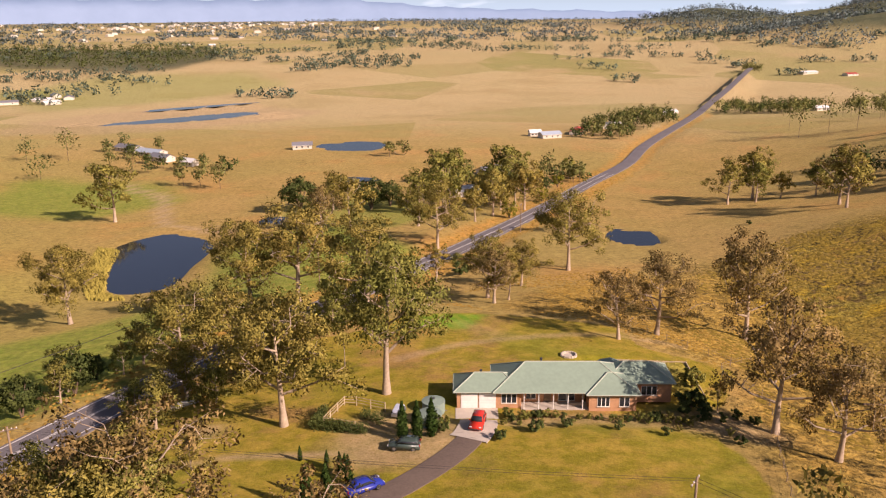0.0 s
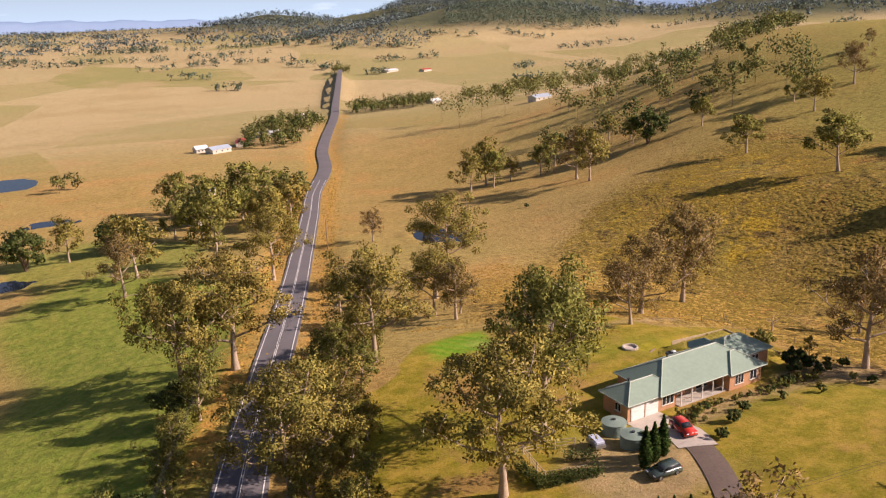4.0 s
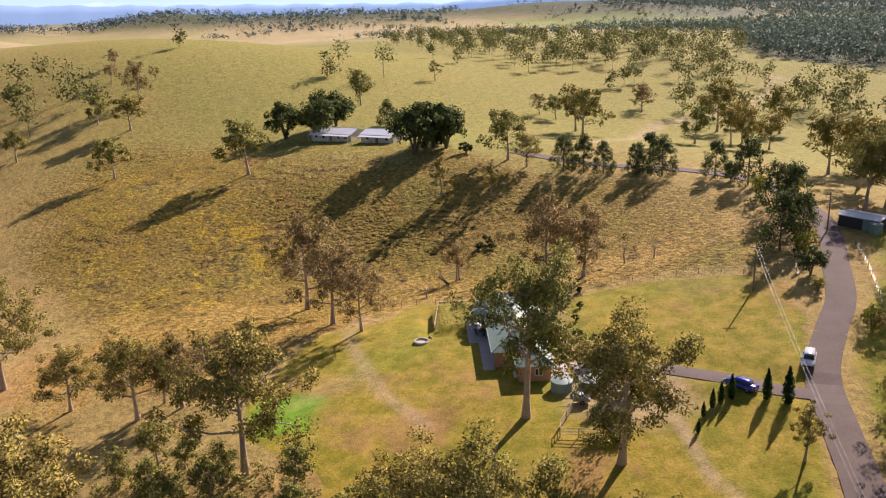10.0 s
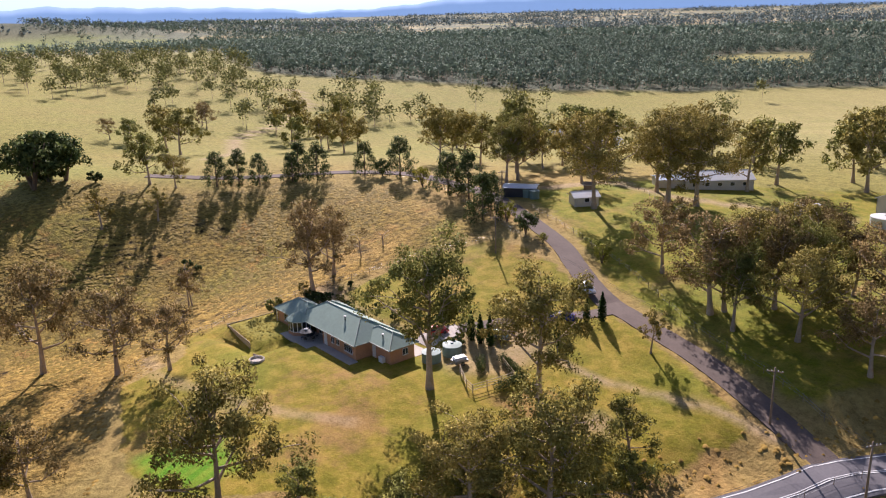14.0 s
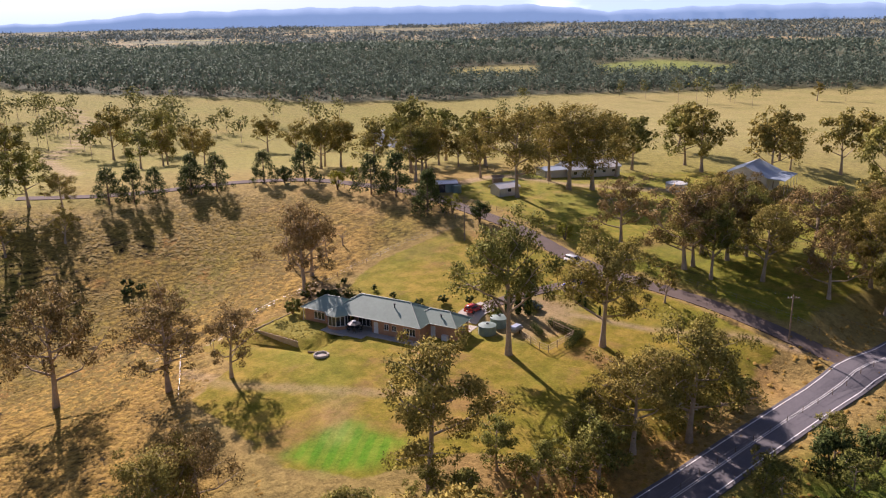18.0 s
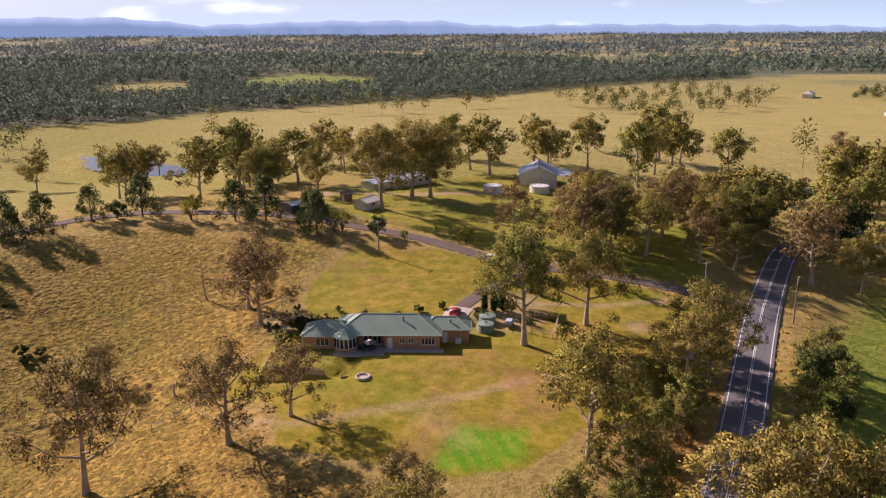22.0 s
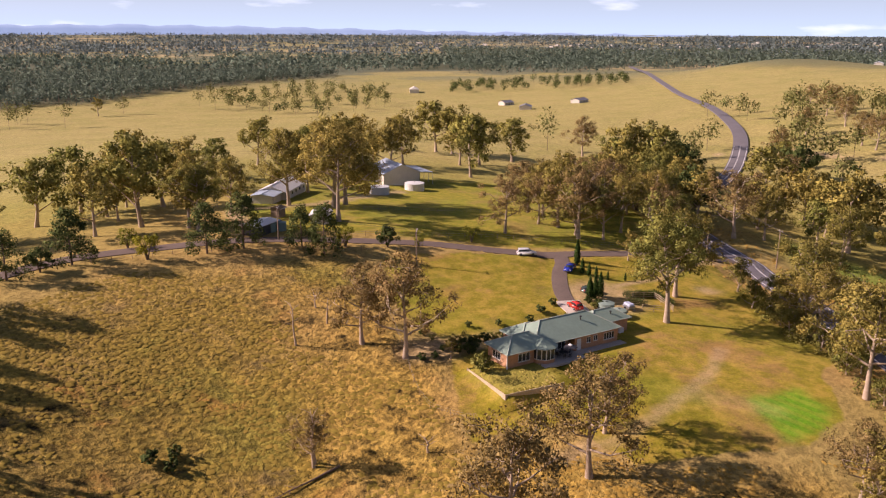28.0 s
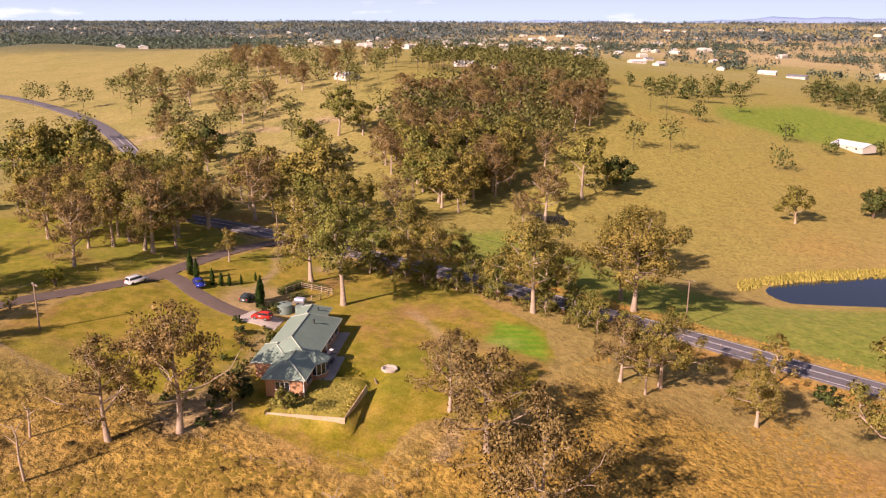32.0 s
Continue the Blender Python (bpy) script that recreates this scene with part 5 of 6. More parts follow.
def wood(name, label, places, tall, blades, size, mat, seed, wide=0.32, lumps=3, low=0.62):
    """Many trees too far off to tell apart, in one mesh: stems and leafy tops."""
    rng = np.random.default_rng(seed)
    p = np.array(places, float)
    z = height(p[:, 0], p[:, 1])
    h = p[:, 2] if p.shape[1] > 2 else tall * rng.uniform(0.75, 1.2, len(p))
    p = p[:, :2]
    c = np.repeat(np.c_[p, z + h * low], lumps, 0) + rng.normal(size=(len(p) * lumps, 3)) * (tall * np.array([0.12, 0.12, 0.13]))
    v, f, normals = sprays(rng, c, np.repeat(h * wide * 0.8, lumps), blades, size, 0.1, 1.0, np.repeat(np.c_[p, z + h * (low - 0.2)], lumps, 0))
    a = np.linspace(0, 6.283, 4)[:3]
    ring = np.stack([np.cos(a), np.sin(a), 0 * a], -1) * tall * 0.012
    foot = np.c_[p, z - 0.5][:, None] + ring
    head = np.c_[p, z + h * 0.7][:, None] + ring * 0.4
    sv = np.concatenate([foot, head], 1).reshape(-1, 3)
    k = np.arange(len(p))[:, None] * 6
    sf = np.concatenate([np.stack([k[:, 0] + s, k[:, 0] + (s + 1) % 3, k[:, 0] + 3 + (s + 1) % 3, k[:, 0] + 3 + s], -1) for s in range(3)]) + len(v)
    me = quick_mesh(name, np.vstack([v, sv]), np.vstack([f, sf]), mat, np.vstack([normals, np.tile([0.0, 0.0, 1.0], (len(sv), 1))]))
    me.materials.append(BARK_DARK)
    me.polygons.foreach_set("material_index", np.r_[np.zeros(len(f), np.int32), np.ones(len(sf), np.int32)])
    return tagged(new(name, me), label, "woods", kind="stuff")


def thick(corners, gap, seed, holes=(), clear=14):
    """Even but jittered places in a shape."""
    rng = np.random.default_rng(seed)
    c = np.array(corners, float)
    lo, hi = c.min(0), c.max(0)
    x, y = np.meshgrid(np.arange(lo[0], hi[0], gap), np.arange(lo[1], hi[1], gap))
    p = np.c_[x.ravel(), y.ravel()] + rng.uniform(-0.5, 0.5, (x.size, 2)) * gap * 2.4
    keep = in_shape(p[:, 0], p[:, 1], corners)
    for hole in holes:
        keep &= ~in_shape(p[:, 0], p[:, 1], hole)
    keep &= away(p[:, 0], p[:, 1], ROAD_LINE)[0] > clear
    return p[keep]


wood("woodland", "open eucalypt woodland on the further slopes", open_woods, 14, 26, 1.45, LEAF_WOOD, 17, 0.31, 7, 0.63)
wood("woodland", "dark leafy groves about the further farms", dark_woods, 12, 28, 1.3, LEAF_DARK, 18, 0.36, 6, 0.5)

wood("woods", "dense olive eucalypt forest across the southern flats", thick(NEAR_WOOD, 8.2, 1, (GREEN_FIELD, TAN_FIELD)), 12, 14, 2.1, LEAF_FOREST_HAZED, 11, 0.42, 3, 0.55)
wood("woods", "distant olive forest", thick(DEEP_WOOD, 19, 2, (GREEN_FIELD, FAR_CLEARING, TAN_FIELD)), 14, 5, 4.6, LEAF_FOREST_HAZED, 12, 0.55)
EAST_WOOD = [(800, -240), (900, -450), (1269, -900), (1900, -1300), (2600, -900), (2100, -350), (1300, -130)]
wood("woods", "hazy forest beyond the eastern paddocks", thick(EAST_WOOD, 25, 4, (EAST_HILL,)), 14, 6, 4.4, LEAF_FOREST_HAZED, 19, 0.6)
wood("woods", "dark green pine plantation on the plain", thick(NORTH_WOOD, 17, 3), 14, 6, 3.0, LEAF_DARK, 13, 0.5)
SCRUB = [(-47, 98), (-38, 99), (-27, 119), (-22, 131), (-15, 144), (-7, 160), (-14, 172), (-22, 162), (-34, 138), (-44, 117)]
wood("undergrowth", "low leafy scrub under the roadside trees", [p for p in thick(SCRUB, 2.7, 41, (), 6.5)], 2.0, 24, 0.42, LEAF_GREEN, 42, 0.62, 3, 0.42)
SW_WOOD = [(-590, -900), (-700, -760), (-860, -790), (-930, -640), (-940, -330), (-1100, -180), (-1800, -600), (-1900, -1250), (-1456, -1500), (-1124, -1850), (-900, -1450)]
wood("woods", "dense grey-green forest behind the western paddock", thick(SW_WOOD, 17, 5), 15, 6, 3.6, LEAF_FOREST_HAZED, 21, 0.55)
# tree lines and copses over the far plain, by arc: number, arc, distances, trees in each, length, width
copse_rng = np.random.default_rng(77)
far_trees, farthest = [], []
ARCS = [(36, -60, 60, 850, 1300, 10, 40, 6), (190, -60, 60, 1300, 2600, 20, 80, 8), (120, -60, 60, 2300, 4200, 55, 230, 26), (120, 105, 262, 1500, 4100, 60, 240, 60), (220, 105, 205, 1500, 4200, 60, 250, 45), (90, 200, 262, 1900, 4200, 70, 260, 60),
        (70, 262, 302, 1000, 2000, 18, 70, 9), (170, 225, 302, 1700, 4200, 60, 230, 30), (14, 75, 110, 900, 2500, 30, 120, 20), (46, 60, 110, 1800, 4000, 40, 160, 40)]
for number, low, high, near, far_off, each, length, width in ARCS:
    for k in range(number):
        a, r = radians(copse_rng.uniform(low, high)), near + (far_off - near) * copse_rng.uniform() ** 0.8
        cx, cy = 15 + r * math.sin(a), 120 + r * math.cos(a)
        turn = -a + copse_rng.normal(0, 0.35) if k % 4 else copse_rng.uniform(0, math.pi)
        s, q = copse_rng.uniform(-1, 1, each) * length * copse_rng.uniform(0.4, 1.3), copse_rng.normal(size=each) * width
        (far_trees if r < 1900 else farthest).extend(zip(cx + s * math.cos(turn) - q * math.sin(turn), cy + s * math.sin(turn) + q * math.cos(turn)))
# groves and wind-breaks on the northern plain: two ends, number, width
for x0, y0, x1, y1, each, width in ((-448, 1533, -276, 1630, 50, 8), (-251, 1325, -82, 1360, 60, 14), (-258, 1405, -78, 1438, 26, 8), (-45, 1673, 247, 1589, 34, 10), (-247, 1738, -67, 2011, 40, 12), (-571, 2565, -184, 2492, 60, 20), (116, 1902, 321, 1993, 40, 12), (-513, 930, -430, 1040, 34, 22), (-640, 1180, -440, 1150, 60, 30)):
    s, q = copse_rng.uniform(0, 1, each), copse_rng.normal(size=each) * width
    far_trees += list(zip(x0 + (x1 - x0) * s + q, y0 + (y1 - y0) * s - q))
far_trees, farthest = np.array(far_trees), np.array(farthest)
wood("tree_lines", "tree lines and copses on the far plain", far_trees[away(far_trees[:, 0], far_trees[:, 1], ROAD_LINE)[0] > 20], 12, 6, 3.6, LEAF_FOREST_HAZED, 14, 0.5, 3, 0.5)
# beyond 1900 m the haze is in the leaf colour
wood("tree_lines", "bands of bush towards the horizon, leaf colour hazed blue-grey", farthest, 13, 3, 6.5, LEAF_HAZE, 22, 0.7, 2, 0.5)
HILL_FLANK = [(533, 1684), (549, 1548), (625, 1463), (736, 1457), (740, 1620), (1000, 2050), (1137, 1919), (1300, 2200), (1700, 2900), (1400, 3000), (1187, 2654), (906, 2401), (700, 2100)]
HILL_WOOD = [(809, 1573), (1047, 1897), (1144, 1855), (1230, 1649), (1268, 1525), (1201, 1467), (1031, 1488), (932, 1533), (825, 1556)]
LOW_HILL = [(629, 2372), (668, 2250), (750, 2246), (1000, 2500), (1050, 2900), (730, 2900), (600, 2700)]
wood("woods", "wooded flank of the distant range", thick(HILL_FLANK, 18, 6), 16, 5, 4.6, LEAF_HAZE, 15, 0.7)
wood("woods", "dark dense forest below the range", thick(HILL_WOOD, 13, 7), 16, 6, 3.6, LEAF_FOREST_HAZED, 23, 0.55)
wood("woods", "wooded low hill far off", thick(LOW_HILL, 20, 8), 15, 4, 5.0, LEAF_HAZE, 24, 0.7)
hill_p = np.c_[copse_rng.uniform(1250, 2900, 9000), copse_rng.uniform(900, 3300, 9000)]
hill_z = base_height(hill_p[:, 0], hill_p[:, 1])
wood("woods", "bushy slopes of the distant range", hill_p[hill_z > 16][:2600], 16, 4, 5.5, LEAF_HAZE, 25, 0.7)
bank_p = np.c_[copse_rng.uniform(1500, 3000, 1500), copse_rng.uniform(0, 1100, 1500)]
wood("woods", "wooded distant hill", bank_p[base_height(bank_p[:, 0], bank_p[:, 1]) > 22][:600], 15, 4, 5.0, LEAF_FOREST_HAZED, 16, 0.6)


# grass tussocks on the slopes and verges
def tufts(name, label, places, tall, wide, mat, seed):
    """Low ragged mounds of grass, each a five-sided tuft with a drooping rim."""
    rng = np.random.default_rng(seed)
    n = len(places)
    z = height(places[:, 0], places[:, 1])
    r = wide * rng.uniform(0.6, 1.3, (n, 1))
    a = np.arange(5) * 1.2566 + rng.uniform(0, 6.28, (n, 1))
    rr = r * rng.uniform(0.7, 1.3, (n, 5))
    rim = np.stack([places[:, :1] + np.cos(a) * rr, places[:, 1:] + np.sin(a) * rr, np.repeat(z[:, None] - 0.06, 5, 1)], -1)
    top = np.c_[places + rng.normal(0, 0.15, (n, 2)) * wide, z + tall * rng.uniform(0.5, 1.2, n)][:, None]
    v = np.concatenate([rim, top], 1).reshape(-1, 3)
    k = np.arange(n)[:, None] * 6
    f = np.concatenate([np.concatenate([k + s, k + (s + 1) % 5, k + 5], 1) for s in range(5)])
    me = quick_mesh(name, v, f, mat)
    me.polygons.foreach_set("use_smooth", np.ones(len(f), bool))
    return tagged(new(name, me), label, "grass", kind="stuff")


SLOPE = [(46, 60), (58, 84), (44, 106), (48, 126), (42, 152), (62, 196), (105, 232), (175, 240), (190, 150), (150, 110), (122, 90), (112, 62), (80, 48)]
KNOLL = [(34, 128), (48, 124), (62, 160), (45, 200), (10, 190), (-5, 160), (8, 151), (30, 143)]
def ragged(p, seed):
    """Thin a sowing out in drifts."""
    keep = [noise.noise((x * 0.045 + seed, y * 0.045, 0.0)) + 0.5 * noise.noise((x * 0.2, y * 0.2, seed)) > -0.12 for x, y in p]
    return p[np.array(keep)]


tufts("grass", "rough golden tussock grass on the hillside", ragged(thick(SLOPE, 0.95, 21), 3.0), 0.2, 0.58, GRASS_DRY, 31)
tufts("grass", "long dry grass on the knoll below the lawn", ragged(thick(KNOLL, 0.85, 22), 7.0), 0.18, 0.46, GRASS_GOLD, 32)
BED = [(25.5, 112.6), (31.8, 112.4), (31.8, 106), (36.2, 107.4), (36.4, 118.6), (26.2, 119.4)]
tufts("grass", "low yellow-green grasses in the raised garden bed", thick(BED, 0.6, 24), 0.2, 0.34, GRASS_YELLOW, 34)
verge_p = np.vstack([ROAD_LINE[(ROAD_LINE[:, 1] > 40) & (ROAD_LINE[:, 1] < 420)]] * 26)
verge_dir = np.where(copse_rng.uniform(size=len(verge_p)) < 0.6, 1, -1)[:, None] * np.array([0.92, -0.38]) * copse_rng.uniform(5.2, 10, (len(verge_p), 1))
tufts("grass", "long dry orange grass on the road verge", verge_p + verge_dir + copse_rng.normal(0, 2.0, verge_p.shape), 0.34, 0.42, GRASS_GOLD, 33)

REEDS = [(-86, 203), (-98, 205), (-110, 226), (-117, 256), (-109, 256), (-104, 232), (-97, 213)]
tufts("reeds", "yellow-green reeds along the bank of the western dam", thick(REEDS, 0.7, 26), 1.25, 0.5, GRASS_YELLOW, 36)

# blue ranges on the horizon, their haze painted as colour and glow
SKYLINE = [(0, 0.3), (12, 0.0), (22, -0.2), (40, 0.5), (56, 1.0), (72, 0.5), (92, 0.0), (104, 0.7), (118, 0.3), (121, -0.02), (126, 0.1), (131, 0.6), (142, 0.8), (157, 0.77), (162, 0.25), (170, 0.5), (178, 0.46), (182, 0.08), (190, 0.16), (200, 0.03), (212, -0.2), (226, -0.36), (240, -0.6), (262, -0.58), (270, -0.34), (279, -0.5), (286, -0.08), (292, -0.15), (310, 0.4), (331, 1.05), (345, 0.95), (352, 1.0), (357, 0.52), (360, 0.3)]
az = np.arange(0, 360, 0.5)
crest = np.interp(az, [s[0] for s in SKYLINE], [s[1] for s in SKYLINE]) + 0.05 * np.sin(az * 1.7) + 0.03 * np.sin(az * 4.1)
ridge_v, ridge_f = [], []
for k, (a, e) in enumerate(zip(az, crest)):
    s, c = math.sin(radians(a)), math.cos(radians(a))
    top = 53 + 4550 * math.tan(radians(e))
    ridge_v += [(15 + 4300 * s, 120 + 4300 * c, -80), (15 + 4430 * s, 120 + 4430 * c, min(top, 10 + 0.55 * top)), (15 + 4550 * s, 120 + 4550 * c, top), (15 + 4700 * s, 120 + 4700 * c, -90)]
for k in range(len(az)):
    j = (k + 1) % len(az)
    ridge_f += [(4 * k + r, 4 * j + r, 4 * j + r + 1, 4 * k + r + 1) for r in range(3)]
RANGE_HAZE = material("haze_blue_range", (0.15, 0.185, 0.235), 1.0, 0.12, 0.02, 0.004, 0.0, spec=0.0)
# a faint blue emission imitates air haze over the slopes
_b = RANGE_HAZE.node_tree.nodes["Principled BSDF"]
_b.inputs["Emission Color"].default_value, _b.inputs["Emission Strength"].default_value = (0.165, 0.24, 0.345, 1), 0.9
tagged(new("backdrop", shape_from("backdrop", ridge_v, ridge_f, RANGE_HAZE, True)), "hazy blue mountain ranges on the horizon", "mountains", kind="structure")

# ---- things about the homestead ----
def at_ground(x, y, turn=0.0, lift=0.0):
    return pose(x, y, spot(x, y) + lift, 0, 0, turn)


def lathe(name, profile, mat, sides=20):
    v, f = [], []
    for r, z in profile:
        v += [(r * math.cos(6.28319 * k / sides), r * math.sin(6.28319 * k / sides), z) for k in range(sides)]
    for k in range(len(profile) - 1):
        for s in range(sides):
            f.append((k * sides + s, k * sides + (s + 1) % sides, (k + 1) * sides + (s + 1) % sides, (k + 1) * sides + s))
    f.append(tuple((len(profile) - 1) * sides + s for s in range(sides)))
    return shape_from(name, v, f, mat)


def profile_mesh(name, outline, half, mat, inset=0.0, waist=0.9):
    """A side outline (x, z) drawn out to both sides, narrower above the waist."""
    bm = bmesh.new()
    rows = []
    for side in (-1, 1):
        rows.append([bm.verts.new((x, side * (half - inset * max(0.0, z - waist)), z)) for x, z in outline])
    n = len(outline)
    for k in range(n):
        bm.faces.new((rows[0][k], rows[0][(k + 1) % n], rows[1][(k + 1) % n], rows[1][k]))
    bm.faces.new(rows[0][::-1])
    bm.faces.new(rows[1])
    bmesh.ops.recalc_face_normals(bm, faces=bm.faces)
    bmesh.ops.bevel(bm, geom=[e for e in bm.edges], offset=0.04, segments=2, affect="EDGES")
    me = bpy.data.meshes.new(name)
    bm.to_mesh(me)
    bm.free()
    me.materials.append(mat)
    me.polygons.foreach_set("use_smooth", [True] * len(me.polygons))
    return me


TYRE = lathe("tyre", [(0.2, -0.1), (0.31, -0.1), (0.33, -0.06), (0.33, 0.06), (0.31, 0.1), (0.2, 0.1)], RUBBER, 18)
RIM = lathe("rim", [(0.06, -0.09), (0.2, -0.08), (0.21, 0.0), (0.2, 0.105), (0.06, 0.09)], STEEL, 14)
LAMP_RED = material("tail_lamp_red", (0.5, 0.02, 0.02), 0.2, 0.05, 5, 1, 0)
LAMP_CLEAR = material("headlamp", (0.7, 0.7, 0.72), 0.1, 0.05, 5, 1, 0, spec=0.8)


def car(x, y, turn, paint, label, long=4.3, tall=1.48, wagon=True):
    """A parked car: shaped body, glass, wheels, lamps and plates."""
    h = long / 2
    ob = thing("car", at_ground(x, y, turn, 0.1), label, "car", "parked cars")
    body = [(-h, 0.35), (-h + 0.05, 0.85), (-h + 0.25, 0.95), (h - 1.25, 0.98), (h - 0.2, 0.78), (h, 0.55), (h - 0.03, 0.28), (-h + 0.1, 0.25)]
    part("body", profile_mesh("body", body, 0.88, paint), ob)
    rear = -h + (0.12 if wagon else 0.75)
    cabin = [(rear, 0.93), (rear + 0.22, tall - 0.06), (rear + 0.6, tall), (h - 2.05, tall), (h - 1.75, tall - 0.05), (h - 1.02, 0.95)]
    glass = [(rear + 0.07, 0.96), (rear + 0.25, tall - 0.1), (h - 1.85, tall - 0.1), (h - 1.12, 0.97)]
    part("cabin", profile_mesh("cabin", cabin, 0.83, paint, 0.28), ob)
    part("side_windows", profile_mesh("side_windows", glass, 0.845, PANE, 0.27), ob, "dark side glass")
    screen = profile_mesh("windscreen", [(h - 1.66, tall - 0.08), (h - 1.62, tall - 0.06), (h - 1.0, 0.985), (h - 1.06, 0.95)], 0.74, PANE, 0.26)
    part("windscreen", screen, ob, "dark windscreen")
    part("rear_window", profile_mesh("rear_window", [(rear - 0.015, 0.98), (rear + 0.2, tall - 0.1), (rear + 0.26, tall - 0.12), (rear + 0.08, 0.96)], 0.7, PANE, 0.26), ob)
    for fx in (-h + 0.8, h - 0.85):
        for side in (-1, 1):
            wheel = part("wheel", TYRE, ob, "", pose(fx, side * 0.8, 0.33, 90, 0, 0))
            part("rim", RIM, wheel, "silver rim")
    for side in (-1, 1):
        part("headlight", box_mesh("headlight", (0.12, 0.34, 0.14), LAMP_CLEAR, 0.03), ob, "", pose(h - 0.08, side * 0.62, 0.66))
        part("tail_light", box_mesh("tail_light", (0.1, 0.2, 0.3), LAMP_RED, 0.03), ob, "", pose(-h + 0.04, side * 0.7, 0.8))
        part("mirror", box_mesh("mirror", (0.12, 0.18, 0.12), paint, 0.03), ob, "", pose(h - 1.35, side * 0.96, 1.0))
    part("number_plate", box_mesh("number_plate", (0.02, 0.4, 0.11), WHITE), ob, "", pose(-h - 0.01, 0, 0.6))
    part("bumper", box_mesh("bumper", (0.1, 1.5, 0.16), DARK, 0.03), ob, "", pose(h - 0.02, 0, 0.36))
    return ob


def paint(name, colour):
    return material(name, colour, 0.25, 0.06, 6, 1, 0, spec=0.6, clear=0.6)


car(3.9, 95.8, -101, paint("red_car_paint", (0.55, 0.035, 0.015)), "bright red hatchback parked before the garage", 3.8, 1.5)
car(-5.0, 67.6, 152, paint("white_car_paint", (0.72, 0.72, 0.70)), "white wagon standing on the farm drive", 4.5, 1.6)
car(-5.2, 89.8, 176, paint("grey_green_car_paint", (0.05, 0.075, 0.065)), "dark grey-green hatchback parked on the gravel", 4.0, 1.45)
car(-8.9, 78.6, 35, paint("blue_car_paint", (0.02, 0.035, 0.30)), "deep blue sedan parked beside small cypresses", 4.5, 1.45, False)

# trailer with a covered load
trailer = thing("trailer", at_ground(-6.6, 99.9, 80, 0.05), "box trailer with a blue and white covered load", "trailer")
part("tray", box_mesh("tray", (2.4, 1.5, 0.45), STEEL, 0.03), trailer, at=pose(0, 0, 0.65))
part("load", box_mesh("load", (2.1, 1.3, 0.5), paint("pale_tarpaulin", (0.55, 0.6, 0.72)), 0.12), trailer, "pale blue tarpaulin over the load", pose(0, 0, 1.1))
part("drawbar", rod("drawbar", (1.2, 0, 0.5), (2.4, 0, 0.45), 0.05, DARK), trailer)
for side in (-1, 1):
    wheel = part("wheel", TYRE, trailer, "", pose(-0.1, side * 0.86, 0.33, 90, 0, 0))
    part("rim", RIM, wheel)

# rain tanks
def tank(x, y, r, h, mat, label):
    ob = thing("water_tank", at_ground(x, y), label, "water tank", "rain tanks")
    rings = [(r, -0.3)]
    for k in range(9):
        rings += [(r, h * k / 9), (r + 0.025, h * (k + 0.5) / 9)]
    part("shell", lathe("shell", rings + [(r, h)], mat, 28), ob)
    part("lid", lathe("lid", [(r + 0.06, h - 0.02), (r + 0.06, h + 0.05), (r * 0.5, h + 0.22), (0.25, h + 0.3), (0.22, h + 0.36)], mat, 28), ob)
    part("inlet", lathe("inlet", [(0.24, h + 0.28), (0.24, h + 0.42), (0.02, h + 0.44)], DARK, 12), ob)
    part("outlet", rod("outlet", (r, 0, 0.15), (r + 0.3, 0, 0.15), 0.05, STEEL), ob)
    return ob


tank(-2.0, 101.9, 1.55, 1.6, TANK_GREEN, "round pale green rain tank beside the garage")
tank(-2.4, 97.9, 1.6, 1.6, TANK_GREEN, "round pale green rain tank among shrubs")
tank(-6.4, -10.6, 3.0, 2.3, TANK_PALE, "large white round rain tank near the farm shed")
tank(-22.0, -16.5, 3.2, 2.3, TANK_PALE, "large white rain tank beside the machinery shed")
for x in (44.0, 41.5):
    tank(x, 33.2, 1.2, 1.9, TANK_GREEN, "dark green rain tank beside the old sheds")

# culvert headwall by the road
headwall = thing("headwall", at_ground(-38.6, 108.6, 20), "low white concrete culvert headwall in the roadside grass", "wall")
slab("wall", headwall, (-1.5, -0.16, -0.5), (1.5, 0.16, 0.75), WHITE, 0.03)
for side in (-1, 1):
    part("wing", box_mesh("wing", (0.9, 0.24, 1.1), CONCRETE, 0.03), headwall, "", pose(side * 1.75, -0.25, 0.05, 0, 0, -side * 35))

# cypresses
def cypress_mesh(seed, tall):
    rng = np.random.default_rng(seed)
    tips, sizes = [], []
    for k in range(34):
        s = (k + 0.5) / 34
        r = 0.16 * tall * math.sin(math.pi * min(1, 0.18 + 0.82 * s) ** 0.8) * 0.75
        a = 2.4 * k
        tips.append((math.cos(a) * r * 0.6, math.sin(a) * r * 0.6, tall * (0.04 + 0.94 * s)))
        sizes.append(max(0.12, r * 0.9))
    v, f, soft = sprays(rng, tips, sizes, 95, 0.24, -0.7, 1.4)
    verts, faces = [], []
    tube(verts, faces, [(0, 0, -0.2), (0, 0, tall * 0.9)], [0.1, 0.03], 6)
    return shape_from("trunk", verts, faces, BARK_DARK, True), quick_mesh("crown", v, f, LEAF_CYPRESS, soft)


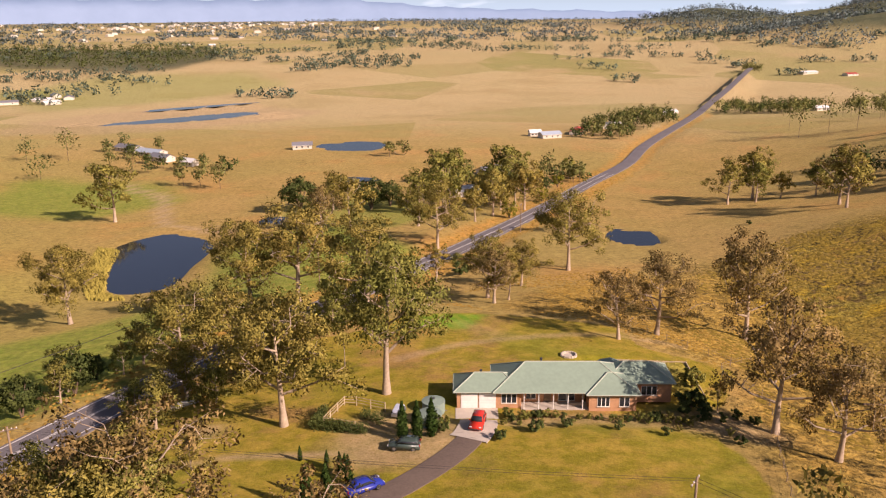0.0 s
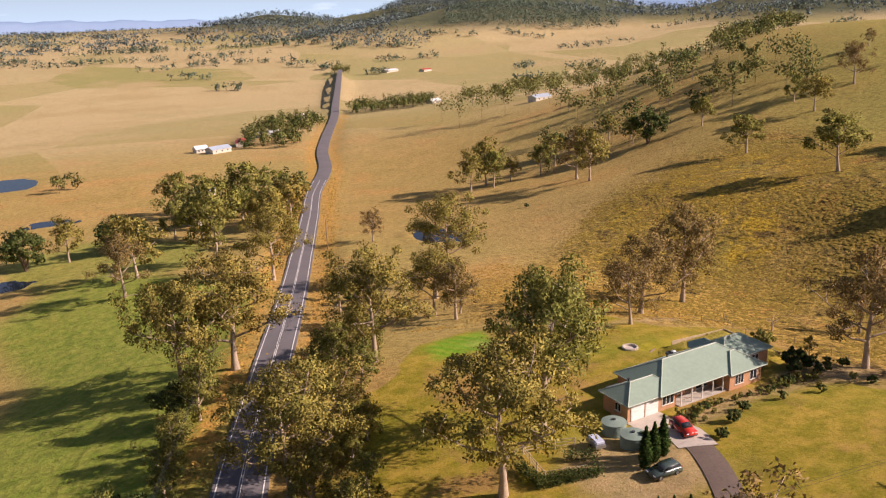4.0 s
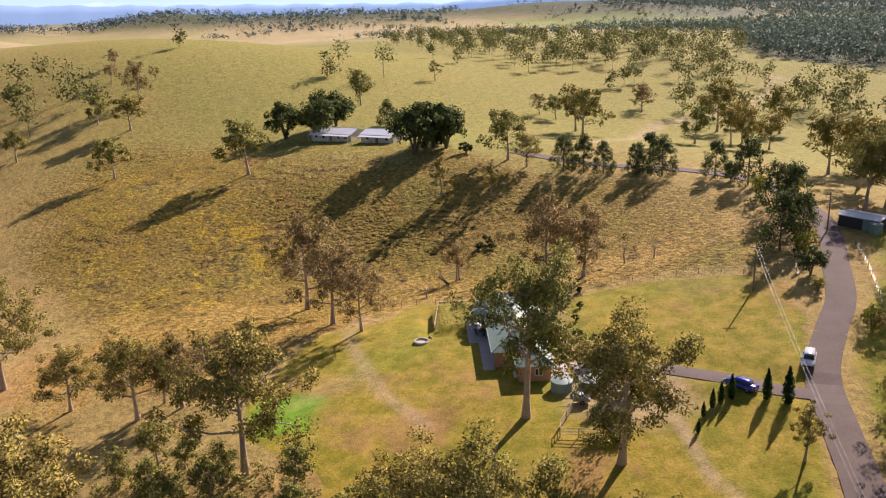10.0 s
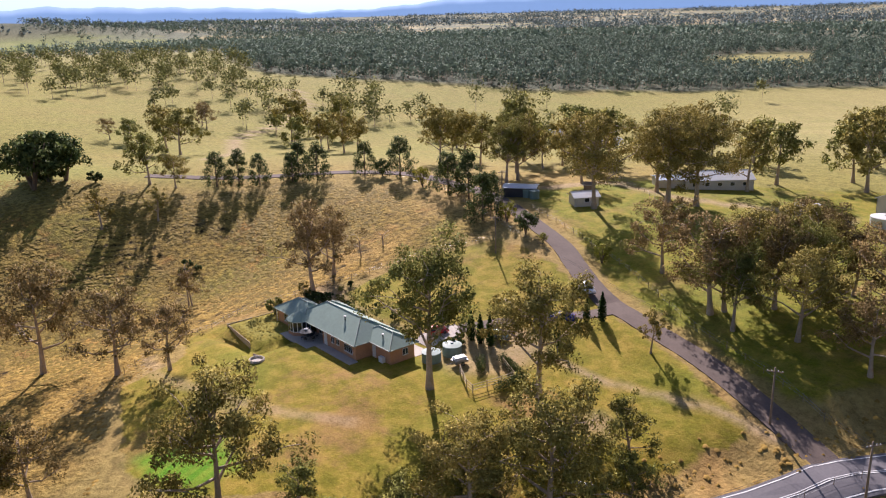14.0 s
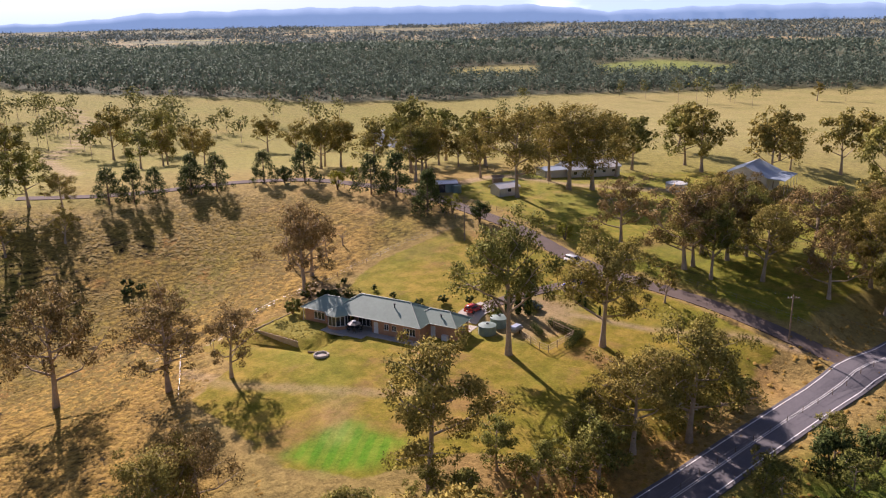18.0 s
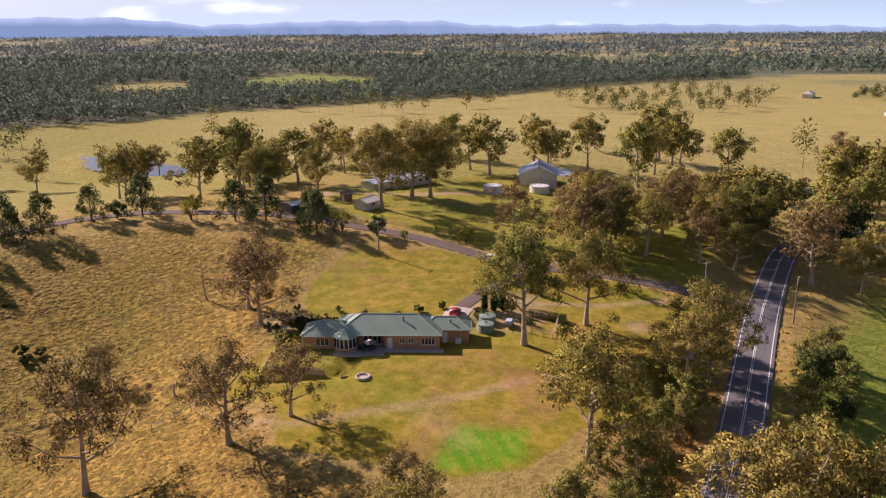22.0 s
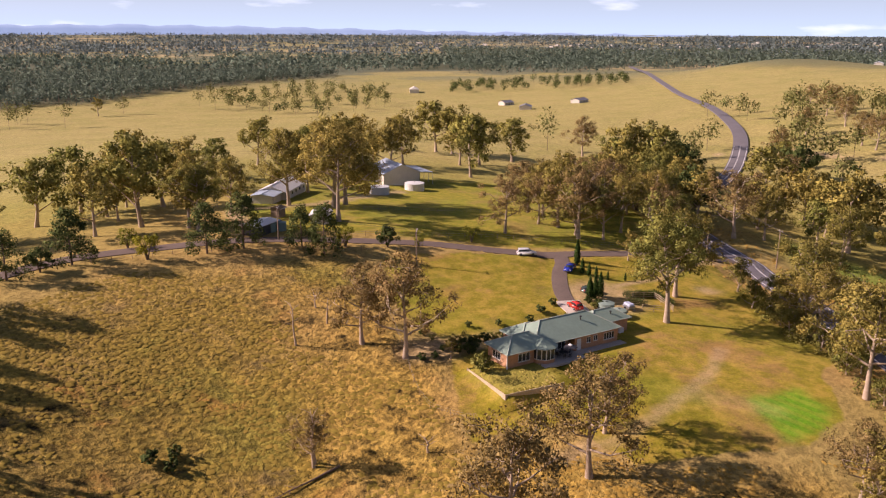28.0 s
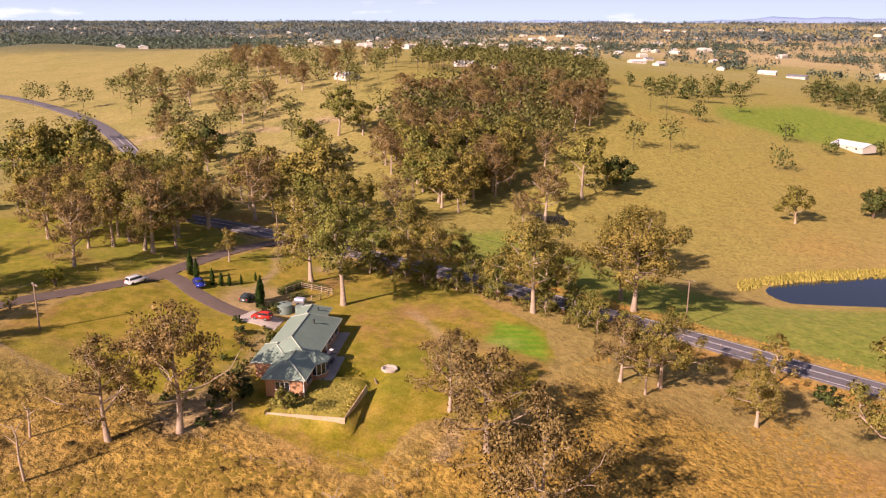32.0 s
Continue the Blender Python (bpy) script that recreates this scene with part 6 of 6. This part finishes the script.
first_cypress = None
for x, y, tall in ((-5.6, 92.4, 5.4), (-3.8, 92.9, 5.2), (-2.0, 93.3, 5.3), (-14.3, 74.6, 5.2), (-10.8, 80.6, 3.6), (-11.4, 82.2, 3.2), (-12.2, 83.6, 2.8), (-14.0, 85.4, 2.2), (-17.5, 87.2, 2.0), (-12.6, 76.6, 4.4)):
    m = at_ground(x, y, 40 * x) @ Matrix.Diagonal((1, 1, 1, 1)) @ Matrix.Scale(tall / 5, 4)
    if first_cypress is None:
        trunk, crown = cypress_mesh(3, 5.0)
        first_cypress = thing("cypress", m, "narrow dark green pencil cypress by the driveway", "tree", "pencil cypresses")
        part("trunk", trunk, first_cypress)
        part("crown", crown, first_cypress)
    else:
        copy_thing(first_cypress, m @ Matrix.Diagonal((*first_cypress.scale, 1)).inverted())

# clipped hedges round the yard
def hedge(a, b, tall, wide):
    rng = np.random.default_rng(int(abs(a[0] * 10)))
    n = max(3, int(math.dist(a, b) / 0.5))
    tips = [(a[0] + (b[0] - a[0]) * s, a[1] + (b[1] - a[1]) * s, spot(a[0] + (b[0] - a[0]) * s, a[1] + (b[1] - a[1]) * s) + z) for s in np.linspace(0, 1, n) for z in (tall * 0.3, tall * 0.7)]
    v, f, soft = sprays(rng, tips, [wide * 0.55] * len(tips), 100, 0.22, 0.0, 0.8)
    ob = thing("hedge", pose(0, 0, 0), "clipped dark green hedge round the yard", "hedge", "hedges")
    part("leaves", quick_mesh("leaves", v, f, LEAF_DARK), ob)
    stems_v, stems_f = [], []
    for p in tips[::4]:
        tube(stems_v, stems_f, [(p[0], p[1], p[2] - tall * 0.45), (p[0], p[1], p[2] + tall * 0.3)], [0.03, 0.02], 4)
    part("stems", shape_from("stems", stems_v, stems_f, BARK_DARK), ob)


for a, b in (((-17.4, 96.5), (-10.6, 94.6)), ((-17.4, 96.5), (-16.9, 101.5)), ((-11.2, 99.6), (-8.8, 97.4)), ((-16.9, 97.2), (-13.5, 95.6))):
    hedge(a, b, 1.4, 1.5)

# timber yard rails
def rail_fence(name, label, corners, gap, tall, rails, mat, r=0.06):
    ob = thing(name, pose(0, 0, 0), label, "fence", "fences")
    post_mesh = None
    line = smooth_line(corners, 0.5) if len(corners) > 2 and gap > 3 else np.vstack([np.linspace(a, b, max(2, int(math.dist(a, b) / 0.5)), endpoint=False) for a, b in zip(corners, corners[1:])] + [[corners[-1]]])
    run = np.r_[0, np.cumsum(np.linalg.norm(np.diff(line, axis=0), axis=1))]
    spots = np.arange(0, run[-1] + 0.01, gap)
    places = [(float(np.interp(s, run, line[:, 0])), float(np.interp(s, run, line[:, 1]))) for s in spots]
    zs = height(np.array([p[0] for p in places]), np.array([p[1] for p in places]))
    post_mesh = rod("post", (0, 0, -0.4), (0, 0, tall), r, mat, 6)
    for (x, y), z in zip(places, zs):
        part("post", post_mesh, ob, "", pose(x, y, float(z)))
    for level in rails:
        for (p, pz), (q, qz) in zip(zip(places, zs), zip(places[1:], zs[1:])):
            part("rail" if r > 0.05 else "wire", rod("rail", (*p, float(pz) + level), (*q, float(qz) + level), 0.05 if r > 0.05 else 0.012, mat if r > 0.05 else STEEL, 4), ob)


rail_fence("yard_fence", "pale timber rail fence of a small yard", [(-8.6, 101.6), (-14.4, 104.8), (-16.4, 97.4), (-11.2, 95.2)], 2.4, 1.4, (0.45, 0.9, 1.3), SLEEPER, 0.08)
for corners in ([(34.5, 70), (41, 92), (46.6, 111), (43, 121), (52, 132)], [(34.5, 70), (31, 64), (26, 57.5)], [(36, 40), (31, 41.5), (14, 47.5), (-5, 55.5), (-25, 65.5), (-40, 70.5), (-55, 76)], [(47, 127.5), (38.5, 135.5), (31, 143)],
                [(23, 56.5), (47, 48.5), (69, 42), (88, 42)], [(60, -12), (30, 5), (5, 22), (-20, 32), (-45, 35)], [(-62, 84), (-53, 104), (-44, 124), (-30, 160), (-12, 196), (5, 232)]):
    rail_fence("fence", "wire paddock fence with weathered round posts", corners, 4.0, 1.2, (0.55, 1.05), TIMBER, 0.05)

# sleeper retaining wall of the garden bed
retaining = thing("retaining_wall", pose(0, 0, 0), "low timber sleeper retaining wall round the garden bed", "wall")
def sleepers(a, b, count):
    a, b = Vector(a), Vector(b)
    for k in range(count):
        p, q = a.lerp(b, k / count), a.lerp(b, (k + 1) / count)
        base = min(spot(p.x, p.y), spot(q.x, q.y), spot(*(p + (b - a).orthogonal().normalized() * 1.5)), spot(*(p - (b - a).orthogonal().normalized() * 1.5))) - 0.1
        top = -0.2
        turn = math.degrees(math.atan2(q.y - p.y, q.x - p.x))
        levels = max(2, round((top - base) / 0.22))
        for j in range(levels):
            part("sleeper", box_mesh("sleeper", ((q - p).length - 0.02, 0.12, 0.205), SLEEPER, 0.012), retaining, "", pose((p.x + q.x) / 2, (p.y + q.y) / 2, top - 0.11 - 0.22 * j, 0, 0, turn))
        part("post", box_mesh("post", (0.14, 0.16, top - base + 0.15), SLEEPER, 0.01), retaining, "", pose(p.x, p.y, (top + base) / 2, 0, 0, turn))


sleepers((36.5, 107.2), (36.9, 118.8), 5)
sleepers((36.9, 118.8), (26.0, 119.8), 5)

# stone fire ring
ring = thing("fire_ring", at_ground(19.1, 122.1), "pale stone fire ring on the back lawn", "fire pit")
rng = np.random.default_rng(8)
for k in range(16):
    a = 2 * math.pi * k / 16
    stone = box_mesh("stone", (0.5 + 0.1 * rng.uniform(), 0.36, 0.4 + 0.12 * rng.uniform()), STONE, 0.09)
    part("stone", stone, ring, "", pose(1.15 * math.cos(a), 1.15 * math.sin(a), 0.16, 0, rng.uniform(-8, 8), math.degrees(a) + 90))
part("ash_bed", lathe("ash_bed", [(1.05, 0.0), (1.0, 0.06), (0.3, 0.12)], CONCRETE, 16), ring, "grey ash")
log_bench = thing("log", at_ground(21.9, 120.3, 20), "pale log lying by the fire ring", "log")
part("trunk", rod("trunk", (-1.3, 0, 0.18), (1.3, 0, 0.2), 0.16, TIMBER, 10), log_bench)

# patio table and umbrella
table = thing("patio_table", pose(19.6, 111.6, 0.05), "dark round outdoor table with folded umbrella", "table")
part("tabletop", lathe("tabletop", [(0.75, 0.70), (0.77, 0.72), (0.75, 0.75)], DARK, 20), table)
for k in range(4):
    a = math.pi / 4 + k * math.pi / 2
    part("leg", rod("leg", (0.5 * math.cos(a), 0.5 * math.sin(a), 0), (0.42 * math.cos(a), 0.42 * math.sin(a), 0.7), 0.03, DARK), table)
umbrella = thing("umbrella", pose(19.0, 112.6, 0.05), "dark patio umbrella with pale top", "umbrella")
part("pole", rod("pole", (0, 0, 0), (0, 0, 2.3), 0.03, STEEL), umbrella)
part("canopy", lathe("canopy", [(1.25, 1.85), (1.27, 1.88), (0.6, 2.15), (0.05, 2.4)], DARK, 8), umbrella)
part("vent", lathe("vent", [(0.42, 2.28), (0.3, 2.36), (0.03, 2.48)], WHITE, 8), umbrella)
first_chair = None
for k in range(6):
    a = k * math.pi / 3
    m = pose(19.6 + 1.25 * math.cos(a), 111.6 + 1.25 * math.sin(a), 0.05, 0, 0, math.degrees(a) + 90)
    if first_chair is None:
        first_chair = thing("garden_chair", m, "dark metal garden chair at the patio table", "chair", "garden chairs")
        part("seat", box_mesh("seat", (0.46, 0.44, 0.05), DARK, 0.015), first_chair, at=pose(0, 0, 0.44))
        part("backrest", box_mesh("backrest", (0.46, 0.04, 0.46), DARK, 0.015), first_chair, at=pose(0, -0.22, 0.7))
        for i in (-1, 1):
            for j in (-1, 1):
                part("leg", rod("leg", (i * 0.2, j * 0.19, 0), (i * 0.19, j * 0.18, 0.42), 0.02, DARK), first_chair)
    else:
        copy_thing(first_chair, m)

# power poles and lines
def pole(x, y, tall, turn, label):
    ob = thing("power_pole", at_ground(x, y, turn), label, "power pole", "power poles")
    v, f = [], []
    tube(v, f, [(0, 0, -0.5), (0, 0, tall * 0.5), (0, 0, tall)], [0.17, 0.14, 0.11], 8)
    part("shaft", shape_from("shaft", v, f, TIMBER, True), ob)
    part("crossarm", box_mesh("crossarm", (2.1, 0.11, 0.12), TIMBER, 0.01), ob, at=pose(0, 0.14, tall - 0.5))
    for k in (-0.9, -0.4, 0.4, 0.9):
        part("insulator", lathe("insulator", [(0.05, 0.0), (0.07, 0.08), (0.03, 0.16)], WHITE, 8), ob, at=pose(k, 0.14, tall - 0.44))
    return ob


POLES = [(-65, 90.2, 10.0, 65), (-30.5, 178, 10, 65), (22.4, 64.6, 8.2, 55), (-49, 82, 8.5, 30), (45, 41, 8.0, 60), (22, 262, 10, 65), (-97, 36, 10, 50)]
for x, y, tall, turn in POLES:
    pole(x, y, tall, turn, "weathered timber power pole with crossarm")
def wires(i, j, count):
    a, b = POLES[i], POLES[j]
    za, zb = spot(a[0], a[1]) + a[2] - 0.3, spot(b[0], b[1]) + b[2] - 0.3
    for k in range(count):
        off = (k - (count - 1) / 2) * 0.8
        v, f = [], []
        pts = [(a[0] + (b[0] - a[0]) * s + off * 0.5, a[1] + (b[1] - a[1]) * s + off * 0.5, za + (zb - za) * s - 3.2 * s * (1 - s)) for s in np.linspace(0, 1, 9)]
        tube(v, f, pts, [0.016] * 9, 3)
        line_ob = thing("power_line", pose(0, 0, 0), "thin dark overhead power line", "cable", "power lines")
        part("cable", shape_from("cable", v, f, DARK), line_ob)


for i, j, count in ((0, 1, 3), (0, 3, 2), (3, 2, 2), (2, 4, 2), (1, 5, 3), (0, 6, 3)):
    wires(i, j, count)

# garden shrubs before and beside the house
SHRUBS = [(8.6, 98.6, 1.3), (11.8, 100.0, 1.5), (15.6, 100.2, 0.9), (20.2, 99.4, 1.0), (23.8, 98.8, 1.2), (27.4, 99.0, 1.8), (31.8, 101.6, 3.0), (33.2, 102.6, 3.4), (34.6, 101.0, 2.4), (36.4, 99.0, 1.5), (34.0, 98.8, 2.0), (-0.6, 94.6, 1.6), (-1.6, 96.2, 2.2), (38.8, 100.6, 1.6), (40.8, 99.5, 1.6)]
PALE_SHRUBS = [(10.2, 99.4, 1.6), (13.2, 100.2, 1.4), (14.4, 100.0, 1.2), (17.6, 99.6, 1.0), (18.9, 99.7, 0.9), (21.8, 99.0, 1.3), (22.8, 98.2, 1.0), (25.4, 99.2, 1.6), (26.4, 98.2, 1.3), (29.2, 98.6, 1.7), (30.4, 98.0, 1.5), (31.6, 97.6, 1.6), (36.0, 94.6, 1.3), (29.8, 95.6, 1.0), (-0.4, 96.6, 1.6), (7.4, 97.2, 1.0), (8.0, 100.2, 1.5), (9.4, 97.4, 0.8), (12.4, 98.4, 0.8), (16.6, 98.4, 0.7), (35.4, 109.8, 3.4)]
for x, y, tall in PALE_SHRUBS:
    plant("v", x, y, tall, "garden shrubs")
plant("s", 36.7, 102.4, 4.4, "garden shrubs")
for x, y, tall in SHRUBS:
    plant("u", x, y, tall, "garden shrubs")
for k, (x, y) in enumerate(((22.0, 95.4), (15.4, 96.4), (11.2, 94.2), (27.6, 93.6), (36.4, 92.0), (6.6, 92.2))):
    plant("u", x, y, 1.4 + 0.2 * (k % 3), "garden shrubs")

# ---- other buildings ----
def gable(x, y, turn, long, deep, wall, rise, roof_mat, wall_mat, name, label, windows=4, verandah=0.0, over=0.4):
    """A gabled building with ridge along its length: four walls, two roof slopes, door, windows and perhaps a verandah."""
    ob = thing(name, at_ground(x, y, turn), label, "house" if "house" in name else "shed", "farm buildings")
    h, d = long / 2, deep / 2
    for side in (-1, 1):
        part("wall", box_mesh("wall", (long, 0.15, wall + 0.6), wall_mat), ob, at=pose(0, side * (d - 0.075), wall / 2 - 0.3))
        v = [(side * h, -d, -0.6), (side * h, d, -0.6), (side * h, d, wall), (side * h, 0, wall + rise), (side * h, -d, wall)]
        v += [(px - side * 0.15, py, pz) for px, py, pz in v]
        f = [(0, 1, 2, 3, 4), (9, 8, 7, 6, 5)] + [(k, (k + 1) % 5, (k + 1) % 5 + 5, k + 5) for k in range(5)]
        part("end_wall", shape_from("end_wall", v, f, wall_mat), ob)
        slope = rise / d
        e = [(-h - over, side * (d + over), wall - slope * over), (h + over, side * (d + over), wall - slope * over), (h + over, 0, wall + rise), (-h - over, 0, wall + rise)]
        v = [(px, py, pz + 0.1) for px, py, pz in e] + e
        f = [(0, 1, 2, 3), (7, 6, 5, 4)] + [(k, k + 4, (k + 1) % 4 + 4, (k + 1) % 4) for k in range(4)]
        roof_ob = part("roof", shape_from("roof", v, f, roof_mat), ob)
        part("gutter", rod("gutter", e[0], e[1], 0.07, WHITE), roof_ob)
        for k in range(windows):
            u = -h + long * (k + 0.7) / (windows + 0.4)
            pane_frame = part("window", box_mesh("window", (1.3, 0.06, 1.1), WHITE), ob, at=pose(u, side * (d + 0.02), 1.5))
            part("pane", box_mesh("pane", (1.1, 0.04, 0.9), PANE), pane_frame, at=pose(0, side * 0.03, 0))
    part("ridge_cap", rod("ridge_cap", (-h - over, 0, wall + rise + 0.1), (h + over, 0, wall + rise + 0.1), 0.1, roof_mat), ob)
    part("door", box_mesh("door", (0.95, 0.08, 2.05), TIMBER), ob, at=pose(0.1, d + 0.04, 1.02))
    if verandah:
        v = [(-h, d, wall - 0.1), (h, d, wall - 0.1), (h, d + verandah, wall - 0.5), (-h, d + verandah, wall - 0.5)]
        v += [(a, b, c - 0.08) for a, b, c in v]
        part("verandah_roof", shape_from("verandah_roof", v, [(3, 2, 1, 0), (4, 5, 6, 7)] + [(k, (k + 1) % 4, (k + 1) % 4 + 4, k + 4) for k in range(4)], roof_mat), ob)
        for k in range(5):
            part("post", rod("post", (-h + 0.1 + (long - 0.2) * k / 4, d + verandah - 0.1, -0.4), (-h + 0.1 + (long - 0.2) * k / 4, d + verandah - 0.1, wall - 0.5), 0.06, WHITE), ob)
    return ob


gable(22.8, -17.2, 230, 18, 8.5, 2.7, 1.7, ROOF_WHITE, CREAM, "farm_house", "low white farmhouse with pale metal roof", 5, 0)
carport = gable(31.0, -7.6, 230, 7, 6.5, 2.3, 0.5, ROOF_BLUE, CREAM, "carport_shed", "open grey carport at the end of the farmhouse", 0)
gable(-23.0, -33.0, 84, 15, 13, 4.2, 2.8, ROOF_BLUE, CREAM, "machinery_shed", "large pale shed with blue metal roof", 0, 5.0)
gable(29.5, 28.6, 240, 6, 4.5, 2.3, 0.9, ROOF_WHITE, CREAM, "garden_shed", "small pale gabled shed beside the drive", 1)
gable(46.5, 33.0, 215, 8, 4.5, 2.3, 0.25, ROOF_WHITE, DARK, "old_shed", "low old shed with white flat roof", 0)
gable(36.8, 18.0, 215, 2.6, 2.6, 2.4, 0.3, TIMBER, TIMBER, "outhouse", "small brown timber outhouse", 0)
gable(186, 151, 61, 17, 9, 2.8, 1.4, ROOF_WHITE, CREAM, "hill_house", "long white house on the hillside among figs", 5, 2.2)
gable(174, 134, 61, 13, 9, 2.8, 1.3, ROOF_WHITE, CREAM, "hill_house", "white wing of the hillside house", 3, 2.2)
ROOF_RED = material("red_roof", (0.42, 0.07, 0.05), 0.5, 0.12, 2, 0.4, 0.1)
ROOF_GREY = material("grey_roof", (0.20, 0.20, 0.22), 0.5, 0.12, 2, 0.4, 0.1)
FARMS = [(63, 550, 20, 14, 8, ROOF_BLUE), (54, 560, 10, 8, 6, ROOF_WHITE), (84, 570, 75, 16, 8, ROOF_RED), (114, 608, 15, 17, 9, ROOF_WHITE), (188, 735, 30, 18, 9, ROOF_WHITE), (-205, 505, -30, 18, 8, ROOF_GREY), (-172, 470, -35, 16, 7, ROOF_GREY), (-185, 488, -30, 20, 8, ROOF_BLUE), (-150, 452, -30, 9, 5, ROOF_WHITE), (-95, 500, 10, 12, 5, ROOF_GREY),
         (-317, 314, 30, 20, 10, ROOF_WHITE), (-440, 95, 60, 16, 10, ROOF_WHITE), (-425, 120, 20, 16, 10, ROOF_GREY), (-352, 30, 40, 17, 9, ROOF_WHITE), (-380, -357, 20, 16, 9, ROOF_GREY), (-300, -330, 50, 15, 9, ROOF_GREY), (-330, -400, 10, 12, 8, ROOF_GREY), (18, 411, 40, 14, 7, ROOF_GREY), (4, 348, 30, 15, 9, ROOF_WHITE), (496, 1184, 20, 26, 12, ROOF_WHITE), (540, 1150, 20, 18, 10, ROOF_RED), (321, 731, 20, 14, 8, ROOF_WHITE), (286, 510, 10, 16, 8, ROOF_BLUE), (-871, -383, 30, 20, 10, ROOF_WHITE), (-829, -332, 30, 18, 10, ROOF_WHITE)]
for x, y, turn, long, deep, roof_mat in FARMS:
    gable(x, y, turn, long, deep, 2.7, 1.6, roof_mat, CREAM, "farm_house", "distant farm building with pale walls", 3)

# hamlets far off on the plain
town_rng = np.random.default_rng(61)
for cx, cy, spread, number in ((-520, 930, 70, 8), (-900, 330, 150, 7), (-1500, 260, 260, 8), (-300, 1900, 300, 6)):
    for _k in range(number):
        x, y = cx + town_rng.normal() * spread, cy + town_rng.normal() * spread * 0.6
        gable(x, y, town_rng.uniform(0, 180), town_rng.uniform(12, 22), town_rng.uniform(8, 11), 2.8, 1.8, (ROOF_WHITE, ROOF_GREY, ROOF_WHITE)[_k % 3], CREAM, "farm_house", "far pale house of a hamlet on the plain", 2)

# the township beyond the plain, houses too far off to tell apart
town_v, town_f = [], []
for cx, cy, spread, number in ((-1250, 3150, 330, 60), (-935, 3550, 260, 40), (-1600, -170, 160, 22), (-1640, 220, 170, 18), (-2345, -1011, 420, 30), (-2464, -1641, 380, 24), (-1560, -1960, 300, 16), (-2300, 500, 500, 40), (-700, 2500, 260, 14)):
    for _k in range(number):
        x, y = cx + town_rng.normal() * spread, cy + town_rng.normal() * spread
        z, turn = float(height(x, y)), town_rng.uniform(0, math.pi)
        u, w, h = town_rng.uniform(7, 13), town_rng.uniform(5, 7), town_rng.uniform(3.2, 5.5)
        c, s, base = math.cos(turn), math.sin(turn), len(town_v)
        for px, py, pz in ((-u, -w, -1), (u, -w, -1), (u, w, -1), (-u, w, -1), (-u, -w, h), (u, -w, h), (u, w, h), (-u, w, h), (-u * 0.7, 0, h + 2.6), (u * 0.7, 0, h + 2.6)):
            town_v.append((x + px * c - py * s, y + px * s + py * c, z + pz))
        town_f += [tuple(base + k for k in q) for q in ((0, 1, 5, 4), (1, 2, 6, 5), (2, 3, 7, 6), (3, 0, 4, 7), (4, 5, 9, 8), (6, 7, 8, 9), (5, 6, 9), (7, 4, 8))]
tagged(new("township", shape_from("township", town_v, town_f, CREAM)), "pale houses of a township on the horizon", "houses", kind="stuff")

# dead trees and fallen timber on the slope
def snag(x, y, tall, turn, label, fallen=False):
    rng = np.random.default_rng(int(x))
    v, f = [], []
    tube(v, f, [(0, 0, -0.3), (0.1, 0, tall * 0.4), (-0.1, 0.1, tall * 0.75), (0.2, 0, tall)], [0.2, 0.15, 0.1, 0.03], 7)
    for k in range(6):
        s = 0.45 + 0.09 * k
        a = 2.3 * k
        tube(v, f, [(0, 0, tall * s), (0.9 * math.cos(a), 0.9 * math.sin(a), tall * s + 0.7), (1.6 * math.cos(a), 1.6 * math.sin(a), tall * s + 1.0)], [0.07, 0.045, 0.015], 5)
    end = spot(x + tall * math.cos(radians(turn)), y + tall * math.sin(radians(turn)))
    m = at_ground(x, y, turn, 0.15) @ pose(0, 0, 0, 0, 90 - math.degrees(math.atan2(end - spot(x, y), tall)) if fallen else 4, 0)
    ob = thing("fallen_tree" if fallen else "dead_tree", m, label, "dead tree", "dead timber")
    part("trunk", shape_from("trunk", v, f, BARK if not fallen else BARK_DARK, True), ob)


snag(57.8, 84, 8, 0, "bare grey standing dead tree")
snag(66.5, 113.5, 9, 40, "bare bleached dead tree in the gully")
snag(64, 116, 11, 10, "dark fallen tree on the dry grass", True)
snag(52, 121, 1.8, 0, "weathered broken stump by the fence")
snag(49.8, 74, 2.4, -35, "grey broken stump beside the fence")
snag(50, 80, 4.2, 70, "grey leaning dead stump")
# a dark washout with scrub in the gully
for x, y, tall in ((87.5, 105.2, 2.6), (85.2, 107.6, 2.2), (84, 104.6, 2.0)):
    plant("u", x, y, tall, "gully shrubs")
